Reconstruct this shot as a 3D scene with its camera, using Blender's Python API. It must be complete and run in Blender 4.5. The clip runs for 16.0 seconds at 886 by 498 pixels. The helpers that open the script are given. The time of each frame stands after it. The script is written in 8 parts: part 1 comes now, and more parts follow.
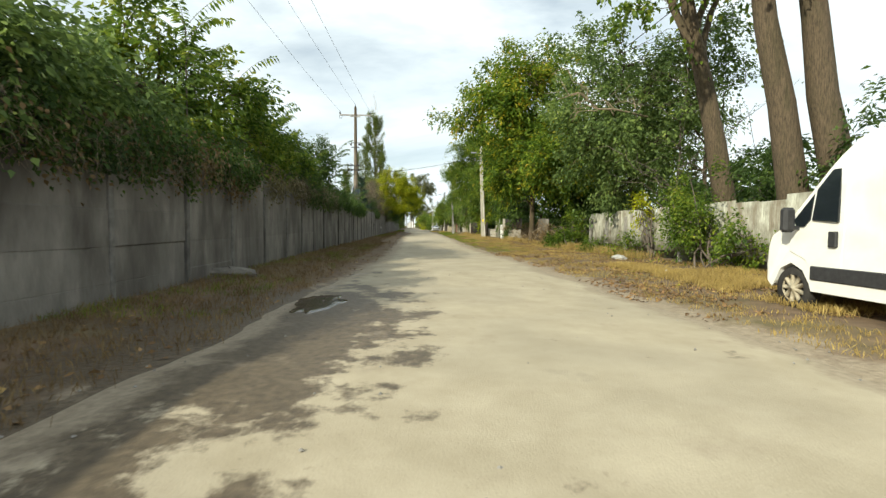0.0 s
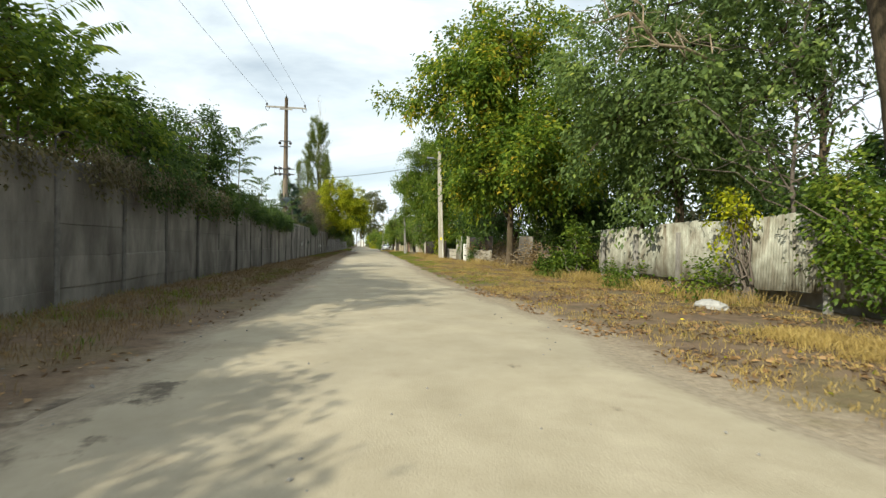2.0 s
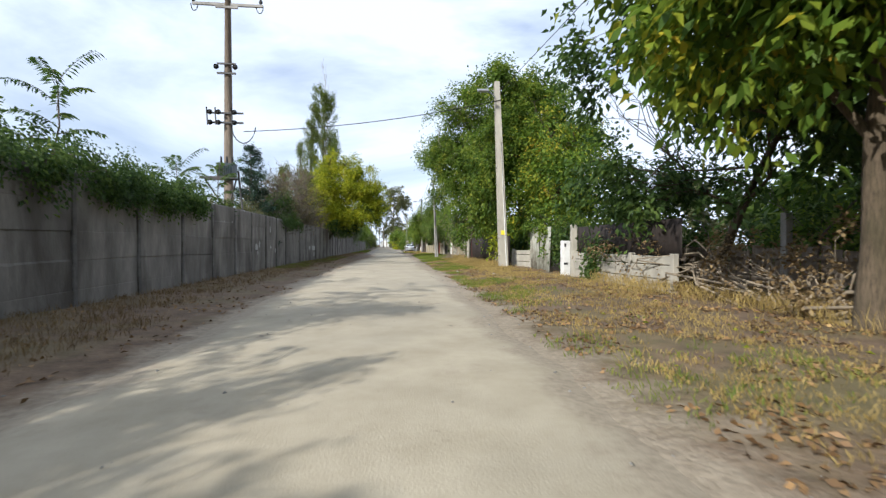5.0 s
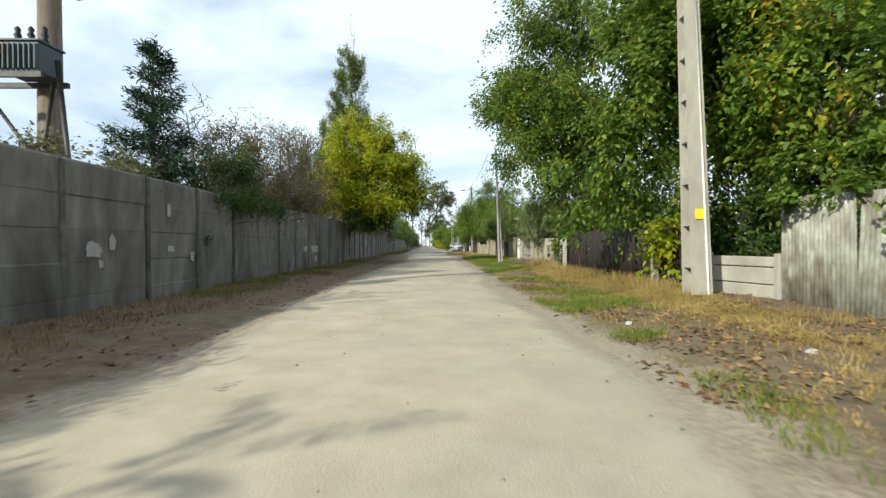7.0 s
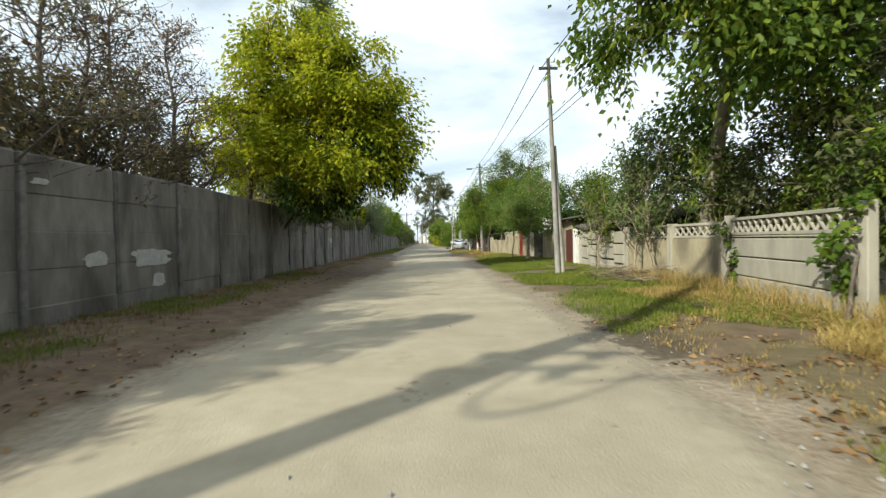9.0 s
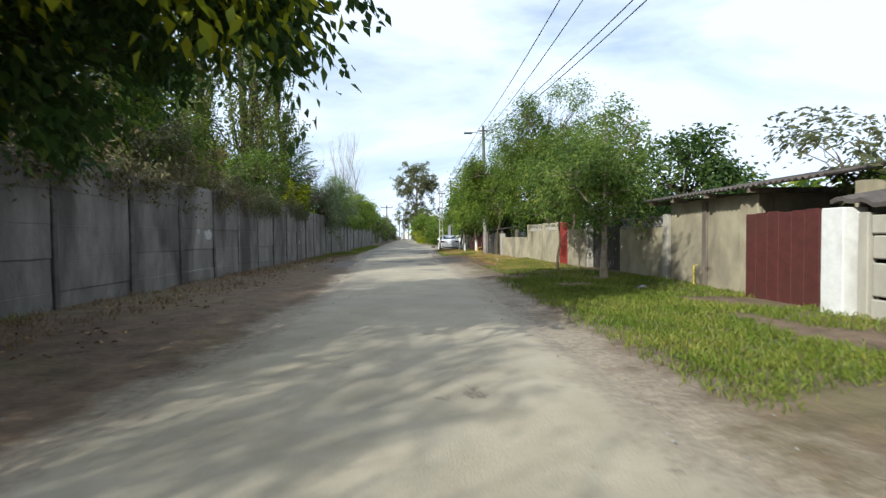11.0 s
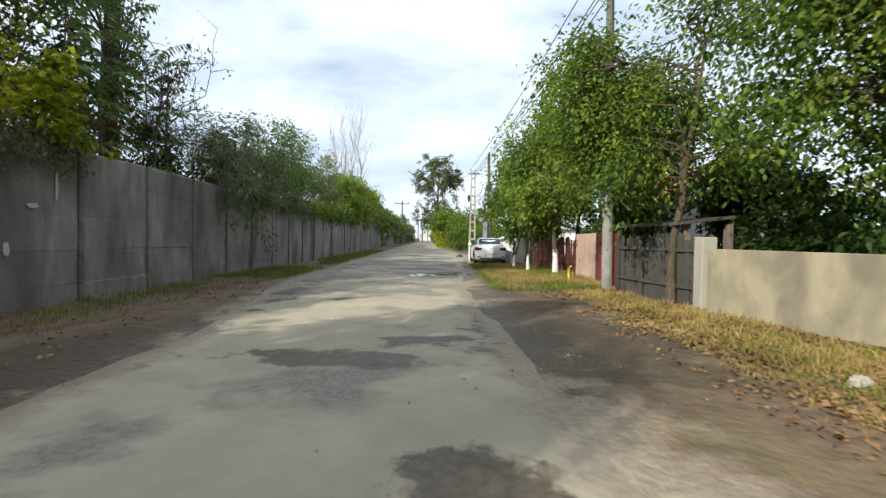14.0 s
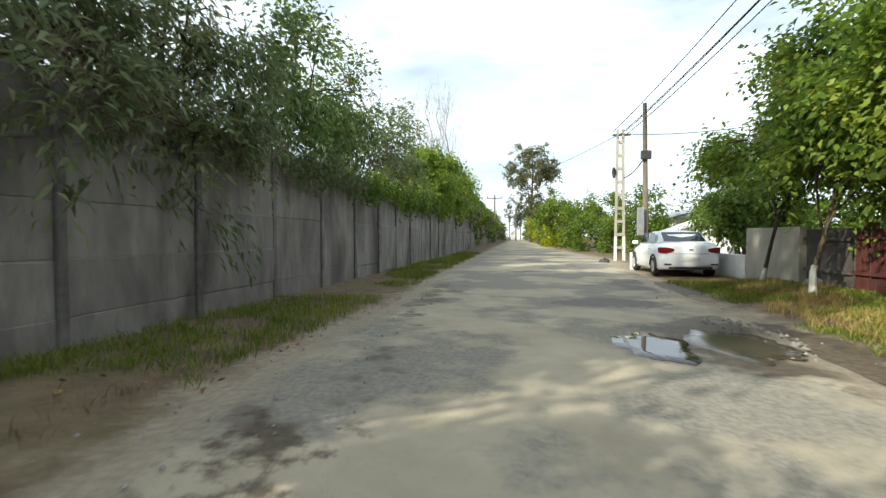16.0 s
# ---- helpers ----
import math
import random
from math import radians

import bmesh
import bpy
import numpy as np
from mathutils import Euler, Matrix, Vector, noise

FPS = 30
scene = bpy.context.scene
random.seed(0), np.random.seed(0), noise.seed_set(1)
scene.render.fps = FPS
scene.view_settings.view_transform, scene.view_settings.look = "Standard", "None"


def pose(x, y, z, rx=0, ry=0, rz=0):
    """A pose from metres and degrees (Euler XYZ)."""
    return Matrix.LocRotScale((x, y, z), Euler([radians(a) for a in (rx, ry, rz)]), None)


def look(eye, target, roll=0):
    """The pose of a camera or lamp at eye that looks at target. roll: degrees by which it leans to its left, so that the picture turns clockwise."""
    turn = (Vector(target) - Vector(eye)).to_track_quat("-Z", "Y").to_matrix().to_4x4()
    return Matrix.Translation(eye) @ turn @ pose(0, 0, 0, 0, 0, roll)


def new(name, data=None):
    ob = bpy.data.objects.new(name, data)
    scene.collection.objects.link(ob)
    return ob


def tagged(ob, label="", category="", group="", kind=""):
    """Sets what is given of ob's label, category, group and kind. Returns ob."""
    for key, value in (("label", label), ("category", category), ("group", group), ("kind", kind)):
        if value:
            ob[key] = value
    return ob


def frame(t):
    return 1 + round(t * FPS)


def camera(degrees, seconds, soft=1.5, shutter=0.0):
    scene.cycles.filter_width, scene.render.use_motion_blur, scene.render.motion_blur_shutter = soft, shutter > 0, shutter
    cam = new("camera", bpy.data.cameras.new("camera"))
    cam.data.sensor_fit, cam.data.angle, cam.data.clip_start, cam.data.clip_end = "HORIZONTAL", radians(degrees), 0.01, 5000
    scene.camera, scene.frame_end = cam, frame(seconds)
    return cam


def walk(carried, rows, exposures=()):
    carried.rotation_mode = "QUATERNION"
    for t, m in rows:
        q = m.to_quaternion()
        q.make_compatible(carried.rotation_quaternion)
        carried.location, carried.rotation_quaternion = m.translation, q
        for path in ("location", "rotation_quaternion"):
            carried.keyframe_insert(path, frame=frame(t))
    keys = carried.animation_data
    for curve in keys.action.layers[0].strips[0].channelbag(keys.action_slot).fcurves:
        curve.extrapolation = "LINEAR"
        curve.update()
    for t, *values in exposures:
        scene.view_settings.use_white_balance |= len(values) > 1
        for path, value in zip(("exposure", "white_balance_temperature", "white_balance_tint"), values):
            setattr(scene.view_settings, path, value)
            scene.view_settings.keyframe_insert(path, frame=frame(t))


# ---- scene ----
# camera and path: seconds, x, y, z, yaw, pitch, roll
cam = camera(86.75, 16.0, soft=1.35, shutter=0.12)
PATH = [
    (0.0, 4.751, 0.000, 1.249, -3.20, -2.82, -0.31),
    (0.5, 4.802, 1.804, 1.191, -6.78, 0.62, -2.45),
    (1.0, 4.944, 3.803, 1.216, -8.32, -0.62, -1.44),
    (1.5, 5.151, 5.868, 1.218, -8.98, -0.67, -1.22),
    (2.0, 5.381, 8.283, 1.220, -9.05, -0.40, -0.96),
    (2.5, 5.625, 10.853, 1.206, -8.70, -0.26, -0.66),
    (3.0, 5.854, 13.687, 1.219, -8.25, -0.74, -0.47),
    (3.5, 6.046, 16.528, 1.225, -7.74, -0.83, -0.75),
    (4.0, 6.152, 19.598, 1.238, -7.02, -0.32, -0.16),
    (6.5, 6.206, 36.079, 1.208, -2.87, -0.84, -0.37),
    (7.0, 6.149, 39.600, 1.222, -0.79, -0.63, 0.11),
    (7.5, 6.081, 42.960, 1.227, -0.11, -0.94, 0.02),
    (8.0, 6.004, 46.408, 1.219, -0.28, -0.65, 0.51),
    (8.5, 5.967, 49.792, 1.206, -0.75, -1.32, 0.69),
    (9.0, 5.980, 53.265, 1.218, -1.21, -1.07, 1.17),
    (11.5, 6.176, 70.009, 1.229, -4.05, -1.61, 0.34),
    (12.0, 6.243, 73.227, 1.213, -5.10, -1.49, 0.45),
    (12.5, 6.346, 76.154, 1.203, -6.10, -1.25, 0.37),
    (13.0, 6.445, 79.043, 1.228, -6.23, -1.11, -0.08),
    (13.5, 6.483, 81.849, 1.218, -4.14, -0.97, -0.19),
    (14.0, 6.321, 84.730, 1.247, -0.72, -1.27, -0.98),
    (14.5, 6.021, 87.444, 1.236, 3.92, -1.98, -0.57),
    (15.0, 5.587, 89.989, 1.219, 8.73, -1.72, 1.20),
    (15.5, 5.035, 92.487, 1.162, 10.90, -1.55, 0.92),
    (16.0, 4.406, 95.089, 1.132, 9.88, -1.47, 0.08),
]
# the film's white balance drifts cooler and back
TINTS = [(0.0, 0.23, 6600, 0), (2.2, 0.23, 6500, 2), (3.2, 0.23, 5900, 12), (4.2, 0.23, 5750, 13), (6.3, 0.23, 5850, 4), (9.2, 0.23, 6250, 2), (11.3, 0.23, 5650, 7), (12.2, 0.23, 6050, 4),
         (13.2, 0.23, 6050, 4), (14.0, 0.23, 6000, 7), (15.0, 0.29, 5950, 8), (16.0, 0.48, 6200, 3)]
walk(cam, [(t, pose(x, y, z, 90 + p, r, w)) for t, x, y, z, w, p, r in PATH], TINTS)

# ---- world, sun, exposure ----
SUN_EL, SUN_X, SUN_Y = 30.0, -0.69, -0.724      # towards the sun
world = bpy.data.worlds.new("sky")
scene.world = world
world.use_nodes = True
wn, wl = world.node_tree.nodes, world.node_tree.links
wn.clear()
w_out = wn.new("ShaderNodeOutputWorld")
w_bg = wn.new("ShaderNodeBackground")
w_sky = wn.new("ShaderNodeTexSky")
w_sky.sky_type = "NISHITA"
w_sky.sun_disc = False
w_sky.sun_elevation = radians(SUN_EL)
w_sky.sun_rotation = math.atan2(SUN_X, SUN_Y)
w_sky.air_density, w_sky.dust_density = 1.0, 1.2
w_co = wn.new("ShaderNodeTexCoord")
w_map = wn.new("ShaderNodeMapping")
w_map.inputs["Scale"].default_value = (0.8, 0.8, 2.6)
w_map.inputs["Rotation"].default_value = (0.12, 0.0, 0.5)
w_no = wn.new("ShaderNodeTexNoise")
w_no.inputs["Scale"].default_value = 1.7
w_no.inputs["Detail"].default_value = 7.0
w_no.inputs["Roughness"].default_value = 0.55
w_no.inputs["Distortion"].default_value = 0.5
w_ramp = wn.new("ShaderNodeValToRGB")
w_ramp.color_ramp.elements[0].position = 0.34
w_ramp.color_ramp.elements[1].position = 0.56
w_ramp.color_ramp.elements[0].color = (0.30, 0.30, 0.30, 1)
w_mul = wn.new("ShaderNodeMix")
w_mul.data_type = "RGBA"
w_mul.inputs["B"].default_value = (9.1, 9.65, 10.5, 1)      # thin bright cloud
wl.new(w_co.outputs["Generated"], w_map.inputs["Vector"])
wl.new(w_map.outputs["Vector"], w_no.inputs["Vector"])
wl.new(w_no.outputs["Fac"], w_ramp.inputs["Fac"])
wl.new(w_ramp.outputs["Color"], w_mul.inputs["Factor"])
wl.new(w_sky.outputs["Color"], w_mul.inputs["A"])
wl.new(w_mul.outputs["Result"], w_bg.inputs["Color"])
wl.new(w_bg.outputs["Background"], w_out.inputs["Surface"])
w_bg.inputs["Strength"].default_value = 0.1

sun = new("sun", bpy.data.lights.new("sun", "SUN"))
sun.data.energy, sun.data.angle, sun.data.color = 5.0, radians(0.6), (1.0, 0.92, 0.78)
_c = math.cos(radians(SUN_EL))
sun.matrix_world = look((0, 0, 40), (-SUN_X * _c, -SUN_Y * _c, 40 - math.sin(radians(SUN_EL))))


# ---- materials ----
def material(name, c1, c2, rough=0.8, scale=6.0, bump=0.0, bump_scale=40.0, stain=None, stain_scale=0.7, stain_amount=0.5,
             island=0.0, metal=0.0, obj_random=0.0, stretch=(1, 1, 1), spec=0.3):
    m = bpy.data.materials.new(name)
    m.use_nodes = True
    n, l = m.node_tree.nodes, m.node_tree.links
    b = n["Principled BSDF"]
    b.inputs["Roughness"].default_value = rough
    b.inputs["Metallic"].default_value = metal
    b.inputs["Specular IOR Level"].default_value = spec
    geo = n.new("ShaderNodeNewGeometry")
    mp = n.new("ShaderNodeMapping")
    mp.inputs["Scale"].default_value = stretch
    l.new(geo.outputs["Position"], mp.inputs["Vector"])
    no = n.new("ShaderNodeTexNoise")
    no.inputs["Scale"].default_value = scale
    no.inputs["Detail"].default_value = 6
    no.inputs["Roughness"].default_value = 0.65
    l.new(mp.outputs["Vector"], no.inputs["Vector"])
    rp = n.new("ShaderNodeValToRGB")
    rp.color_ramp.elements[0].position, rp.color_ramp.elements[1].position = 0.3, 0.7
    rp.color_ramp.elements[0].color, rp.color_ramp.elements[1].color = (*c1, 1), (*c2, 1)
    l.new(no.outputs["Fac"], rp.inputs["Fac"])
    out = rp.outputs["Color"]
    if stain:
        n2 = n.new("ShaderNodeTexNoise")
        n2.inputs["Scale"].default_value = stain_scale
        n2.inputs["Detail"].default_value = 5
        n2.inputs["Distortion"].default_value = 0.6
        l.new(mp.outputs["Vector"], n2.inputs["Vector"])
        r2 = n.new("ShaderNodeMapRange")
        r2.inputs["From Min"].default_value, r2.inputs["From Max"].default_value = 0.45, 0.68
        r2.inputs["To Max"].default_value = stain_amount
        l.new(n2.outputs["Fac"], r2.inputs["Value"])
        mx = n.new("ShaderNodeMix")
        mx.data_type = "RGBA"
        mx.inputs["B"].default_value = (*stain, 1)
        l.new(out, mx.inputs["A"])
        l.new(r2.outputs["Result"], mx.inputs["Factor"])
        out = mx.outputs["Result"]
    for amount, socket in ((island, geo.outputs["Random Per Island"]), (obj_random, None)):
        if amount:
            if socket is None:
                socket = n.new("ShaderNodeObjectInfo").outputs["Random"]
            hs = n.new("ShaderNodeHueSaturation")
            mr = n.new("ShaderNodeMapRange")
            mr.inputs["To Min"].default_value, mr.inputs["To Max"].default_value = 1 - amount, 1 + amount
            l.new(socket, mr.inputs["Value"])
            l.new(mr.outputs["Result"], hs.inputs["Value"])
            l.new(out, hs.inputs["Color"])
            out = hs.outputs["Color"]
    l.new(out, b.inputs["Base Color"])
    if bump:
        n3 = n.new("ShaderNodeTexNoise")
        n3.inputs["Scale"].default_value = bump_scale
        n3.inputs["Detail"].default_value = 5
        l.new(mp.outputs["Vector"], n3.inputs["Vector"])
        bp = n.new("ShaderNodeBump")
        bp.inputs["Strength"].default_value = bump
        bp.inputs["Distance"].default_value = 0.02
        l.new(n3.outputs["Fac"], bp.inputs["Height"])
        l.new(bp.outputs["Normal"], b.inputs["Normal"])
    return m


def leaf_material(name, colours, shine=0.25, through_light=0.5):
    """Leaves: colour picked per leaf from a ramp, part of the light passes through."""
    m = bpy.data.materials.new(name)
    m.use_nodes = True
    n, l = m.node_tree.nodes, m.node_tree.links
    b = n["Principled BSDF"]
    b.inputs["Roughness"].default_value = 0.5
    b.inputs["Specular IOR Level"].default_value = shine
    geo = n.new("ShaderNodeNewGeometry")
    rp = n.new("ShaderNodeValToRGB")
    e = rp.color_ramp.elements
    while len(e) < len(colours):
        e.new(0.5)
    for i, (p, c) in enumerate(colours):
        e[i].position, e[i].color = p, (*c, 1)
    no = n.new("ShaderNodeTexNoise")
    no.inputs["Scale"].default_value = 0.9
    no.inputs["Detail"].default_value = 3
    l.new(geo.outputs["Position"], no.inputs["Vector"])
    ad = n.new("ShaderNodeMath")
    ad.operation = "MULTIPLY_ADD"
    ad.inputs[1].default_value = 0.55
    l.new(geo.outputs["Random Per Island"], ad.inputs[0])
    sh = n.new("ShaderNodeMapRange")
    sh.inputs["From Min"].default_value, sh.inputs["From Max"].default_value = 0.3, 0.7
    sh.inputs["To Max"].default_value = 0.45
    l.new(no.outputs["Fac"], sh.inputs["Value"])
    l.new(sh.outputs["Result"], ad.inputs[2])
    l.new(ad.outputs["Value"], rp.inputs["Fac"])
    l.new(rp.outputs["Color"], b.inputs["Base Color"])
    tr = n.new("ShaderNodeBsdfTranslucent")
    l.new(rp.outputs["Color"], tr.inputs["Color"])
    mx = n.new("ShaderNodeMixShader")
    mx.inputs["Fac"].default_value = through_light
    l.new(b.outputs["BSDF"], mx.inputs[1])
    l.new(tr.outputs["BSDF"], mx.inputs[2])
    l.new(mx.outputs["Shader"], n["Material Output"].inputs["Surface"])
    return m


CONCRETE = material("wall_concrete", (0.150, 0.136, 0.117), (0.275, 0.252, 0.220), 0.92, 3.0, 0.55, 24, (0.070, 0.061, 0.051), 0.9, 0.9, obj_random=0.08, stretch=(1, 1, 0.35))
POST_CONCRETE = material("post_concrete", (0.22, 0.21, 0.19), (0.34, 0.32, 0.29), 0.9, 5, 0.35, 40, (0.11, 0.10, 0.09), 1.1, 0.6, obj_random=0.12)
WALL_POST = material("wall_post_concrete", (0.10, 0.094, 0.084), (0.20, 0.188, 0.168), 0.9, 5, 0.35, 40, (0.065, 0.058, 0.052), 1.1, 0.6, obj_random=0.35)
PALE_CONCRETE = material("pale_concrete", (0.33, 0.305, 0.25), (0.44, 0.405, 0.33), 0.85, 4, 0.3, 40, (0.27, 0.25, 0.21), 1.2, 0.55, stretch=(1, 1, 0.4))
PLASTER = material("aged_plaster", (0.29, 0.25, 0.165), (0.405, 0.355, 0.24), 0.92, 3, 0.5, 30, (0.165, 0.14, 0.10), 1.3, 0.8, stretch=(1, 1, 0.6))
LIME = material("limewash", (0.62, 0.61, 0.57), (0.74, 0.73, 0.69), 0.85, 8, 0.3, 40, (0.45, 0.42, 0.36), 2.0, 0.5)
PINK = material("pink_plaster", (0.50, 0.33, 0.26), (0.60, 0.42, 0.34), 0.9, 4, 0.3, 50, (0.35, 0.24, 0.2), 1.0, 0.6)
RED = material("red_paint", (0.19, 0.024, 0.018), (0.27, 0.036, 0.026), 0.55, 6, 0.15, 30, (0.25, 0.05, 0.03), 1.5, 0.5)
DARK_RED = material("dark_red_paint", (0.062, 0.019, 0.016), (0.105, 0.029, 0.023), 0.65, 6, 0.2, 30, (0.07, 0.03, 0.02), 1.5, 0.6)
RUST = material("rusty_sheet", (0.020, 0.016, 0.014), (0.040, 0.029, 0.024), 0.75, 5, 0.3, 30, (0.03, 0.025, 0.022), 0.9, 0.6, stretch=(1, 1, 0.3))
TIN = material("weathered_tin", (0.17, 0.165, 0.125), (0.44, 0.44, 0.37), 0.6, 5, 0.2, 20, (0.13, 0.10, 0.065), 2.8, 0.8, stretch=(1, 1, 0.5))
WOOD = material("grey_wood", (0.14, 0.11, 0.08), (0.26, 0.21, 0.16), 0.85, 6, 0.4, 30, (0.07, 0.06, 0.05), 1.5, 0.5, stretch=(4, 4, 0.5))
BARK = material("bark", (0.042, 0.032, 0.021), (0.145, 0.108, 0.070), 0.95, 11, 1.0, 16, (0.05, 0.045, 0.022), 1.3, 0.5, stretch=(3, 3, 0.5))
PALE_BARK = material("pale_bark", (0.16, 0.135, 0.10), (0.33, 0.29, 0.22), 0.95, 9, 0.7, 18, (0.10, 0.085, 0.06), 1.3, 0.6, stretch=(2, 2, 0.6))
TWIG = material("twig_bark", (0.085, 0.068, 0.057), (0.175, 0.145, 0.12), 0.95, 9, 0.3, 30)
DRY_TWIG = material("dry_twig", (0.20, 0.16, 0.11), (0.36, 0.29, 0.20), 0.95, 9, 0.3, 30)
STEEL = material("galvanised_steel", (0.30, 0.31, 0.32), (0.42, 0.43, 0.44), 0.5, 10, 0.1, 30, metal=0.6)
DARK_STEEL = material("dark_steel", (0.05, 0.05, 0.05), (0.09, 0.085, 0.08), 0.55, 10, 0.1, 30, metal=0.4)
TANK = material("transformer_paint", (0.055, 0.078, 0.092), (0.085, 0.115, 0.13), 0.5, 5, 0.1, 30, (0.12, 0.09, 0.06), 2.0, 0.5)
BLACK = material("black_rubber", (0.012, 0.012, 0.012), (0.025, 0.025, 0.024), 0.6, 20)
YELLOW = material("yellow_paint", (0.70, 0.55, 0.03), (0.82, 0.66, 0.05), 0.5, 15, 0.1, 30)
# weathered boards, darkened past their own grey to put shade into the colour
SHADED_BOARD = material("shaded_board", (0.042, 0.038, 0.033), (0.085, 0.078, 0.066), 0.85, 6, 0.35, 30, (0.08, 0.075, 0.06), 1.5, 0.5, stretch=(4, 4, 0.5))
ROOF_SHEET = material("old_roof_sheet", (0.06, 0.05, 0.043), (0.13, 0.11, 0.095), 0.8, 5, 0.3, 30, (0.06, 0.05, 0.045), 1.2, 0.6)
ROOF_TILE = material("red_roof", (0.28, 0.10, 0.06), (0.38, 0.15, 0.09), 0.8, 6, 0.3, 30)
WHITE_WALL = material("white_house_wall", (0.72, 0.71, 0.68), (0.80, 0.79, 0.76), 0.85, 4, 0.15, 40)
LITTER = material("scrap_paper", (0.30, 0.29, 0.275), (0.50, 0.49, 0.47), 0.7, 12)

GREEN = leaf_material("leaf_green", [(0.0, (0.033, 0.068, 0.012)), (0.4, (0.099, 0.167, 0.024)), (0.72, (0.215, 0.288, 0.037)), (1.0, (0.418, 0.407, 0.055))])
DEEP = leaf_material("leaf_deep", [(0.0, (0.025, 0.051, 0.016)), (0.5, (0.069, 0.120, 0.029)), (0.85, (0.144, 0.207, 0.044)), (1.0, (0.265, 0.287, 0.057))])
WALNUT = leaf_material("leaf_walnut", [(0.0, (0.038, 0.083, 0.015)), (0.42, (0.119, 0.199, 0.025)), (0.70, (0.254, 0.318, 0.032)), (0.85, (0.551, 0.466, 0.041)), (1.0, (0.509, 0.265, 0.049))])
YELLOWING = leaf_material("leaf_yellowing", [(0.0, (0.08, 0.125, 0.012)), (0.35, (0.235, 0.285, 0.016)), (0.7, (0.47, 0.475, 0.022)), (1.0, (0.62, 0.53, 0.04))])
OLIVE = leaf_material("leaf_olive", [(0.0, (0.070, 0.085, 0.039)), (0.5, (0.147, 0.163, 0.070)), (1.0, (0.264, 0.232, 0.109))])
POPLAR = leaf_material("leaf_poplar", [(0.0, (0.062, 0.093, 0.022)), (0.5, (0.132, 0.178, 0.037)), (0.85, (0.232, 0.264, 0.046)), (1.0, (0.388, 0.310, 0.109))])
CHERRY = leaf_material("leaf_cherry", [(0.0, (0.057, 0.109, 0.021)), (0.4, (0.152, 0.237, 0.038)), (0.72, (0.285, 0.361, 0.048)), (1.0, (0.475, 0.456, 0.048))], 0.3, 0.5)
WILLOW = leaf_material("leaf_willow", [(0.0, (0.080, 0.110, 0.050)), (0.5, (0.175, 0.215, 0.095)), (1.0, (0.30, 0.32, 0.15))], 0.3, 0.45)
PLUM = leaf_material("leaf_dusty", [(0.0, (0.055, 0.098, 0.024)), (0.45, (0.138, 0.212, 0.042)), (0.8, (0.265, 0.325, 0.066)), (1.0, (0.42, 0.39, 0.09))])
DUSTY = leaf_material("leaf_acacia", [(0.0, (0.056, 0.092, 0.031)), (0.5, (0.147, 0.217, 0.067)), (0.85, (0.266, 0.350, 0.091)), (1.0, (0.448, 0.490, 0.112))])
CONIFER = leaf_material("needle", [(0.0, (0.016, 0.034, 0.022)), (0.6, (0.034, 0.070, 0.040)), (1.0, (0.070, 0.116, 0.062))], 0.2, 0.1)
THICKET = leaf_material("leaf_thicket", [(0.0, (0.075, 0.070, 0.035)), (0.45, (0.150, 0.135, 0.065)), (0.8, (0.24, 0.20, 0.10)), (1.0, (0.20, 0.22, 0.06))], 0.15, 0.3)
DRY = leaf_material("dry_leaf", [(0.0, (0.10, 0.065, 0.03)), (0.5, (0.20, 0.135, 0.065)), (1.0, (0.34, 0.25, 0.12))], 0.15, 0.2)
FALLEN = leaf_material("fallen_leaf", [(0.0, (0.09, 0.055, 0.028)), (0.5, (0.21, 0.125, 0.058)), (0.85, (0.36, 0.225, 0.10)), (1.0, (0.50, 0.36, 0.13))], 0.15, 0.05)
GRASS = leaf_material("grass_blade", [(0.0, (0.058, 0.098, 0.013)), (0.5, (0.15, 0.2, 0.025)), (1.0, (0.31, 0.275, 0.062))], 0.2, 0.3)
STRAW = leaf_material("straw_blade", [(0.0, (0.19, 0.132, 0.045)), (0.5, (0.365, 0.265, 0.092)), (1.0, (0.57, 0.43, 0.15))], 0.2, 0.3)


# ---- builders ----
def mesh_of(name, verts, faces, mat, smooth=False):
    me = bpy.data.meshes.new(name)
    me.from_pydata([tuple(v) for v in verts], [], [tuple(f) for f in faces])
    me.materials.append(mat)
    if smooth:
        me.polygons.foreach_set("use_smooth", [True] * len(me.polygons))
    me.update()
    return me


def part(name, bm, mat, parent=None, label="", smooth=False):
    """Links a bmesh, or a mesh, as one object under a thing or a part."""
    if isinstance(bm, bmesh.types.BMesh):
        me = bpy.data.meshes.new(name)
        bm.normal_update()
        bm.to_mesh(me)
        bm.free()
        me.materials.append(mat)
        if smooth:
            me.polygons.foreach_set("use_smooth", [True] * len(me.polygons))
    else:
        me = bm
    ob = new(name, me)
    if parent is not None:
        ob.parent = parent
        # parts are built in the world's metres, things stand at their base
        ob.matrix_parent_inverse = Matrix.Translation(-world_base(parent))
    if label:
        ob["label"] = label
    return ob


BASES = {}


def world_base(ob):
    return BASES.get(ob.name, Vector((0, 0, 0)))


def thing(name, base, label, category, group="", kind=""):
    ob = new(name)
    ob.location = base
    ob.empty_display_size = 0.2
    BASES[ob.name] = Vector(base)
    return tagged(ob, label, category, group, kind)


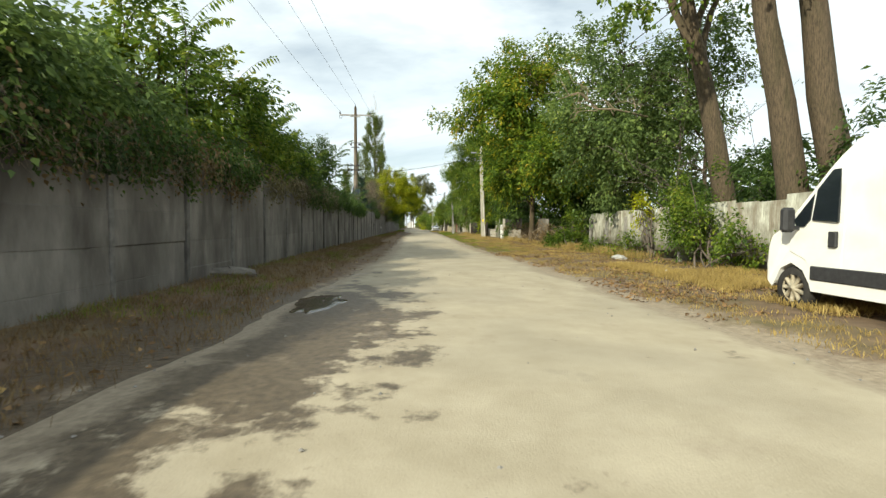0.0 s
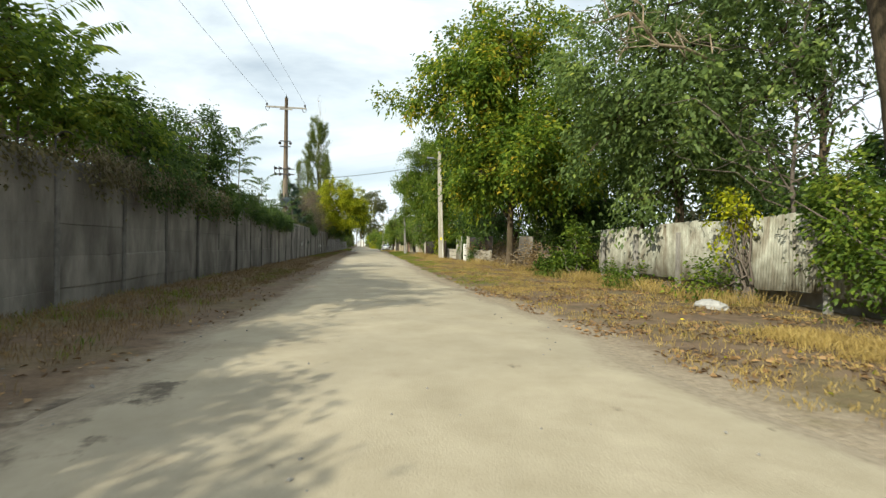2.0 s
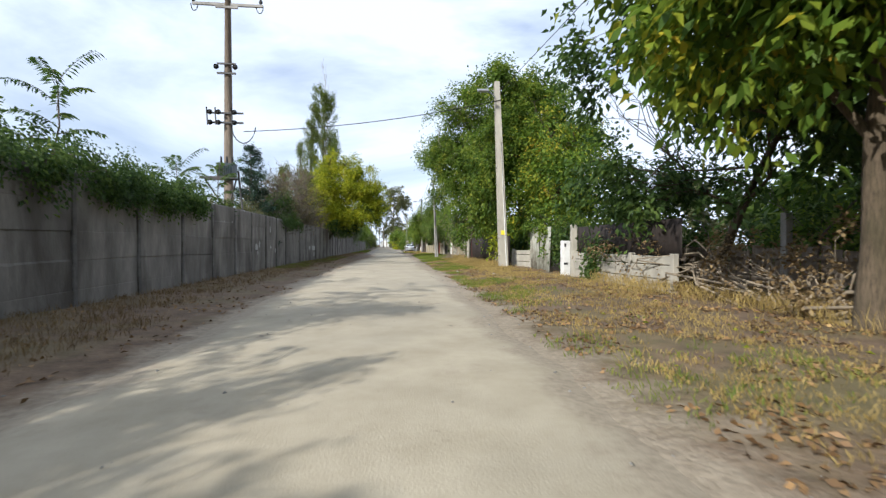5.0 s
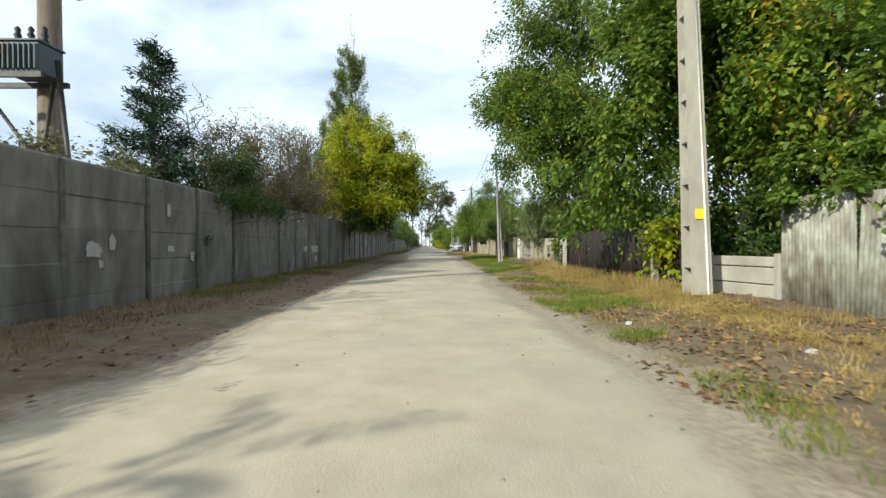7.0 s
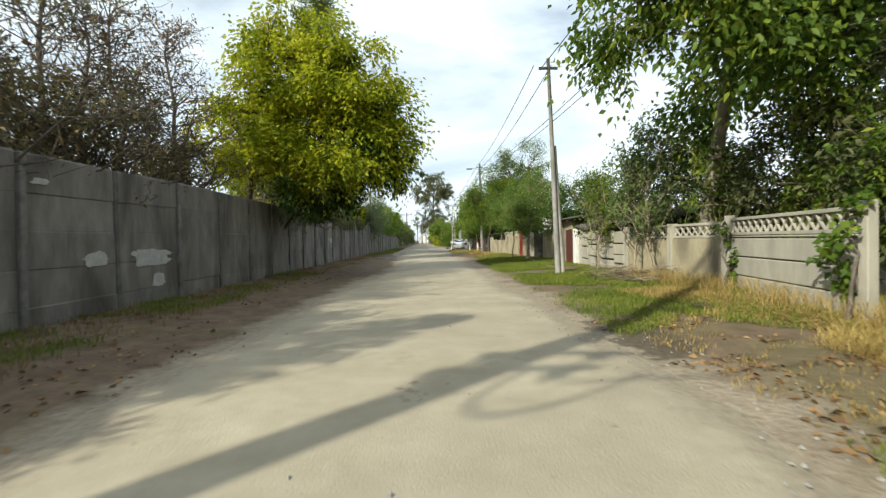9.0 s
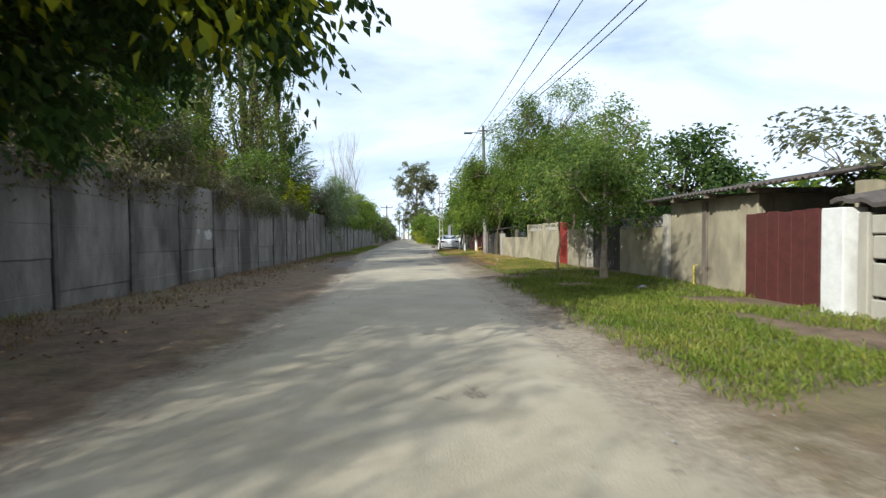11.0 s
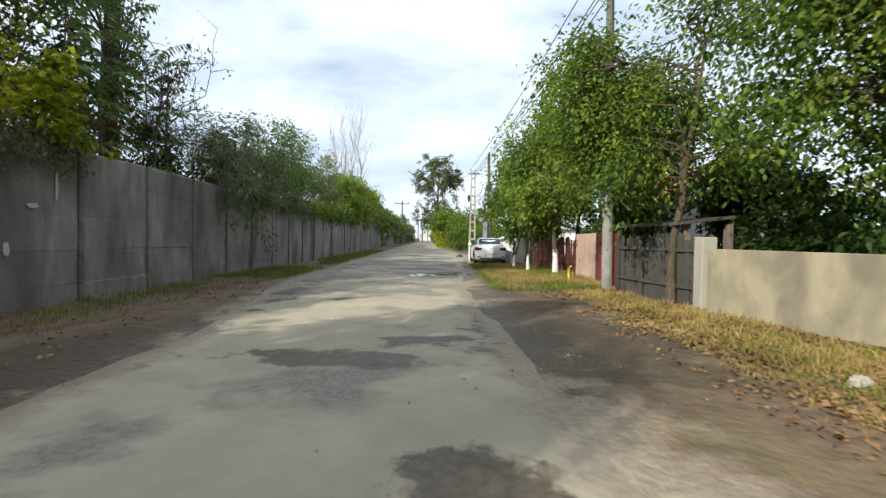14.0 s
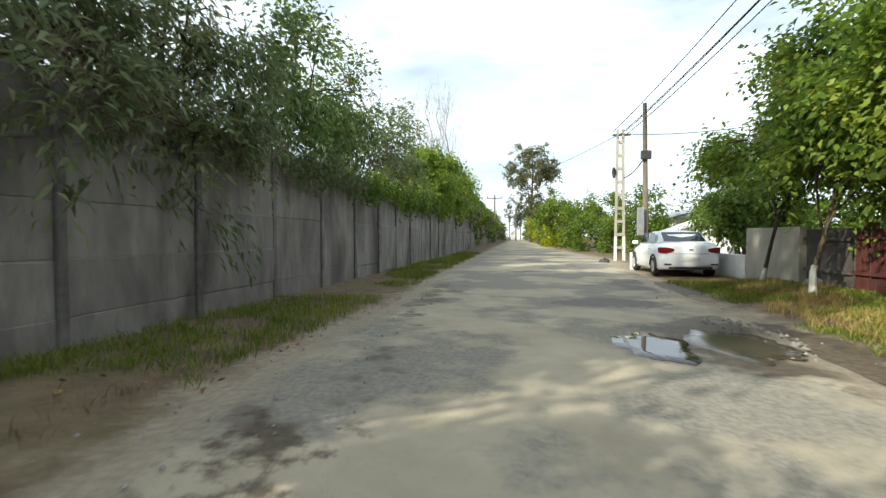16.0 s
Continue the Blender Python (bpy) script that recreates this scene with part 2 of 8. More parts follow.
def box(bm, x0, x1, y0, y1, z0, z1, bevel=0.0):
    r = bmesh.ops.create_cube(bm, size=1)
    vs = r["verts"]
    for v in vs:
        v.co = Vector(((x0 + x1) / 2 + v.co.x * (x1 - x0), (y0 + y1) / 2 + v.co.y * (y1 - y0), (z0 + z1) / 2 + v.co.z * (z1 - z0)))
    if bevel:
        es = list({e for v in vs for e in v.link_edges})
        bmesh.ops.bevel(bm, geom=es, offset=bevel, segments=1, affect="EDGES")
    return bm


def new_box(*a, bevel=0.0):
    return box(bmesh.new(), *a, bevel=bevel)


def tube_data(points, radii, sides=7):
    """Verts and faces of a tapered tube along a polyline."""
    P = np.array(points, float)
    n = len(P)
    d = np.gradient(P, axis=0)
    d /= np.linalg.norm(d, axis=1)[:, None] + 1e-9
    ref = np.where(np.abs(d[:, 2:3]) > 0.9, np.array([[1.0, 0, 0]]), np.array([[0, 0, 1.0]]))
    u = np.cross(d, ref)
    u /= np.linalg.norm(u, axis=1)[:, None] + 1e-9
    w = np.cross(d, u)
    a = np.arange(sides) * 2 * np.pi / sides
    V = P[:, None, :] + np.array(radii, float)[:, None, None] * (np.cos(a)[None, :, None] * u[:, None, :] + np.sin(a)[None, :, None] * w[:, None, :])
    V = V.reshape(-1, 3)
    Fc = []
    for i in range(n - 1):
        for k in range(sides):
            k2 = (k + 1) % sides
            Fc.append((i * sides + k, i * sides + k2, (i + 1) * sides + k2, (i + 1) * sides + k))
    Fc.append(tuple(range(sides)))
    Fc.append(tuple((n - 1) * sides + k for k in reversed(range(sides))))
    return V, Fc


class Soup:
    """Gathers verts and faces of many pieces for one mesh."""
    def __init__(self):
        self.v, self.f, self.n = [], [], 0

    def add(self, V, Fc):
        self.v.append(np.asarray(V, float))
        self.f += [tuple(i + self.n for i in f) for f in Fc]
        self.n += len(V)
        return self

    def tube(self, points, radii, sides=7):
        return self.add(*tube_data(points, radii, sides))

    def mesh(self, name, mat, smooth=True):
        return mesh_of(name, np.concatenate(self.v), self.f, mat, smooth)


def quads_mesh(name, V, mat):
    """Mesh of separate four-cornered leaves; V is (n, 4, 3)."""
    n = len(V)
    me = bpy.data.meshes.new(name)
    me.vertices.add(4 * n)
    me.vertices.foreach_set("co", V.reshape(-1).astype(np.float32))
    me.loops.add(4 * n)
    me.loops.foreach_set("vertex_index", np.arange(4 * n, dtype=np.int32))
    me.polygons.add(n)
    me.polygons.foreach_set("loop_start", np.arange(n, dtype=np.int32) * 4)
    me.polygons.foreach_set("loop_total", np.full(n, 4, dtype=np.int32))
    me.materials.append(mat)
    me.update(calc_edges=True)
    me.validate()
    return me


def leaf_quads(rng, P, D, length, width, fold=0.12, jitter=0.35, lift=None):
    """Leaves at P growing along D: base, side, tip, side."""
    n = len(P)
    D = D / (np.linalg.norm(D, axis=1)[:, None] + 1e-9)
    up = rng.normal(size=(n, 3)) * 0.7 + np.array([0, 0, 1.0])
    if lift is not None:
        up = up + lift
    S = np.cross(D, up)
    S /= np.linalg.norm(S, axis=1)[:, None] + 1e-9
    N = np.cross(S, D)
    L = length * (1 + jitter * rng.uniform(-1, 1, n))[:, None]
    W = width * (1 + jitter * rng.uniform(-1, 1, n))[:, None]
    V = np.empty((n, 4, 3))
    V[:, 0] = P
    V[:, 1] = P + D * L * 0.45 + S * W * 0.5 + N * L * fold
    V[:, 2] = P + D * L - np.array([0, 0, 1.0]) * L * 0.12
    V[:, 3] = P + D * L * 0.45 - S * W * 0.5 + N * L * fold
    return V


def bend(rng, a, b, wobble, n=5, sag=0.0):
    t = np.linspace(0, 1, n)[:, None]
    a, b = np.array(a, float), np.array(b, float)
    P = a + (b - a) * t
    P[1:-1] += rng.normal(size=(n - 2, 3)) * wobble * np.linalg.norm(b - a)
    P[:, 2] += sag * np.linalg.norm(b - a) * np.sin(t[:, 0] * np.pi)
    return P


def crown_points(rng, blobs, n, clump=0.38, per=34, flat=0.7, hollow=0.6):
    """Leaf places and growth directions, in clumps spread through the blobs; also the clump centres."""
    # boughs: smaller masses spread over each blob, so that the outline is uneven and has gaps
    boughs = []
    for b in np.array(blobs, float):
        m = int(np.clip(8 + 3.4 * (b[3] * b[4] * b[5]) ** 0.55, 9, 38))
        u = rng.normal(size=(m, 3))
        u /= np.linalg.norm(u, axis=1)[:, None]
        c = b[:3] + u * b[3:6] * rng.uniform(0.4, 1.28, m)[:, None]
        for q in c:
            boughs.append([*q, *(b[3:6] * rng.uniform(0.14, 0.35) * rng.uniform(0.7, 1.35, 3)), *b[:3]])
        boughs.append([*b[:3], *(b[3:6] * 0.38), *b[:3]])
    boughs = np.array(boughs)
    vols = (boughs[:, 3] * boughs[:, 4] * boughs[:, 5]) ** 0.7
    k = max(6, n // per)
    B = boughs[rng.choice(len(boughs), size=k, p=vols / vols.sum())]
    u = rng.normal(size=(k, 3))
    u /= np.linalg.norm(u, axis=1)[:, None]
    C = B[:, :3] + u * B[:, 3:6] * (rng.uniform(0.1, 1.25, k) ** 0.5)[:, None]
    B = np.concatenate([B[:, 6:9], B[:, 3:6] * 2.5], axis=1)
    # sprays: leaves set along drooping twigs that start at the clump's centre
    out = (C - B[:, :3]) / (B[:, 3:6] + 0.1) + rng.normal(size=(k, 3)) * 0.75
    out[:, 2] -= 0.15
    out /= np.linalg.norm(out, axis=1)[:, None] + 1e-9
    span = clump * rng.uniform(0.9, 2.3, k)
    m = rng.integers(0, k, n)
    t = rng.random(n) ** 0.8
    d, L = out[m], span[m][:, None]
    side = np.cross(d, np.array([0, 0, 1.0])) + 1e-6
    side /= np.linalg.norm(side, axis=1)[:, None]
    P = C[m] + d * L * t[:, None] + rng.normal(size=(n, 3)) * (0.16 * clump + 0.10 * L)
    P[:, 2] -= 0.38 * (L[:, 0] * t ** 2)
    D = d * 0.7 + side * rng.choice([-1.0, 1.0], n)[:, None] * 0.8 + rng.normal(size=(n, 3)) * 0.35
    D[:, 2] -= 0.45
    return P, D, C


def tree(name, base, blobs, n, leaf, label, category="tree", trunk_r=0.15, lean=(0, 0), mat=None, leaf_l=0.12, leaf_w=0.055, clump=0.38,
         per=34, seed=1, bark=None, limbs=7, twigs=0.35, fork=None, group="", flat=0.7, hollow=0.6, rise=1.6):
    """A tree: tapered trunk with limbs and twigs, and a crown of separate leaves."""
    rng = np.random.default_rng(seed)
    base = np.array(base, float)
    tr = thing(name, tuple(base), label, category, group)
    P, D, C = crown_points(rng, blobs, int(n * 0.72), clump, int(per * 0.8), flat, hollow)
    B = np.array(blobs, float)
    top = B[np.argmax(B[:, 2] + 0.5 * B[:, 5])]
    head = np.array([top[0], top[1], top[2] + 0.35 * top[5]])
    s = Soup()
    trunk = bend(rng, base - np.array([0, 0, 0.15]), head, 0.012, 9)
    ease = np.linspace(0, 1, 9)[:, None]
    trunk[:, :2] = base[:2] + (head[:2] - base[:2]) * (ease ** rise) + rng.normal(size=(9, 2)) * 0.03 * (ease > 0) + np.array(lean) * np.sin(ease * np.pi)
    rad = trunk_r * (1 - 0.86 * np.linspace(0, 1, 9) ** 0.9)
    rad[0] *= 1.25
    s.tube(trunk, rad, 10)
    ends = []
    for i in range(limbs):
        b = B[i % len(B)]
        f = rng.uniform(0.3, 0.85) if fork is None else rng.uniform(fork, 0.9)
        j = f * 8
        a = trunk[int(j)] + (trunk[min(8, int(j) + 1)] - trunk[int(j)]) * (j - int(j))
        u = rng.normal(size=3)
        u[2] = abs(u[2]) * 0.8
        u /= np.linalg.norm(u)
        e = b[:3] + u * b[3:6] * 0.75
        q = bend(rng, a, e, 0.05, 7, 0.06)
        r0 = max(0.02, trunk_r * 0.42 * (1 - 0.6 * f))
        s.tube(q, np.linspace(r0, 0.012, 7), 6)
        ends.append(q)
    nodes = np.concatenate(ends + [trunk[4:]])
    pick = rng.random(len(C)) < twigs
    for c in C[pick]:
        near = nodes[np.argmin(((nodes - c) ** 2).sum(1) + 3 * np.maximum(0, nodes[:, 2] - c[2]))]
        q = bend(rng, near, c, 0.07, 4, 0.05)
        s.tube(q, np.linspace(0.018, 0.006, 4), 3)
    part("trunk", s.mesh("trunk", bark or BARK), None, tr)
    V = leaf_quads(rng, P, D, leaf_l * 1.14, leaf_w * 1.22)
    part("crown", quads_mesh("crown", V, leaf), None, tr)
    return tr


def bush(name, blobs, n, leaf, label, category="bush", leaf_l=0.09, leaf_w=0.045, clump=0.3, per=34, seed=1, roots=None, stems=8, bark=None, group="", flat=0.8, hollow=0.35):
    """A bush: stems from its roots and many separate leaves."""
    rng = np.random.default_rng(seed)
    B = np.array(blobs, float)
    root = np.array(roots if roots is not None else (B[0, 0], B[0, 1], 0.0), float)
    tr = thing(name, tuple(root), label, category, group)
    P, D, C = crown_points(rng, blobs, int(n * 0.72), clump, int(per * 0.8), flat, hollow)
    P[:, 2] = np.maximum(P[:, 2], 0.03)
    s = Soup()
    for i in range(max(stems, 1)):
        b = B[i % len(B)]
        e = b[:3] + rng.normal(size=3) * b[3:6] * 0.35
        a = root + np.array([rng.normal() * 0.15, rng.normal() * 0.15, -0.05])
        s.tube(bend(rng, a, e, 0.05, 6, 0.05), np.linspace(0.035, 0.01, 6), 5)
    for c in C[::4]:
        b = B[np.argmin(((B[:, :3] - c) ** 2).sum(1))]
        s.tube(bend(rng, b[:3] * 0.6 + c * 0.4 - np.array([0, 0, b[5] * 0.3]), c, 0.08, 4), np.linspace(0.014, 0.005, 4), 3)
    part("stem", s.mesh("stem", bark or TWIG), None, tr)
    part("foliage", quads_mesh("foliage", leaf_quads(rng, P, D, leaf_l * 1.14, leaf_w * 1.22), leaf), None, tr)
    return tr


# ---- ground, road ----
def smooth_noise(x, y, s, seed=0.0):
    return noise.noise((x / s + seed, y / s - seed * 0.7, seed * 1.3))


def road_left(y):
    base = np.interp(y, [-20, 4, 12, 20, 30, 42, 52, 66, 74, 80, 87, 91, 98, 110, 300], [2.3, 2.4, 3.1, 3.6, 3.5, 3.2, 3.3, 3.6, 4.1, 4.0, 3.5, 3.1, 2.2, 1.8, -1.6])
    return float(base) + 0.22 * smooth_noise(3.1, y, 2.3) + 0.1 * smooth_noise(1.1, y, 0.6)


def road_right(y):
    base = np.interp(y, [-20, 5, 14, 19, 24, 35, 43, 47, 53, 58, 62, 67, 84, 88, 97, 104, 118, 140, 300],
                     [8.5, 8.55, 8.4, 8.25, 7.9, 7.85, 8.15, 8.0, 7.85, 8.05, 8.0, 7.85, 7.75, 7.35, 7.1, 7.4, 8.4, 6.9, 4.0])
    return float(base) + 0.18 * smooth_noise(9.4, y, 2.1) + 0.1 * smooth_noise(8.2, y, 0.6)


def ground_height(x, y):
    if abs(x) > 60 or y < -40 or y > 320:
        return -0.03
    h = 0.035 * smooth_noise(x, y, 1.3, 2.0) + 0.02 * smooth_noise(x, y, 0.4, 5.0)
    e = min(x - road_left(y), road_right(y) - x)
    if e > 0:
        return -0.035
    bank = min(1.0, -e / 1.6)
    hollow = 0.10 * max(0.0, 1 - math.hypot((x - 9.1) / 2.4, (y - 111.2) / 4.5) ** 4)
    return -0.022 - hollow + (0.05 + h) * bank + (0.05 * min(1, max(0, (x - 9) / 3)) if x > 9 else 0)


# trodden, damp or broken stretches, a few rows painted shade: x, y, half width, half length, strength
DAMP_AND_SHADE = [(2.9, 5.8, 1.8, 4.0, 1.15), (2.8, 1.0, 1.6, 3.0, 0.9), (3.3, 11.5, 0.6, 2.5, 0.5), (8.5, 59.0, 0.5, 1.4, 0.9), (6.6, 86.7, 0.55, 0.7, 1.2),
        (7.5, 91.2, 0.75, 2.6, 1.0), (7.6, 95.6, 0.7, 2.0, 0.85), (6.95, 100.5, 1.0, 1.6, 1.35), (5.85, 103.3, 0.85, 0.55, 1.35), (7.4, 106.6, 1.0, 1.9, 1.2), (4.4, 93.85, 0.28, 0.25, 1.2),
        # rows left of x 3.1 here darken the road for shade behind the wall
        (3.0, 95.0, 0.7, 5.0, 0.6), (2.6, 104.0, 0.7, 4.0, 0.6), (5.4, 89.4, 1.3, 0.4, 1.0), (2.7, 88.5, 0.9, 3.2, 0.95), (8.5, 90.3, 0.9, 2.0, 1.1), (6.4, 90.3, 0.9, 0.3, 0.9), (8.3, 99.0, 0.9, 2.2, 0.7), (4.6, 110.0, 0.9, 0.8, 0.7)]


def damp_and_shade(x, y):
    v = 0.0
    for (a, b, rx, ry, k) in DAMP_AND_SHADE:
        d = math.hypot((x - a) / rx, (y - b) / ry)
        v = max(v, k * max(0.0, 1.5 - d) / 1.5)
    return min(1.0, v)


def dustiness(x, y):
    """Pale road dust that has drifted over the verge."""
    if abs(x) > 40 or y < -30 or y > 310:
        return 0.0
    e = max(road_left(y) - x, x - road_right(y))
    return max(0.0, min(1.0, 1.0 - e / (1.1 if x > 5 else 0.5)))


def build_ground():
    xs = np.concatenate([[-2500, -700, -200, -60, -25, -10, -5], np.arange(-2, 2.0, 0.5), np.arange(2.0, 4.4, 0.2), np.arange(4.6, 7.2, 0.8), np.arange(7.2, 9.2, 0.2),
                         np.arange(9.4, 15, 0.4), [17, 22, 35, 70, 200, 700, 2500]])
    ys = np.concatenate([[-2500, -700, -150, -40, -20], np.arange(-12, 128, 0.4), np.arange(128, 300, 4.0), [330, 500, 1200, 3500]])
    V = [(x, y, ground_height(x, y)) for y in ys for x in xs]
    nx = len(xs)
    Fc = [(j * nx + i, j * nx + i + 1, (j + 1) * nx + i + 1, (j + 1) * nx + i) for j in range(len(ys) - 1) for i in range(nx - 1)]
    me = mesh_of("ground", V, Fc, GROUND, True)
    dust = me.attributes.new("dust", "FLOAT", "POINT")
    dust.data.foreach_set("value", [dustiness(v[0], v[1]) for v in V])
    wet = me.attributes.new("wet", "FLOAT", "POINT")
    wet.data.foreach_set("value", [damp_and_shade(v[0], v[1]) for v in V])
    return me


GROUND = material("dirt", (0.085, 0.060, 0.040), (0.215, 0.148, 0.094), 0.95, 3.0, 1.0, 16, (0.15, 0.14, 0.055), 0.5, 0.5)
ROAD = material("dusty_road", (0.335, 0.285, 0.200), (0.445, 0.385, 0.282), 0.9, 1.4, 0.22, 60, (0.30, 0.265, 0.20), 0.35, 0.5)


def road_nodes():
    """Dust over worn asphalt: grey asphalt shows in patches, more of them along the broken far stretch."""
    n, l = ROAD.node_tree.nodes, ROAD.node_tree.links
    b = n["Principled BSDF"]
    old = b.inputs["Base Color"].links[0].from_socket
    geo = n.new("ShaderNodeNewGeometry")
    sep = n.new("ShaderNodeSeparateXYZ")
    l.new(geo.outputs["Position"], sep.inputs["Vector"])
    far = n.new("ShaderNodeMapRange")
    far.inputs["From Min"].default_value, far.inputs["From Max"].default_value = 80, 97
    far.inputs["To Min"].default_value, far.inputs["To Max"].default_value = -0.16, 0.035
    l.new(sep.outputs["Y"], far.inputs["Value"])
    no = n.new("ShaderNodeTexNoise")
    no.inputs["Scale"].default_value, no.inputs["Detail"].default_value, no.inputs["Roughness"].default_value = 0.38, 7, 0.6
    l.new(geo.outputs["Position"], no.inputs["Vector"])
    ad = n.new("ShaderNodeMath")
    l.new(no.outputs["Fac"], ad.inputs[0])
    l.new(far.outputs["Result"], ad.inputs[1])
    mr = n.new("ShaderNodeMapRange")
    mr.inputs["From Min"].default_value, mr.inputs["From Max"].default_value, mr.inputs["To Max"].default_value = 0.50, 0.56, 0.85
    l.new(ad.outputs["Value"], mr.inputs["Value"])
    grain = n.new("ShaderNodeTexNoise")
    grain.inputs["Scale"].default_value, grain.inputs["Detail"].default_value = 24, 6
    l.new(geo.outputs["Position"], grain.inputs["Vector"])
    gr = n.new("ShaderNodeValToRGB")
    gr.color_ramp.elements[0].color, gr.color_ramp.elements[1].color = (0.15, 0.135, 0.11, 1), (0.27, 0.25, 0.21, 1)
    gr.color_ramp.elements[0].position, gr.color_ramp.elements[1].position = 0.3, 0.7
    l.new(grain.outputs["Fac"], gr.inputs["Fac"])
    mx = n.new("ShaderNodeMix")
    mx.data_type = "RGBA"
    l.new(mr.outputs["Result"], mx.inputs["Factor"])
    l.new(old, mx.inputs["A"])
    l.new(gr.outputs["Color"], mx.inputs["B"])
    # pebbles and crumbs
    vo = n.new("ShaderNodeTexVoronoi")
    vo.inputs["Scale"].default_value = 15
    l.new(geo.outputs["Position"], vo.inputs["Vector"])
    vr = n.new("ShaderNodeMapRange")
    vr.inputs["From Min"].default_value, vr.inputs["From Max"].default_value = 0.05, 0.16
    vr.inputs["To Min"].default_value, vr.inputs["To Max"].default_value = 0.88, 1.0
    l.new(vo.outputs["Distance"], vr.inputs["Value"])
    hs = n.new("ShaderNodeHueSaturation")
    l.new(mx.outputs["Result"], hs.inputs["Color"])
    l.new(vr.outputs["Result"], hs.inputs["Value"])
    l.new(hs.outputs["Color"], b.inputs["Base Color"])



def blend_patch(mat, attribute, c1, c2, amount, scale, lo, hi, rough=None):
    """Lays another surface over a material where an attribute of the mesh, broken up by noise, is high."""
    n, l = mat.node_tree.nodes, mat.node_tree.links
    b = n["Principled BSDF"]
    old = b.inputs["Base Color"].links[0].from_socket
    at = n.new("ShaderNodeAttribute")
    at.attribute_name = attribute
    geo = n.new("ShaderNodeNewGeometry")
    no = n.new("ShaderNodeTexNoise")
    no.inputs["Scale"].default_value, no.inputs["Detail"].default_value, no.inputs["Roughness"].default_value = scale, 8, 0.68
    l.new(geo.outputs["Position"], no.inputs["Vector"])
    nr = n.new("ShaderNodeMapRange")
    nr.inputs["From Min"].default_value, nr.inputs["From Max"].default_value = 0.28, 0.72
    l.new(no.outputs["Fac"], nr.inputs["Value"])
    ad = n.new("ShaderNodeMath")
    l.new(at.outputs["Fac"], ad.inputs[0])
    l.new(nr.outputs["Result"], ad.inputs[1])
    mr = n.new("ShaderNodeMapRange")
    mr.inputs["From Min"].default_value, mr.inputs["From Max"].default_value, mr.inputs["To Max"].default_value = lo, hi, amount
    l.new(ad.outputs["Value"], mr.inputs["Value"])
    g2 = n.new("ShaderNodeTexNoise")
    g2.inputs["Scale"].default_value, g2.inputs["Detail"].default_value = 14, 6
    l.new(geo.outputs["Position"], g2.inputs["Vector"])
    cr = n.new("ShaderNodeValToRGB")
    cr.color_ramp.elements[0].position, cr.color_ramp.elements[1].position = 0.3, 0.7
    cr.color_ramp.elements[0].color, cr.color_ramp.elements[1].color = (*c1, 1), (*c2, 1)
    l.new(g2.outputs["Fac"], cr.inputs["Fac"])
    mx = n.new("ShaderNodeMix")
    mx.data_type = "RGBA"
    l.new(mr.outputs["Result"], mx.inputs["Factor"])
    l.new(old, mx.inputs["A"])
    l.new(cr.outputs["Color"], mx.inputs["B"])
    l.new(mx.outputs["Result"], b.inputs["Base Color"])
    if rough is not None:
        mq = n.new("ShaderNodeMapRange")
        mq.inputs["To Min"].default_value, mq.inputs["To Max"].default_value = b.inputs["Roughness"].default_value, rough
        l.new(mr.outputs["Result"], mq.inputs["Value"])
        l.new(mq.outputs["Result"], b.inputs["Roughness"])


road_nodes()
# the wet mask holds mud and the painted shade rows alike
blend_patch(ROAD, "wet", (0.055, 0.041, 0.027), (0.125, 0.094, 0.062), 0.92, 1.5, 0.84, 1.02, 0.55)
blend_patch(ROAD, "rim", (0.24, 0.195, 0.14), (0.36, 0.30, 0.22), 0.9, 1.3, 0.7, 1.15)
blend_patch(GROUND, "dust", (0.24, 0.195, 0.14), (0.36, 0.30, 0.22), 0.9, 1.3, 0.8, 1.35)
blend_patch(GROUND, "wet", (0.055, 0.041, 0.027), (0.125, 0.094, 0.062), 0.9, 1.5, 0.84, 1.02, 0.55)
ground = tagged(part("ground", build_ground(), None), "brown dirt verges with trodden leaves and dry grass", "ground", kind="structure")


def build_road():
    ys = np.concatenate([np.arange(-20, 128, 0.3), np.arange(128, 300, 3.0)])
    us = np.array([0, 0.015, 0.04, 0.08, 0.13, 0.19, 0.26, 0.33, 0.4, 0.47, 0.54, 0.61, 0.68, 0.75, 0.81, 0.87, 0.92, 0.96, 0.985, 1])
    V = []
    for y in ys:
        a, b = road_left(y), road_right(y)
        for u in us:
            x = a + (b - a) * u
            edge = min(u, 1 - u)
            z = 0.004 + 0.03 * (1 - (2 * u - 1) ** 2) + 0.008 * smooth_noise(x, y, 0.9, 3) - 0.032 * max(0, 1 - edge / 0.06)
            V.append((x, y, z))
    k = len(us)
    Fc = [(j * k + i, j * k + i + 1, (j + 1) * k + i + 1, (j + 1) * k + i) for j in range(len(ys) - 1) for i in range(k - 1)]
    me = mesh_of("road", V, Fc, ROAD, True)
    wet = me.attributes.new("wet", "FLOAT", "POINT")
    wet.data.foreach_set("value", [damp_and_shade(v[0], v[1]) for v in V])
    rim = me.attributes.new("rim", "FLOAT", "POINT")
    rim.data.foreach_set("value", [max(0.0, 1 - min(v[0] - road_left(v[1]), road_right(v[1]) - v[0]) / 0.55) for v in V])
    return me


tagged(part("road", build_road(), None), "pale dusty road with worn patches", "road", kind="structure")

WATER = material("puddle_water", (0.030, 0.026, 0.018), (0.045, 0.038, 0.026), 0.04, 2)
WATER.node_tree.nodes["Principled BSDF"].inputs["Specular IOR Level"].default_value = 0.6


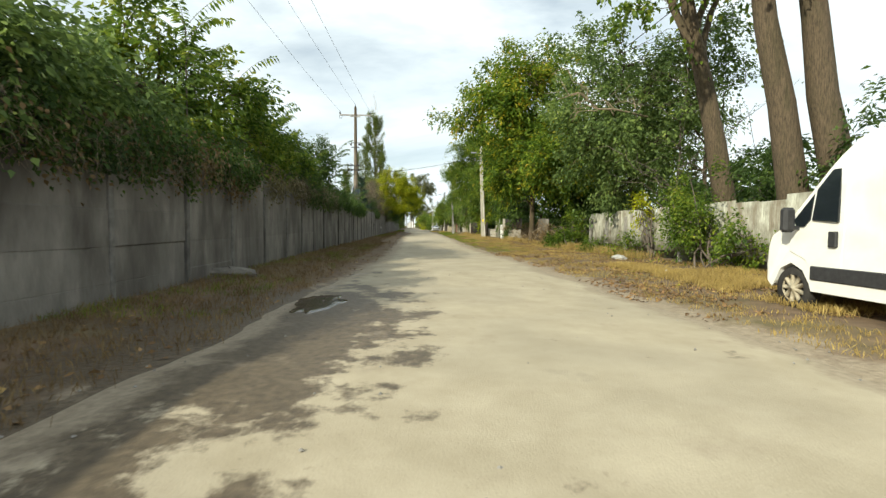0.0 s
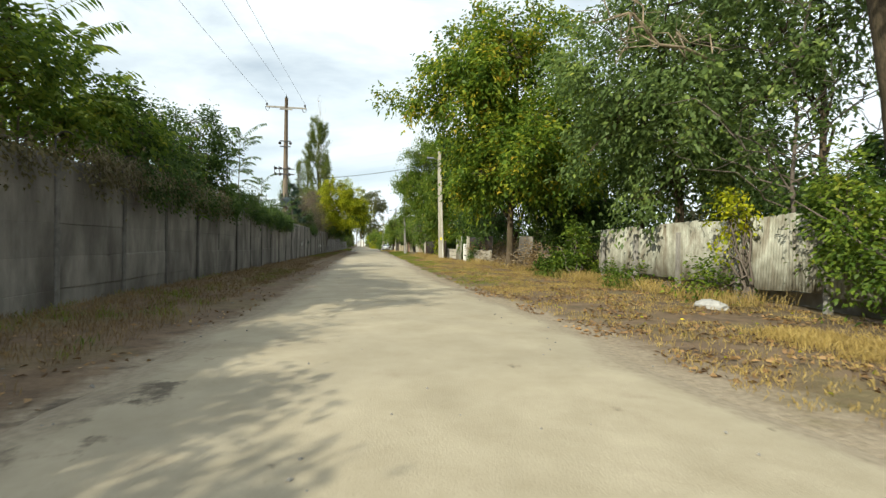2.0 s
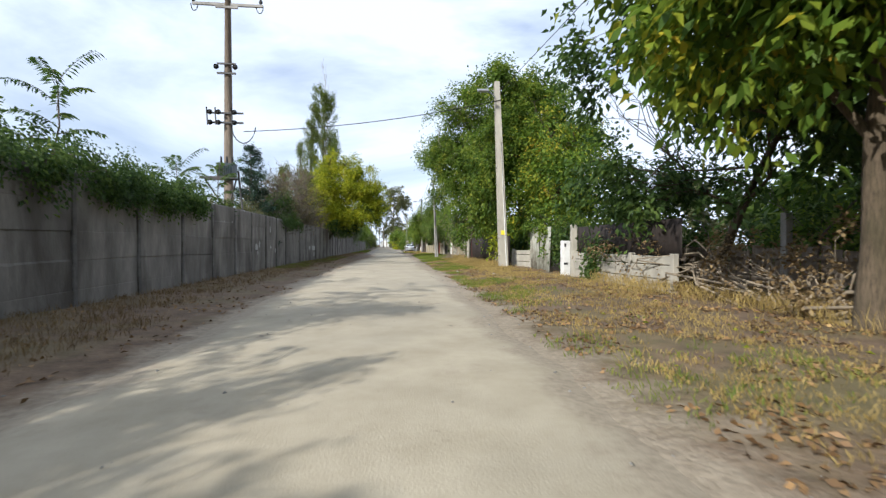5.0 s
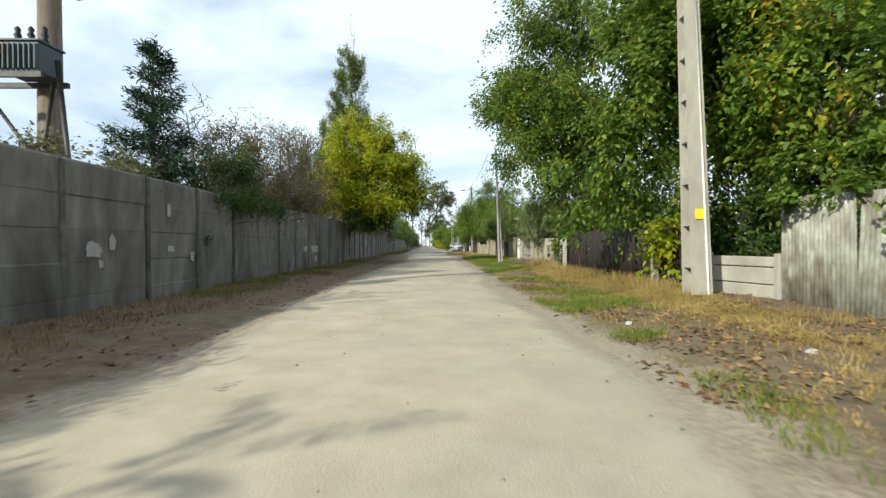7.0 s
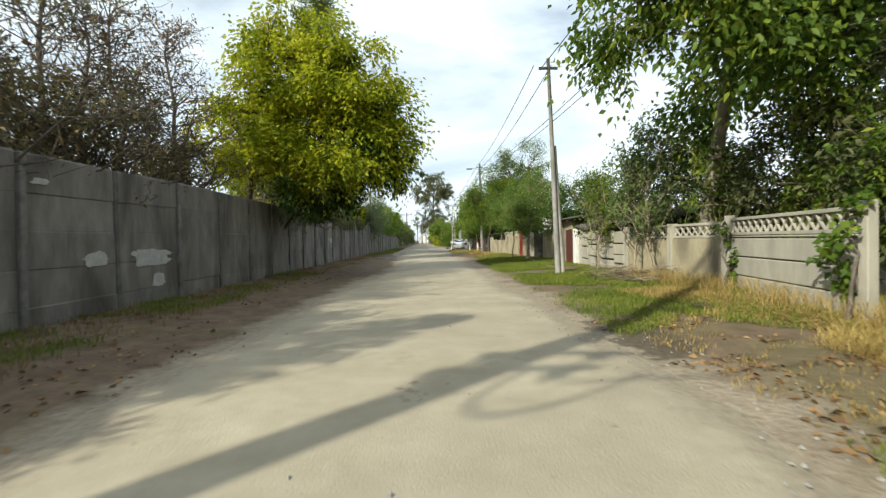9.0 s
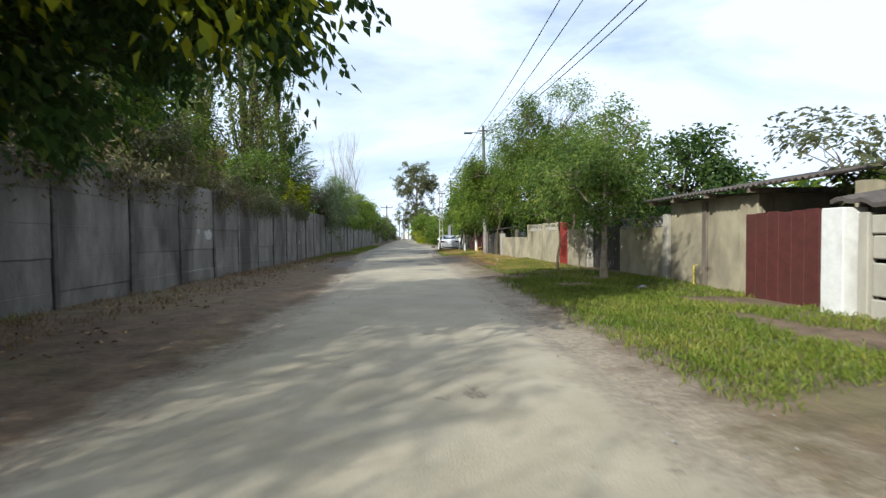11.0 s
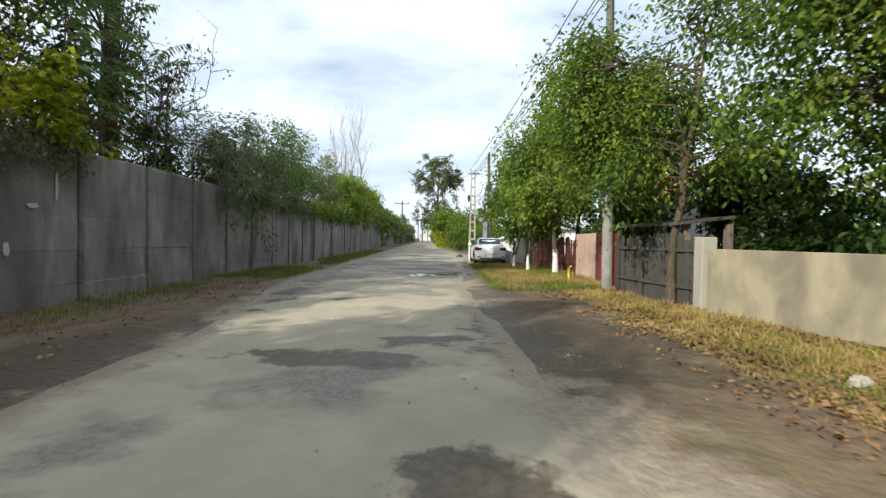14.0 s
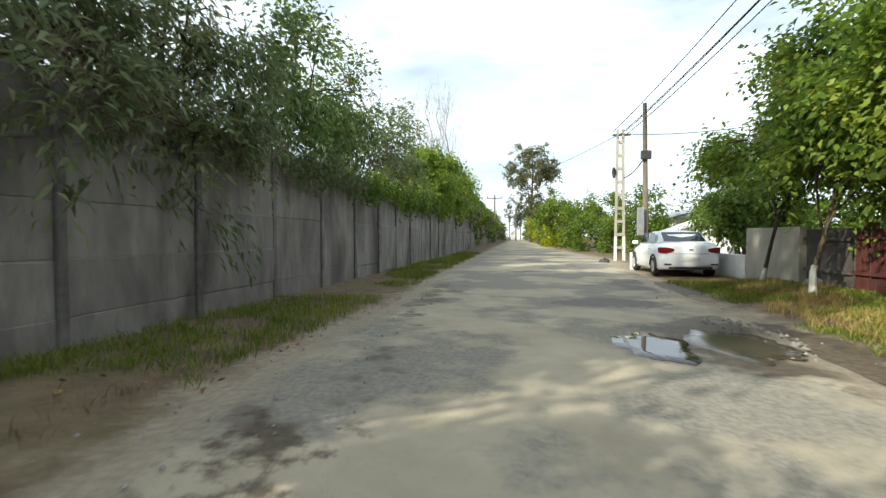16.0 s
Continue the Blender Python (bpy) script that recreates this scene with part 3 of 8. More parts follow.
def blot(name, x, y, rx, ry, z, mat, label, category, seed, turn=0.0):
    """A thin uneven patch with a bevelled rim."""
    V, Fc, k = [(x, y, z)], [], 40
    for ring, f in ((0, 0.6), (1, 0.985), (2, 1.0)):
        for i in range(k):
            a = i * 2 * math.pi / k
            w = 1 + 0.35 * noise.noise((math.cos(a) * 1.4 + seed, math.sin(a) * 1.4, seed)) + 0.22 * noise.noise((math.cos(a) * 4, math.sin(a) * 4 + seed, seed))
            px, py = rx * f * w * math.cos(a), ry * f * w * math.sin(a)
            c, s = math.cos(turn), math.sin(turn)
            V.append((x + px * c - py * s, y + px * s + py * c, z - (0.004 if ring == 2 else 0)))
    for i in range(k):
        j = (i + 1) % k
        Fc.append((0, 1 + i, 1 + j))
        for r in (0, 1):
            Fc.append((1 + r * k + i, 1 + (r + 1) * k + i, 1 + (r + 1) * k + j, 1 + r * k + j))
    return tagged(new(name, mesh_of(name, V, Fc, mat, True)), label, category, kind="structure")


MUD_WATER = material("muddy_water", (0.060, 0.046, 0.030), (0.095, 0.073, 0.047), 0.16, 3, 0.05, 8)
blot("puddle", 3.2, 7.5, 0.38, 0.85, 0.021, MUD_WATER, "shallow brown puddle in wet mud", "puddle", 2)
blot("puddle", 5.72, 100.1, 0.36, 0.62, 0.034, WATER, "puddle reflecting the bright sky", "puddle", 6)


blot("puddle", 6.6, 100.35, 0.45, 0.75, 0.026, MUD_WATER, "brown muddy puddle with gravel round it", "puddle", 9)


# ---- long concrete wall ----
WALL_H, BAY, WALL_Y0, SLAB_H = 2.6, 2.05, -11.5, 0.578
# bays differ from stretch to stretch: where a stretch ends, number of bays in it
STRETCHES = [(12.4, 10), (17.45, 2), (22.0, 2), (28.8, 3), (42.9, 6), (49.7, 3), (56.0, 3), (60.2, 2), (70.8, 5), (79.3, 4), (89.3, 5), (100.85, 6), (108.9, 4), (119.0, 5)]
POST_Y = [WALL_Y0]
for _end, _n in STRETCHES:
    _a = POST_Y[-1]
    POST_Y += [_a + (_end - _a) * (k + 1) / _n for k in range(_n)]
wall = thing("wall_west", (0, WALL_Y0, 0), "long grey precast concrete slab wall, weathered and stained", "wall", kind="structure")


def slab_mesh(seed):
    """A precast slab with a chipped upper edge, one bay long."""
    rng = np.random.default_rng(seed)
    bm = bmesh.new()
    k = 12
    y0, y1 = 0.05, BAY - 0.05
    rows = []
    for i in range(k + 1):
        y = y0 + (y1 - y0) * i / k
        chip = 0.03 * max(0.0, rng.normal() - 1.1)
        prof = [(-0.07, 0.0), (-0.022, 0.0), (-0.018, 0.008), (-0.018, SLAB_H - 0.012 - chip), (-0.024, SLAB_H - 0.003 - chip), (-0.044, SLAB_H + 0.028), (-0.062, SLAB_H + 0.028), (-0.07, SLAB_H - 0.004)]
        rows.append([bm.verts.new((x, y, z)) for x, z in prof])
    for a, b in zip(rows, rows[1:]):
        for q in range(8):
            r = (q + 1) % 8
            bm.faces.new((a[q], a[r], b[r], b[q]))
    bm.faces.new(rows[0][::-1])
    bm.faces.new(rows[-1])
    me = bpy.data.meshes.new("slab")
    bmesh.ops.recalc_face_normals(bm, faces=bm.faces[:])
    bm.to_mesh(me)
    bm.free()
    me.materials.append(CONCRETE)
    return me


def wall_post_mesh():
    bm = new_box(-0.11, 0.02, -0.06, 0.06, -0.3, WALL_H + 0.05, bevel=0.014)
    me = bpy.data.meshes.new("post")
    bm.to_mesh(me)
    bm.free()
    me.materials.append(WALL_POST)
    return me


def build_wall():
    rng = np.random.default_rng(4)
    sms, pm = [slab_mesh(q) for q in range(5)], wall_post_mesh()
    n = len(POST_Y) - 1
    tilt = [rng.normal(0, 0.016) for _ in POST_Y]
    sink = [0.05 * smooth_noise(0.0, y, 9.0, 7.0) + rng.normal(0, 0.008) for y in POST_Y]
    for i, y in enumerate(POST_Y):
        o = part("post", pm, None, wall)
        o.location = (tilt[i], y, sink[i])
        o.rotation_euler = (rng.normal(0, 0.006), rng.normal(0, 0.005), 0)
    for i in range(n):
        L = POST_Y[i + 1] - POST_Y[i]
        for k in range(5):
            o = part("slab", sms[rng.integers(0, 5)], None, wall)
            o.location = ((tilt[i] + tilt[i + 1]) / 2 + rng.normal(0, 0.007), POST_Y[i], -0.24 + SLAB_H * k + sink[i])
            o.rotation_euler = ((sink[i + 1] - sink[i]) / L + rng.normal(0, 0.002), rng.normal(0, 0.006), 0)
            o.scale = (1, L / BAY, 1)
    # bent iron holders on three posts
    for y in (POST_Y[11], POST_Y[12], POST_Y[13]):
        a = np.linspace(0, 2.4, 9)
        hook = np.concatenate([[(-0.04, y, 2.45)], np.stack([0.12 - 0.16 * np.cos(a), np.full(9, y), 2.95 + 0.16 * np.sin(a)], 1)])
        part("iron_holder", Soup().tube(hook, np.full(10, 0.016), 6).mesh("iron_holder", DARK_STEEL), None, wall, "bent rusty iron holder")
    # far stretch, too small to pick apart
    s = Soup()
    for i in range(84):
        y = POST_Y[-1] + i * 2.02
        drift = -0.022 * max(0, y - 110)
        for (x0, x1, y0, y1, z0, z1) in [(-0.11, 0.02, -0.06, 0.06, -0.2, WALL_H + 0.05)] + [(-0.07, -0.02, 0.06, 1.96, -0.24 + SLAB_H * k, SLAB_H * (k + 1) - 0.25) for k in range(5)]:
            V = [(x + drift, y + yy, z) for z in (z0, z1) for x, yy in ((x0, y0), (x1, y0), (x1, y1), (x0, y1))]
            s.add(V, [(3, 2, 1, 0), (4, 5, 6, 7), (0, 1, 5, 4), (1, 2, 6, 5), (2, 3, 7, 6), (3, 0, 4, 7)])
    tagged(part("far_slabs", s.mesh("far_slabs", CONCRETE, False), None, wall), kind="stuff")


# ---- fences of the other side ----
def panel(name, p, q, z0, z1, thick, mat, label, category, parent=None, bevel=0.01, base_drop=0.15):
    """A straight wall stretch from p to q."""
    p, q = Vector((*p, 0)), Vector((*q, 0))
    d = q - p
    L = d.length
    bm = new_box(0, L, -thick / 2, thick / 2, z0 - (base_drop if z0 <= 0 else 0), z1, bevel=bevel)
    bmesh.ops.transform(bm, matrix=Matrix.Translation(p) @ Matrix.Rotation(math.atan2(d.y, d.x), 4, "Z"), verts=bm.verts)
    ob = part(name, bm, mat, parent)
    return tagged(ob, label, category, kind="" if parent else "structure") if label else ob


def corrugated(name, p, q, z0, z1, mat, label, category, pitch=0.075, depth=0.018, ragged=0.0, seed=1, sheet=0.95):
    """A fence of overlapping corrugated sheets on rails between p and q."""
    rng = np.random.default_rng(seed)
    p, q = np.array(p, float), np.array(q, float)
    L = np.linalg.norm(q - p)
    u = (q - p) / L
    nrm = np.array([-u[1], u[0]])
    th = thing(name, (p[0], p[1], 0), label, category)
    n = max(1, round(L / sheet))
    for k in range(n):
        a, b = k * L / n, (k + 1) * L / n + 0.04
        m = int((b - a) / pitch * 8)
        lean = rng.normal(0, 0.02)
        top, bot = z1 + rng.normal(0, ragged), z0 + rng.normal(0, ragged)
        slope = rng.normal(0, ragged)
        V, Fc = [], []
        for i in range(m + 1):
            s = a + (b - a) * i / m
            o = depth * math.sin(2 * math.pi * s / pitch) + (k % 2) * 0.006
            for j, z in enumerate((bot, bot * 0.5 + top * 0.5, top)):
                zz = z + slope * (i / m - 0.5)
                off = o + lean * (zz - z0)
                V.append((p[0] + u[0] * s + nrm[0] * off, p[1] + u[1] * s + nrm[1] * off, zz))
        for i in range(m):
            for j in range(2):
                Fc.append((i * 3 + j, (i + 1) * 3 + j, (i + 1) * 3 + j + 1, i * 3 + j + 1))
        me = mesh_of("sheet", V, Fc, mat, True)
        o = part("sheet", me, None, th)
        md = o.modifiers.new("thick", "SOLIDIFY")
        md.thickness = 0.004
    return th


def post(name, x, y, h, w, mat, label, category="post", parent=None, bevel=0.012, lean=(0, 0), d=None):
    bm = new_box(-w / 2, w / 2, -(d or w) / 2, (d or w) / 2, -0.2, h, bevel=bevel)
    for v in bm.verts:
        v.co.x += lean[0] * max(0, v.co.z)
        v.co.y += lean[1] * max(0, v.co.z)
    bmesh.ops.translate(bm, vec=(x, y, 0), verts=bm.verts)
    ob = part(name, bm, mat, parent)
    if parent is None:
        tagged(ob, label, category)
    return ob


# ---- power lines ----
def cable(name, a, b, sag, r=0.012, label="", mat=None):
    rng = np.random.default_rng(1)
    t = np.linspace(0, 1, 25)[:, None]
    P = np.array(a) + (np.array(b) - np.array(a)) * t
    P[:, 2] -= sag * 4 * (t * (1 - t))[:, 0]
    ob = new(name, Soup().tube(P, np.full(25, r), 5).mesh(name, mat or BLACK))
    return tagged(ob, label or "thin black overhead cable", "cable", "overhead cables")


def transformer_pole():
    x, y, h = -1.55, 49.1, 13.3
    p = thing("transformer_pole", (x, y, 0), "round concrete pole carrying a grey transformer and crossarms", "utility pole")
    s = Soup().tube([(x, y, -0.3), (x, y, h * 0.5), (x, y, h)], [0.24, 0.19, 0.13], 14)
    part("pole", s.mesh("pole", WOOD), None, p)
    arm = bmesh.new()
    box(arm, x - 1.6, x + 1.6, y - 0.05, y + 0.05, h - 0.82, h - 0.70)
    box(arm, x - 0.5, x + 0.5, y - 0.2, y - 0.12, h - 1.0, h - 0.9)
    part("crossarm", arm, POST_CONCRETE, p)
    for dx in (-1.55, 1.5, 0.0):
        top = h - 0.66 if dx else h
        pts = [(x + dx, y, top), (x + dx, y, top + 0.08), (x + dx, y, top + 0.16), (x + dx, y, top + 0.24)]
        part("insulator", Soup().tube(pts, [0.05, 0.10, 0.06, 0.03], 8).mesh("insulator", BLACK), None, p)
        if dx:
            a = np.linspace(0, np.pi, 9)
            loop = np.stack([x + dx * 0.97 + 0.16 * np.cos(a), np.full(9, y), top - 0.1 - 0.34 * np.sin(a)], 1)
            part("jumper_wire", Soup().tube(loop, np.full(9, 0.022), 5).mesh("jumper_wire", BLACK), None, p)
    for z, wdt in ((9.2, 0.42), (6.9, 0.75)):
        bm = bmesh.new()
        box(bm, x - wdt, x + wdt, y - 0.27, y - 0.20, z, z + 0.08)
        box(bm, x - wdt, x + wdt, y - 0.27, y - 0.20, z + 0.45, z + 0.52)
        part("bracket", bm, DARK_STEEL, p)
        for dx in ((-wdt * 0.95, -wdt * 0.45, wdt * 0.5) if wdt > 0.5 else (-wdt, wdt)):
            for dz in (0.02, 0.5) if wdt > 0.5 else (0.3,):
                c = (x + dx, y - 0.42, z + dz)
                s = Soup().tube([(c[0], y - 0.22, c[2]), (c[0], y - 0.32, c[2]), (c[0], y - 0.36, c[2]), (c[0], y - 0.5, c[2])], [0.04, 0.12, 0.12, 0.06], 10)
                part("fuse_holder", s.mesh("fuse_holder", BLACK), None, p)
            if wdt > 0.5:
                part("fuse", Soup().tube([(x + dx - 0.06, y - 0.46, z - 0.12), (x + dx - 0.1, y - 0.46, z + 0.68)], [0.03, 0.03], 6).mesh("fuse", DARK_STEEL), None, p)
    tank = bmesh.new()
    zc = 4.36
    box(tank, x - 0.24, x + 0.48, y - 0.85, y - 0.28, zc, zc + 0.56, bevel=0.02)
    box(tank, x - 0.27, x + 0.51, y - 0.88, y - 0.25, zc + 0.56, zc + 0.60, bevel=0.008)
    tk = part("tank", tank, TANK, p, "grey-blue ribbed transformer tank")
    for i in range(8):
        part("fin", new_box(x - 0.21 + i * 0.094, x - 0.19 + i * 0.094, y - 0.92, y - 0.85, zc + 0.05, zc + 0.50), TANK, tk)
    for dx in (-0.14, 0.11, 0.36):
        pts = [(x + dx, y - 0.56, zc + 0.62 + 0.055 * k) for k in range(7)]
        part("bushing", Soup().tube(pts, [0.04, 0.07, 0.04, 0.065, 0.035, 0.055, 0.02], 8).mesh("bushing", BLACK), None, tk, "black ribbed insulator")
    fr = bmesh.new()
    box(fr, x - 0.95, x + 0.6, y - 0.95, y - 0.88, zc - 0.12, zc - 0.02)
    box(fr, x - 0.95, x + 0.6, y - 0.34, y - 0.27, zc - 0.12, zc - 0.02)
    part("platform", fr, DARK_STEEL, p)
    for sgn, xx in ((-1, x - 0.85), (1, x + 0.55)):
        part("brace", Soup().tube([(x + sgn * 0.15, y - 0.35, zc - 1.3), (xx, y - 0.6, zc - 0.08)], [0.035, 0.035], 6).mesh("brace", DARK_STEEL), None, p)
    part("rail", Soup().tube([(x + 0.85, y - 0.6, 2.4), (x + 0.62, y - 0.6, zc + 0.3)], [0.045, 0.045], 6).mesh("rail", DARK_STEEL), None, p)
    a = np.linspace(0, np.pi * 0.95, 11)
    loop = np.stack([x + 0.75 - 0.55 * np.cos(a), np.full(11, y - 0.2), 6.9 - 0.9 * np.sin(a)], 1)
    part("cable_loop", Soup().tube(loop, np.full(11, 0.025), 5).mesh("cable_loop", BLACK), None, p)


transformer_pole()
cable("overhead_cable", (-0.8, 48.9, 6.55), (11.7, 49.6, 8.65), 0.3, 0.02, "black cable spanning the road between two poles")
for dx, sag in ((-1.55, 0.9), (0.0, 0.8), (1.5, 0.9)):
    cable("overhead_cable", (-1.55 + dx, 49.1, 12.9 if dx else 13.6), (-2.2 + dx, -22, 12.6), sag, 0.009)


def holed_pole(x, y, h):
    """Concrete pole of two flanges and a thin web, crossed by ribs that leave deep pockets, with a lamp on an arm."""
    p = thing("lamp_pole", (x, y, 0), "tall grey concrete pole with deep side pockets and a street lamp", "utility pole")
    bm = bmesh.new()
    W0, D0 = 0.43, 0.46
    box(bm, -0.5, 0.5, -0.5, -0.33, 0, 1)
    box(bm, -0.5, 0.5, 0.33, 0.5, 0, 1)
    box(bm, -0.08, 0.08, -0.34, 0.34, 0, 1)
    for k in range(11):
        z = (-0.16 + 0.9 * k) / h
        if z < 0.97:
            box(bm, -0.49, 0.49, -0.34, 0.34, z, z + 0.15 / h)
    for v in bm.verts:
        k = v.co.z
        v.co = Vector((x + v.co.x * W0 * (1 - 0.4 * k) - 0.36 * k, y + v.co.y * D0 * (1 - 0.45 * k), -0.05 + k * (h + 0.05)))
    part("pole", bm, PALE_CONCRETE, p)
    s = Soup().tube([(x - 0.34, y, h - 1.0), (x - 0.6, y - 0.3, h - 0.75), (x - 1.0, y - 0.7, h - 0.72)], [0.03, 0.03, 0.025], 6)
    part("lamp_arm", s.mesh("lamp_arm", STEEL), None, p)
    bm = new_box(x - 1.5, x - 0.95, y - 0.95, y - 0.72, h - 0.8, h - 0.68, bevel=0.03)
    part("lamp_head", bm, STEEL, p)
    part("painted_mark", new_box(x - 0.18, x + 0.02, y - 0.235, y - 0.2, 1.74, 1.96), YELLOW, p, "yellow painted mark")
    part("conduit", Soup().tube([(x + 0.1, y - 0.25, 0.1), (x - 0.18, y - 0.18, 6.5)], [0.022, 0.022], 6).mesh("conduit", LIME), None, p, "white cable conduit")


holed_pole(11.85, 49.75, 9.6)
cable("overhead_cable", (11.7, 49.6, 9.2), (13.4, -12, 8.6), 0.9, 0.014)
cable("overhead_cable", (11.7, 49.8, 9.3), (9.62, 68.4, 6.75), 0.4, 0.014)


def thin_pole(x, y, h, lean, lamp, label, r=0.11):
    p = thing("power_pole", (x, y, 0), label, "utility pole")
    part("pole", Soup().tube([(x, y, -0.3), (x + lean * 0.5, y, h * 0.5), (x + lean, y, h)], [r * 1.2, r, r * 0.75], 10).mesh("pole", POST_CONCRETE), None, p)
    bm = bmesh.new()
    box(bm, x + lean - 0.3, x + lean + 0.3, y - 0.04, y + 0.04, h - 0.35, h - 0.28)
    part("bracket", bm, DARK_STEEL, p)
    if lamp:
        part("lamp_arm", Soup().tube([(x + lean, y, h - 0.5), (x + lean - 0.5, y, h - 0.4), (x + lean - 0.75, y, h - 0.42)], [0.025] * 3, 6).mesh("lamp_arm", STEEL), None, p)
        part("lamp_head", new_box(x + lean - 1.2, x + lean - 0.7, y - 0.1, y + 0.1, h - 0.5, h - 0.41, bevel=0.02), DARK_STEEL, p)
    return p


thin_pole(10.02, 68.4, 7.0, -0.22, False, "thin leaning grey concrete pole", 0.07)
tagged(new("pole_strut", Soup().tube([(10.2, 68.45, -0.2), (9.99, 68.45, 4.2)], [0.065, 0.045], 8).mesh("pole_strut", POST_CONCRETE)), "short grey concrete strut beside a pole", "strut")
thin_pole(10.45, 96.0, 8.1, -0.1, True, "grey concrete pole with a small street lamp")
for k, (dx, dz) in enumerate(((-0.28, 0), (0.28, 0), (-0.1, -0.45), (0.15, -0.5))):
    cable("overhead_cable", (9.62 + dx + (1.7 if dz else 0), 68.4, 6.78 + dz), (10.4 + dx, 96, 7.95 + dz), 0.35, 0.014)
    cable("overhead_cable", (10.4 + dx, 96, 7.95 + dz), (8.8 + dx, 118.4, 6.1 + dz * 0.6), 0.3, 0.014)


def ladder_pole(x, y, h):
    p = thing("lattice_pole", (x, y, 0), "concrete ladder pole with a whitewashed foot", "utility pole")
    for sx in (-1, 1):
        bm = bmesh.new()
        box(bm, -0.045, 0.045, -0.09, 0.09, -0.3, h)
        for v in bm.verts:
            v.co += Vector((x + sx * (0.20 - 0.08 * max(0, v.co.z) / h), y, 0))
        part("leg", bm, PALE_CONCRETE, p)
        bm = bmesh.new()
        box(bm, -0.052, 0.052, -0.097, 0.097, -0.1, 1.15)
        for v in bm.verts:
            v.co += Vector((x + sx * (0.20 - 0.08 * max(0, v.co.z) / h), y, 0))
        part("whitewash", bm, LIME, p, "white limewashed foot")
    for k in range(9):
        z = 0.55 + k * (h - 0.6) / 9
        part("rung", new_box(x - 0.16, x + 0.16, y - 0.07, y + 0.07, z, z + 0.13), PALE_CONCRETE, p)
    part("cable_coil", Soup().tube([(x - 0.3, y - 0.1, h - 2.3), (x - 0.3, y - 0.12, h - 2.0), (x - 0.3, y - 0.1, h - 1.8)], [0.05, 0.1, 0.05], 8).mesh("cable_coil", BLACK), None, p)
    part("bracket", new_box(x - 0.35, x + 0.45, y - 0.05, y + 0.05, h - 0.3, h - 0.22), DARK_STEEL, p)


ladder_pole(8.85, 118.5, 6.2)
wp = thing("power_pole", (10.05, 118.6, 0), "brown wooden pole with a meter box and cables", "utility pole")
part("pole", Soup().tube([(10.05, 118.6, -0.3), (10.0, 118.6, 4), (9.95, 118.6, 7.4)], [0.13, 0.11, 0.09], 10).mesh("pole", WOOD), None, wp)
part("junction_box", new_box(9.75, 10.2, 118.3, 118.48, 4.75, 5.15, bevel=0.02), DARK_STEEL, wp)
part("meter_box", new_box(9.6, 9.9, 118.25, 118.45, 1.2, 2.5, bevel=0.02), STEEL, wp)
cable("overhead_cable", (9.0, 118.4, 3.9), (9.9, 118.5, 4.8), 0.15, 0.025)
cable("overhead_cable", (8.85, 118.5, 6.0), (14.5, 112, 5.2), 0.3, 0.014)
cable("overhead_cable", (8.85, 118.5, 6.0), (2.0, 150, 7.5), 0.4, 0.012)


def crossarm_pole(x, y, h, label):
    p = thing("power_pole", (x, y, 0), label, "utility pole")
    part("pole", Soup().tube([(x, y, -0.3), (x, y, h)], [0.2, 0.12], 8).mesh("pole", WOOD), None, p)
    bm = bmesh.new()
    box(bm, x - 1.5, x + 1.5, y - 0.07, y + 0.07, h - 0.7, h - 0.55)
    part("crossarm", bm, DARK_STEEL, p)
    for dx in (-1.4, 0, 1.4):
        part("insulator", new_box(x + dx - 0.07, x + dx + 0.07, y - 0.07, y + 0.07, h - 0.55, h - 0.25), BLACK, p)


crossarm_pole(-1.3, 186, 9.2, "distant wooden pole with a crossarm")
crossarm_pole(-16, 105, 11.0, "distant pole with a crossarm beyond the wall")
for (x, y, h) in ((2.2, 215, 8.5), (3.0, 250, 8), (5.5, 232, 8.0), (-0.8, 260, 8.5)):
    crossarm_pole(x, y, h, "far grey pole beside the road")

# ---- fences along the yards ----
build_wall()
corrugated("tin_fence", (13.55, 8.0), (14.15, 25.1), 0.42, 1.95, TIN, "weathered pale corrugated tin fence, bent", "fence", ragged=0.035, seed=3)
panel("plinth", (14.2, 8.0), (14.8, 25.0), 0, 0.36, 0.16, POST_CONCRETE, "dark low concrete plinth under tin sheets", "plinth")
for k in range(8):
    post("fence_post", 13.78 + 0.035 * k, 9.2 + 2.2 * k, 1.7, 0.12, POST_CONCRETE, "rough concrete fence post behind tin sheets")
slab_lean = post("leaning_slab", 12.95, 30.6, 1.75, 0.7, CONCRETE, "grey concrete slab leaning among shrubs", "slab", lean=(0.12, 0.05), d=0.07)

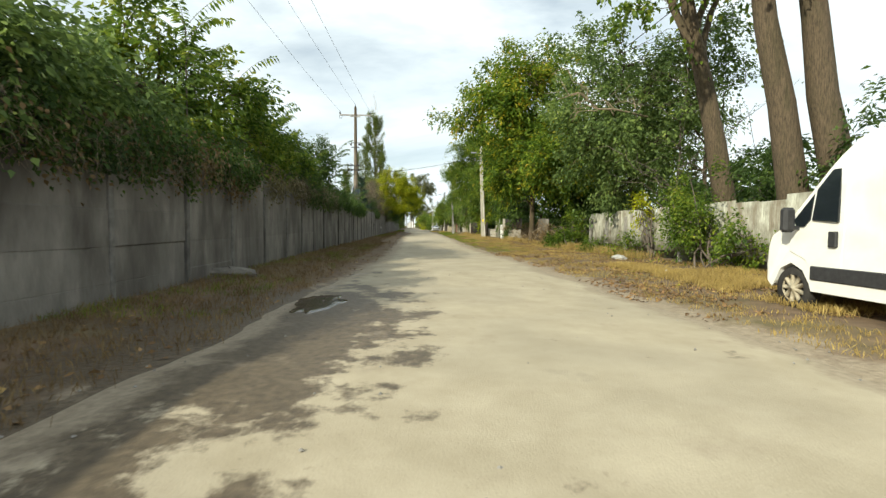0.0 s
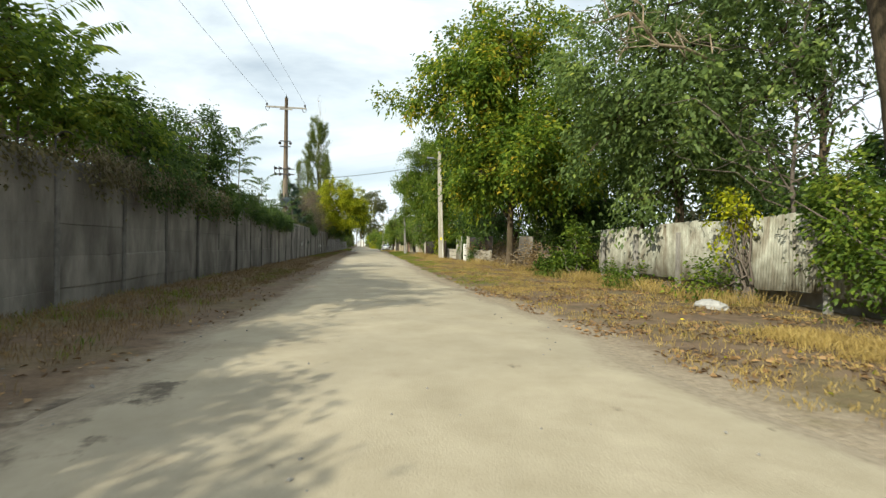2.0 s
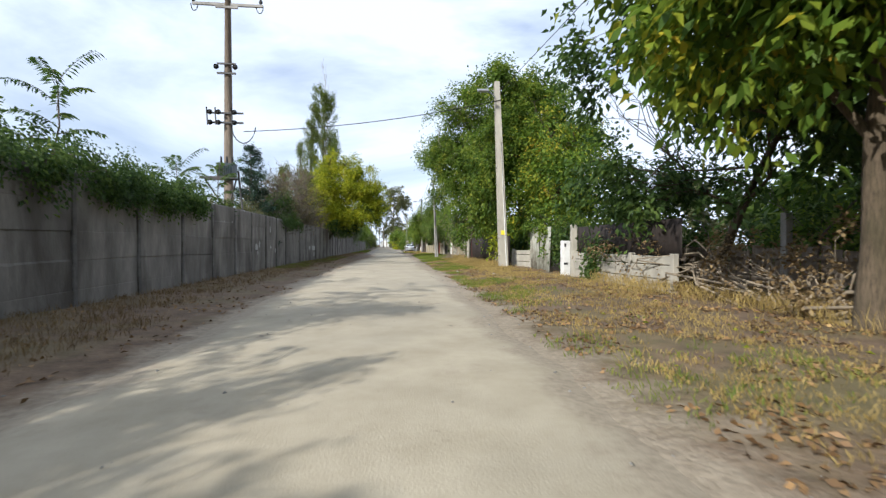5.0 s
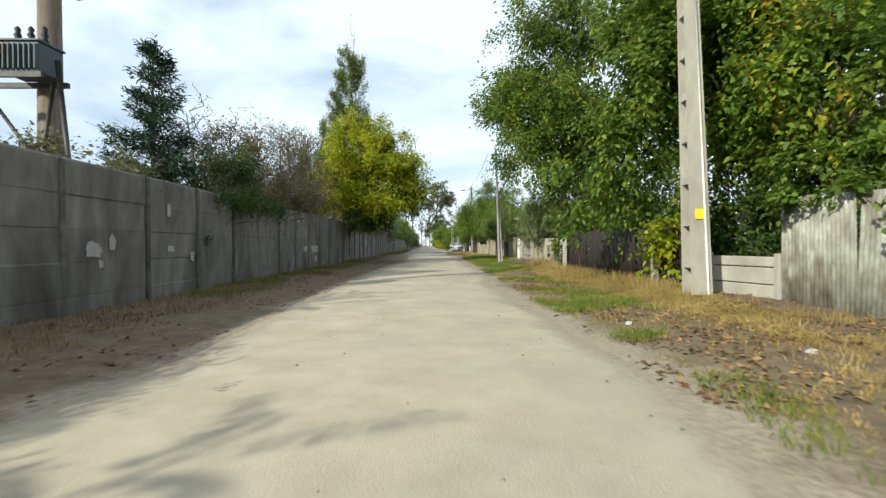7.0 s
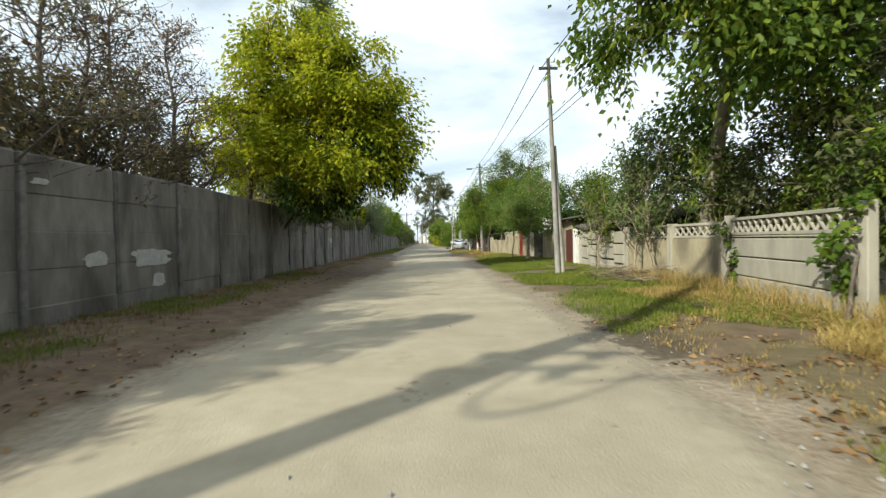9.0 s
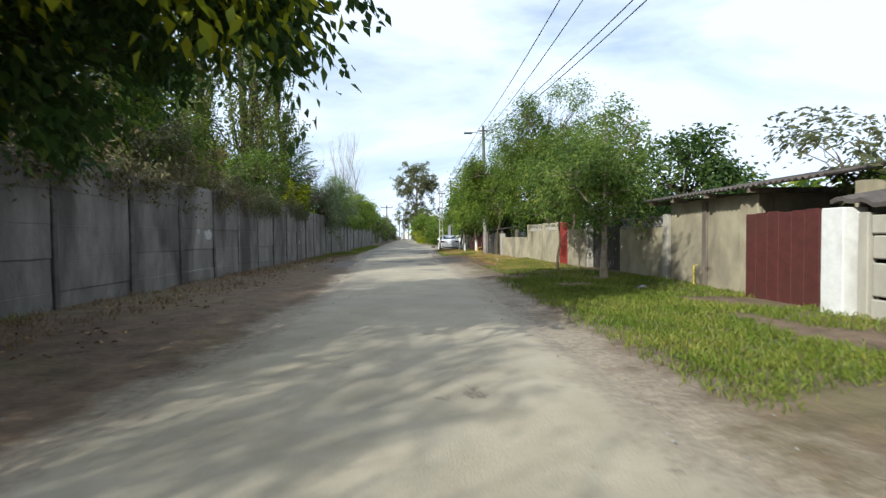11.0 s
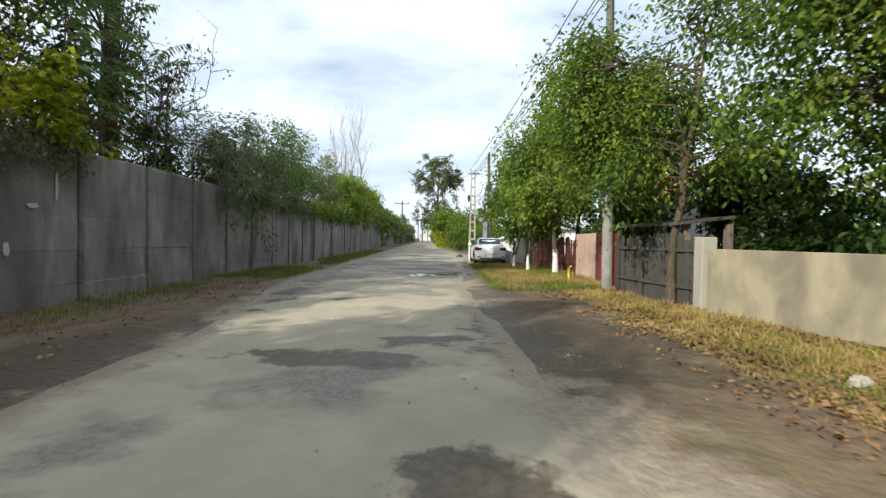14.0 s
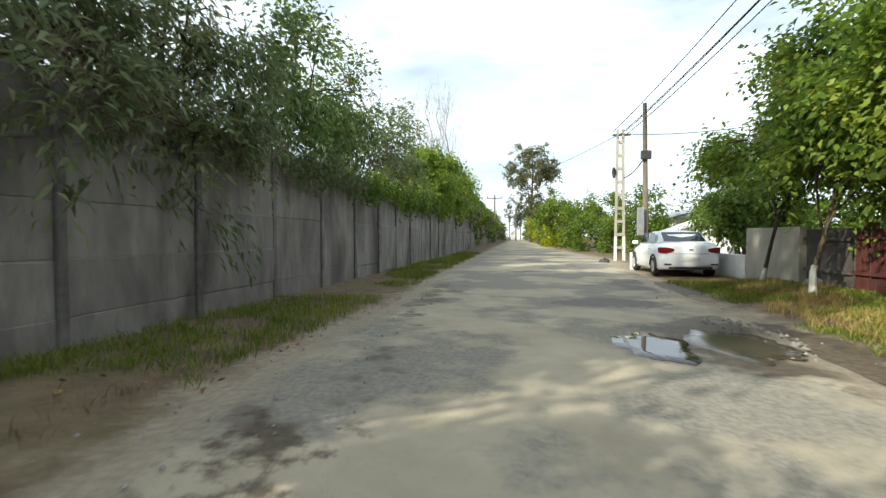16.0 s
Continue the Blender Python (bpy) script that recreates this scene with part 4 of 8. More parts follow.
# low dark fence behind the shrubs
def plank_fence(name, p, q, h, mat, label, n, seed, w=0.14, gap=0.02, category="fence", jag=0.06, base=0.05):
    rng = np.random.default_rng(seed)
    p, q = np.array(p, float), np.array(q, float)
    u = (q - p) / np.linalg.norm(q - p)
    ang = math.atan2(u[1], u[0])
    th = thing(name, (p[0], p[1], 0), label, category)
    L = np.linalg.norm(q - p)
    me = part("plank", new_box(0, L / n - gap, -0.012, 0.012, base, h, bevel=0.004), mat, th)
    me.location, me.rotation_euler = (p[0], p[1], 0), (0, 0, ang)
    for i in range(1, n):
        o = part("plank", me.data, None, th)
        o.location = (p[0] + u[0] * L * i / n + rng.normal(0, 0.008), p[1] + u[1] * L * i / n, 0)
        o.rotation_euler = (rng.normal(0, 0.015), rng.normal(0, 0.012), ang)
        o.scale = (1, 1, 1 + rng.uniform(-jag, jag))
    for z in (0.3 * h, 0.8 * h):
        b = new_box(0, L, 0.014, 0.06, z, z + 0.07)
        bmesh.ops.transform(b, matrix=Matrix.Translation((p[0], p[1], 0)) @ Matrix.Rotation(ang, 4, "Z"), verts=b.verts)
        part("rail", b, mat, th)
    return th


plank_fence("wooden_fence", (14.6, 26.0), (14.2, 41.5), 1.15, WOOD, "dark weathered plank fence in deep shade", 70, 5)
for (x, y) in ((14.25, 42.4), (14.4, 35.0), (13.6, 44.8)):
    post("fence_post", x, y, 1.9, 0.16, POST_CONCRETE, "upright grey concrete fence post")


def lattice_band(parent, p, q, z0, z1, mat, step=0.24):
    """Pierced band of crossed concrete bars with a top rail."""
    p, q = np.array(p, float), np.array(q, float)
    L = np.linalg.norm(q - p)
    u = (q - p) / L
    n = max(2, round(L / step))
    for zz in (z0, z1 - 0.06):
        panel("rail", p, q, zz, zz + 0.06, 0.09, mat, "", "", parent, bevel=0.006)
    for k in range(n):
        a, b = p + u * L * k / n, p + u * L * (k + 1) / n
        for (s, e) in ((a, b), (b, a)):
            part("bar", Soup().tube([(s[0], s[1], z0 + 0.05), ((s[0] + e[0]) / 2, (s[1] + e[1]) / 2, (z0 + z1) / 2), (e[0], e[1], z1 - 0.05)], [0.026, 0.03, 0.026], 5).mesh("bar", mat), None, parent)


def slab_fence(name, p, q, bays, h, mat, label, seed, lattice=0.0, slab=0.36):
    """Precast fence: posts, rough slabs one on another, and a pierced top row."""
    rng = np.random.default_rng(seed)
    p, q = np.array(p, float), np.array(q, float)
    th = thing(name, (p[0], p[1], 0), label, "fence")
    for b in range(bays + 1):
        a = p + (q - p) * b / bays
        post("post", a[0], a[1], h + 0.06, 0.15, mat, "", parent=th)
    for b in range(bays):
        a, c = p + (q - p) * (b + 0.03) / bays, p + (q - p) * (b + 0.97) / bays
        z, top = 0.0, h - lattice
        while z < top - 0.05:
            z2 = min(top, z + slab)
            panel("slab", a + rng.normal(0, 0.01, 2), c + rng.normal(0, 0.01, 2), z + (0.012 if z else 0), z2 - 0.008, 0.07, mat, "", "", th, bevel=0.015)
            z = z2
        if lattice:
            lattice_band(th, a, c, h - lattice, h, mat)
    return th


slab_fence("concrete_fence", (12.85, 36.5), (12.68, 42.2), 3, 0.95, PALE_CONCRETE, "low stained concrete slab fence", 3)
corrugated("dark_screen", (12.98, 36.4), (12.82, 42.2), 0.9, 1.86, RUST, "dark sheet screen standing on a low fence", "fence", pitch=0.25, depth=0.004, seed=29, sheet=1.9)
post("gate_post", 12.68, 42.35, 1.95, 0.2, PALE_CONCRETE, "tall grey concrete gate post with ivy")
cab = thing("meter_cabinet", (12.62, 43.1, 0), "white metal utility cabinet standing by a fence", "cabinet")
part("body", new_box(12.50, 12.80, 42.95, 43.22, -0.05, 1.38, bevel=0.015), LIME, cab)
part("door", new_box(12.52, 12.78, 42.93, 42.948, 0.25, 1.33, bevel=0.004), LIME, cab)
part("meter_window", new_box(12.55, 12.62, 42.918, 42.93, 1.15, 1.27), DARK_STEEL, cab, "small dark meter window")
part("notice", new_box(12.53, 12.68, 42.918, 42.93, 0.48, 0.56), DARK_STEEL, cab, "dark notice plate")
corrugated("tin_gate", (12.75, 45.2), (13.05, 48.8), 0.05, 2.05, TIN, "pale corrugated tin gate streaked with stains", "gate", ragged=0.04, seed=8, pitch=0.1, depth=0.024)
corrugated("rusty_fence", (12.45, 50.75), (12.16, 52.15), 0.03, 1.7, RUST, "dark brown sheet metal fence behind a pole", "fence", pitch=0.2, depth=0.006, seed=19)
slab_fence("concrete_fence", (13.1, 49.0), (12.6, 50.6), 1, 0.95, PALE_CONCRETE, "short stained concrete slab fence", 4)
corrugated("rusty_fence", (12.05, 52.3), (11.62, 58.8), 0.03, 1.66, RUST, "dark brown rusty sheet metal fence", "fence", pitch=0.2, depth=0.006, seed=9)
tagged(new("iron_pole", Soup().tube([(11.36, 56.55, -0.1), (11.32, 56.6, 1.62)], [0.026, 0.022], 8).mesh("iron_pole", DARK_RED)), "rusty iron pole standing before a dark fence", "pole")
post("fence_post", 12.05, 52.2, 0.8, 0.16, PALE_CONCRETE, "short grey concrete stump beside a fence")
slab_fence("concrete_fence", (11.5, 59.1), (12.35, 63.2), 1, 1.56, PALE_CONCRETE, "grey precast fence bay with a pierced top", 5, lattice=0.36, slab=0.38)
w = thing("plaster_wall", (12.35, 63.3, 0), "pale plastered wall with a pierced concrete top", "wall", kind="structure")
panel("body", (12.36, 63.35), (12.12, 68.0), 0, 1.14, 0.16, PLASTER, "", "", w)
lattice_band(w, (12.36, 63.35), (12.12, 68.0), 1.15, 1.5, PALE_CONCRETE)
for (x, y) in ((12.37, 63.3), (12.24, 65.4), (12.13, 67.9)):
    post("pillar", x, y, 1.52, 0.2, PALE_CONCRETE, "", parent=w)
# cracked bays: broken slabs that have slipped apart
cracked = thing("concrete_fence", (12.14, 68.1, 0), "pale cracked concrete slab fence with gaps between slipped slabs", "fence")
for y in (68.1, 70.4, 72.65):
    post("post", 12.14, y, 1.5, 0.14, PALE_CONCRETE, "", parent=cracked)
for y0, y1, heights in ((68.2, 69.1, (0, 0.30, 0.62, 0.98, 1.4)), (69.12, 70.32, (0, 0.42, 0.86, 1.02, 1.44)), (70.5, 71.7, (0, 0.48, 0.92, 1.12, 1.46)), (71.72, 72.56, (0, 0.36, 0.84, 1.2, 1.47))):
    for k in range(4):
        lift = 0.012 + 0.03 * ((k * 7 + int(y0 * 10)) % 3) / 2
        dx = 0.03 * math.sin(y0 * 3 + k * 2.1)
        panel("slab", (12.14 + dx, y0), (12.14 - dx * 0.5, y1), heights[k] + (lift if k else 0), heights[k + 1] - 0.01, 0.07, PALE_CONCRETE, "", "", cracked, bevel=0.018)
post("gate_post", 12.12, 72.98, 1.58, 0.36, LIME, "broad whitewashed pier beside a brown door")
shelter = thing("shelter", (13.2, 70.4, 0), "low shelter with a sagging dark sheet roof behind a fence", "shelter")
V, Fc = [], []
for i in range(61):
    y = 67.6 + 5.5 * i / 60
    sag = 0.025 * math.sin(i * 1.75) + 0.07 * math.sin(i * 0.11) - 0.05 * math.sin(i * 0.3)
    V += [(12.02, y, 1.66 + sag), (14.4, y, 2.05 + sag), (12.02, y, 1.60 + sag), (14.4, y, 2.03 + sag)]
for i in range(60):
    a, b = i * 4, i * 4 + 4
    Fc += [(a, a + 1, b + 1, b), (a + 2, b + 2, b + 3, a + 3), (a, b, b + 2, a + 2), (a + 1, a + 3, b + 3, b + 1)]
Fc += [(0, 2, 3, 1), (240, 241, 243, 242)]
part("roof", mesh_of("roof", V, Fc, ROOF_SHEET), None, shelter, "sagging dark roof sheets")
for x, y in ((12.35, 67.8), (12.35, 72.9), (14.2, 67.8), (14.2, 72.9)):
    part("post", new_box(x - 0.05, x + 0.05, y - 0.05, y + 0.05, -0.1, 1.66 + 0.16 * (x - 12), bevel=0.006), WOOD, shelter)
# back boards share the colour that has shade mixed in
for k in range(9):
    part("back_board", new_box(14.18, 14.22, 67.7 + 0.6 * k, 68.26 + 0.6 * k, -0.1, 1.95, bevel=0.004), SHADED_BOARD, shelter)

shed = thing("shed", (13.6, 76.8, 0), "low beige plastered shed with a corrugated roof", "shed")
part("wall", new_box(12.6, 12.85, 75.2, 78.35, -0.2, 2.02, bevel=0.02), PLASTER, shed, "beige cracked plaster wall")
part("end_wall", new_box(12.85, 16.0, 75.2, 75.4, -0.2, 2.1), PLASTER, shed)
part("end_wall", new_box(12.85, 16.0, 78.15, 78.35, -0.2, 2.1), PLASTER, shed)
part("pilaster", new_box(12.56, 12.6, 76.8, 76.98, -0.1, 1.95, bevel=0.01), WOOD, shed, "brown upright timber")
part("pilaster", new_box(12.50, 12.6, 75.15, 75.66, -0.1, 1.98, bevel=0.02), PLASTER, shed, "pale plastered pier")
for k in range(7):
    part("door_board", new_box(12.18 + 0.004 * (k % 2), 12.23, 73.2 + 0.262 * k, 73.455 + 0.262 * k, 0.03 + 0.01 * (k % 3), 1.58 + 0.012 * ((k * 5) % 3), bevel=0.005), DARK_RED, shed, "dark brown board")
part("side_wall", new_box(12.64, 16.0, 73.2, 73.35, -0.2, 2.0), PLASTER, shed)
def shed_roof():
    V, Fc, m = [], [], 150
    for i in range(m + 1):
        y = 73.3 + (78.9 - 73.3) * i / m
        o = 0.03 * math.sin(i * 2 * math.pi / 3.6)
        V += [(12.15, y, 2.10 + o), (16.2, y, 2.75 + o), (12.15, y, 2.085 + o), (16.2, y, 2.735 + o)]
    for i in range(m):
        a, b = i * 4, i * 4 + 4
        Fc += [(a, a + 1, b + 1, b), (a + 2, b + 2, b + 3, a + 3), (a, b, b + 2, a + 2), (a + 1, a + 3, b + 3, b + 1)]
    return mesh_of("roof", V, Fc, ROOF_SHEET, True)
part("roof", shed_roof(), None, shed, "dark corrugated roof sheets")
for y in (75.0, 76.3, 77.6, 78.6):
    part("rafter", new_box(12.2, 16, y - 0.04, y + 0.04, 1.98, 2.07), WOOD, shed)
part("gas_pipe", Soup().tube([(12.52, 77.2, 0), (12.52, 77.2, 0.5), (12.62, 77.2, 0.53)], [0.014] * 3, 7).mesh("gas_pipe", YELLOW), None, shed, "yellow gas pipe")

w = thing("plaster_wall", (12.6, 78.4, 0), "beige plastered garden wall with a pierced top", "wall", kind="structure")
panel("body", (12.68, 78.4), (12.62, 81.2), 0, 1.42, 0.16, PLASTER, "", "", w)
lattice_band(w, (12.68, 78.4), (12.62, 81.2), 1.43, 1.72, POST_CONCRETE)
post("pillar", 12.66, 78.5, 1.75, 0.24, PALE_CONCRETE, "", parent=w)
# dark planks stand for the deep shade under the tree here
plank_fence("dark_gate", (12.66, 81.25), (12.45, 83.2), 1.5, SHADED_BOARD, "weathered grey brown plank gate, boards darkened to stand for tree shade", 12, 9, category="gate")
w = thing("plaster_wall", (12.2, 83.3, 0), "beige plastered garden wall with dappled shade", "wall", kind="structure")
panel("body", (12.3, 83.25), (12.07, 84.70), 0, 1.45, 0.16, PLASTER, "", "", w)
post("pillar", 12.33, 83.25, 1.6, 0.22, PALE_CONCRETE, "", parent=w)
gate = thing("red_gate", (12.0, 85.3, 0), "narrow red painted metal gate", "gate")
panel("leaf", (12.04, 84.75), (11.95, 85.5), 0.04, 1.74, 0.03, RED, "", "", gate, bevel=0.006)
for z in (0.25, 0.95, 1.62):
    panel("rail", (12.005, 84.78), (11.915, 85.48), z, z + 0.05, 0.02, RED, "", "", gate, bevel=0.004)
part("latch", new_box(11.92, 11.95, 85.36, 85.44, 0.8, 0.86), DARK_STEEL, gate)
w = thing("plaster_wall", (11.9, 85.9, 0), "tall beige plastered wall with a pierced concrete top", "wall", kind="structure")
panel("body", (11.96, 85.56), (11.68, 89.5), 0, 1.42, 0.16, PLASTER, "", "", w)
lattice_band(w, (11.96, 85.56), (11.68, 89.5), 1.43, 1.74, PALE_CONCRETE)
for (x, y) in ((11.95, 85.64), (11.83, 87.3), (11.67, 89.45)):
    post("pillar", x, y, 1.76, 0.2, PLASTER, "", parent=w)
panel("wall_east", (11.64, 89.6), (10.98, 92.6), 0, 1.15, 0.18, PLASTER, "low beige plastered wall with leaf shadows", "wall")
post("gate_post", 10.95, 92.75, 1.35, 0.26, PALE_CONCRETE, "peeling pale plastered gate post")
# dark boards stand in for a paler front lying in deep shade
plank_fence("shaded_gate", (10.93, 92.95), (10.62, 95.6), 1.35, SHADED_BOARD, "grey weathered board gate under a porch, darkened to stand for shade", 14, 10, category="gate")
porch = thing("porch", (11.6, 94.2, 0), "small dark porch with a sheet roof", "porch")
V = [(10.75, 93.4, 1.62), (12.0, 93.5, 1.78), (11.9, 96.0, 1.78), (10.6, 95.8, 1.62)]
part("roof", mesh_of("roof", V + [(x, y, z - 0.05) for x, y, z in V], [(0, 1, 2, 3), (7, 6, 5, 4), (0, 4, 5, 1), (1, 5, 6, 2), (2, 6, 7, 3), (3, 7, 4, 0)], ROOF_SHEET), None, porch)
for (x, y) in ((11.05, 93.6), (11.9, 93.65), (11.8, 95.7), (10.95, 95.6)):
    part("pillar", new_box(x - 0.06, x + 0.06, y - 0.06, y + 0.06, -0.1, 1.62), WOOD, porch)
gate = thing("red_gate", (10.7, 97, 0), "wide red painted sheet metal gate", "gate")
for a, b in (((10.6, 95.75), (10.78, 96.95)), ((10.79, 97.0), (10.98, 98.2))):
    panel("leaf", a, b, 0.06, 1.45, 0.03, RED, "", "", gate, bevel=0.006)
for (x, y) in ((10.6, 95.68), (10.99, 98.28)):
    post("post", x, y, 1.5, 0.1, DARK_STEEL, "", parent=gate)
panel("wall_east", (11.02, 98.35), (11.25, 101.0), 0, 1.48, 0.16, PINK, "pink plastered wall with leaf shadows", "wall")
plank_fence("red_fence", (11.2, 101.05), (10.6, 105.2), 1.35, DARK_RED, "dark red painted plank fence", 26, 11)
plank_fence("grey_fence", (10.6, 105.25), (10.5, 106.6), 1.3, ROOF_SHEET, "dark grey flat sheet fence", 3, 12, jag=0.02)
panel("wall_east", (10.5, 106.7), (10.4, 109.0), 0, 1.35, 0.18, PALE_CONCRETE, "white plastered wall end, flaking", "wall")
panel("wall_east", (10.4, 109.05), (10.5, 114.0), 0, 0.62, 0.18, LIME, "low white plastered wall", "wall")
post("bollard", 8.35, 113.5, 0.55, 0.14, LIME, "short white bollard by the road")

guard = thing("pipe_guard", (10.35, 98.9, 0), "yellow painted steel pipe guard", "guard rail")
for (x, y) in ((10.3, 98.75), (10.36, 99.0)):
    part("upright", Soup().tube([(x, y, -0.1), (x, y, 0.42)], [0.035, 0.035], 8).mesh("upright", YELLOW), None, guard)
part("rail", Soup().tube([(10.36, 99.0, 0.40), (10.75, 100.1, 0.42)], [0.028, 0.028], 8).mesh("rail", YELLOW), None, guard)


def house(x0, x1, y0, y1, h, ridge, label, wall_mat, seed):
    hs = thing("house", ((x0 + x1) / 2, (y0 + y1) / 2, 0), label, "house")
    part("wall", new_box(x0, x1, y0, y1, -0.2, h), wall_mat, hs)
    xm = (x0 + x1) / 2
    e = 0.35
    V = [(x0 - e, y0 - e, h - 0.05), (x0 - e, y1 + e, h - 0.05), (x1 + e, y1 + e, h - 0.05), (x1 + e, y0 - e, h - 0.05), (xm, y0 - e, ridge), (xm, y1 + e, ridge)]
    part("roof", mesh_of("roof", V, [(0, 4, 5, 1), (2, 5, 4, 3), (0, 1, 2, 3)], ROOF_TILE if seed == 1 else STEEL), None, hs)
    for yy in (y0 - 0.004, y1 + 0.004):
        part("gable", mesh_of("gable", [(x0, yy, h - 0.06), (x1, yy, h - 0.06), (xm, yy, ridge - 0.08)], [(0, 1, 2)], wall_mat), None, hs)
    for y in np.arange(y0 + 1.0, y1 - 1.0, 2.4):
        wd = part("window", new_box(x0 - 0.03, x0 - 0.005, y, y + 1.0, 1.0, 2.1), STEEL, hs, "grey window frame")
        part("pane", new_box(x0 - 0.045, x0 - 0.032, y + 0.07, y + 0.93, 1.07, 2.03), BLACK, wd, "dark glass")
    return hs


house(13.5, 18.5, 99.5, 105.5, 2.6, 4.1, "small white house with a red tiled roof", WHITE_WALL, 1)
lean_to = thing("lean_to", (12.0, 119.0, 0), "low white lean-to with a sloping pale roof", "outbuilding")
V = [(x, y, z) for y in (118.0, 120.2) for x, z in ((10.7, -0.2), (13.4, -0.2), (13.4, 2.15), (10.7, 1.2))]
part("wall", mesh_of("wall", V, [(0, 1, 2, 3), (7, 6, 5, 4), (0, 3, 7, 4), (1, 5, 6, 2), (0, 4, 5, 1)], WHITE_WALL), None, lean_to)
V = [(x, y, z + k) for k in (0.02, 0.08) for y in (117.8, 120.4) for x, z in ((10.5, 1.13), (13.5, 2.18))]
part("roof", mesh_of("roof", V, [(0, 2, 3, 1), (4, 5, 7, 6), (0, 1, 5, 4), (2, 6, 7, 3), (0, 4, 6, 2), (1, 3, 7, 5)], LIME), None, lean_to)
house(12.4, 17.5, 122.5, 130, 2.2, 2.9, "white house behind a low wall", WHITE_WALL, 2)
house(-1.0, 3.5, 285, 291, 2.6, 4.2, "far white house at the road's end", WHITE_WALL, 3)


# ---- vehicles ----
def gloss(name, colour, rough=0.25, metal=0.0, coat=0.5):
    m = material(name, colour, tuple(min(1, c * 1.06) for c in colour), rough, 3)
    m.node_tree.nodes["Principled BSDF"].inputs["Coat Weight"].default_value = coat
    m.node_tree.nodes["Principled BSDF"].inputs["Metallic"].default_value = metal
    return m


CAR_WHITE = gloss("white_car_paint", (0.78, 0.79, 0.80))
VAN_WHITE = material("white_van_paint", (0.76, 0.75, 0.70), (0.83, 0.82, 0.78), 0.35, 2, 0.0, 30, (0.62, 0.60, 0.53), 1.2, 0.5)
GLASS = gloss("dark_window_glass", (0.012, 0.016, 0.02), 0.12)
TRIM = material("black_plastic", (0.025, 0.025, 0.027), (0.045, 0.045, 0.047), 0.6, 12)
LIGHT_RED = gloss("tail_light", (0.14, 0.008, 0.012), 0.15)
RIM = material("wheel_rim", (0.45, 0.45, 0.46), (0.6, 0.6, 0.6), 0.4, 12, metal=0.6)
RIM_DIRTY = material("dirty_rim", (0.26, 0.22, 0.15), (0.50, 0.45, 0.34), 0.6, 12)
TYRE = material("tyre", (0.022, 0.021, 0.02), (0.05, 0.047, 0.042), 0.85, 12)


def wheel(parent, x, y, r, width, rim_mat, side=-1, spokes=7):
    """Wheel whose outer face looks along x by side."""
    wm = []
    prof = [(0.62, 0.5), (0.93, 0.5), (1.0, 0.36), (1.0, -0.36), (0.93, -0.5), (0.62, -0.5)]
    k = 28
    V, Fc = [], []
    for i in range(k):
        a = i * 2 * math.pi / k
        for (f, o) in prof:
            V.append((x + side * o * width, y + r * f * math.cos(a), r + r * f * math.sin(a)))
    n = len(prof)
    for i in range(k):
        j = (i + 1) % k
        for q in range(n - 1):
            Fc.append((i * n + q, i * n + q + 1, j * n + q + 1, j * n + q))
    w = part("wheel", mesh_of("wheel", V, Fc, TYRE, True), None, parent, "black rubber tyre")
    s = Soup()
    V = [(x + side * 0.30 * width, y + r * 0.63 * math.cos(i * 2 * math.pi / k), r + r * 0.63 * math.sin(i * 2 * math.pi / k)) for i in range(k)]
    V2 = [(x + side * 0.46 * width, y + r * 0.66 * math.cos(i * 2 * math.pi / k), r + r * 0.66 * math.sin(i * 2 * math.pi / k)) for i in range(k)]
    s.add(V + V2, [(i, (i + 1) % k, k + (i + 1) % k, k + i) for i in range(k)])
    part("rim", s.mesh("rim", rim_mat), None, w)
    b = [(x + side * 0.2 * width, y + r * 0.63 * math.cos(i * 2 * math.pi / k), r + r * 0.63 * math.sin(i * 2 * math.pi / k)) for i in range(k)]
    part("brake_disc", mesh_of("brake_disc", b, [tuple(range(k))], DARK_STEEL), None, w)
    for i in range(spokes):
        a = i * 2 * math.pi / spokes
        p0 = (x + side * 0.42 * width, y, r)
        p1 = (x + side * 0.36 * width, y + r * 0.64 * math.cos(a), r + r * 0.64 * math.sin(a))
        part("spoke", Soup().tube([p0, p1], [r * 0.13, r * 0.10], 5).mesh("spoke", rim_mat), None, w)
    return w


def loft(sections, mat, name, parent, label="", smooth=True):
    """Skin over closed rings of equal point count."""
    k = len(sections[0])
    V = [v for s in sections for v in s]
    Fc = []
    for i in range(len(sections) - 1):
        for j in range(k):
            j2 = (j + 1) % k
            Fc.append((i * k + j, i * k + j2, (i + 1) * k + j2, (i + 1) * k + j))
    Fc.append(tuple(reversed(range(k))))
    Fc.append(tuple((len(sections) - 1) * k + j for j in range(k)))
    me = mesh_of(name, V, Fc, mat, smooth)
    return part(name, me, None, parent, label)


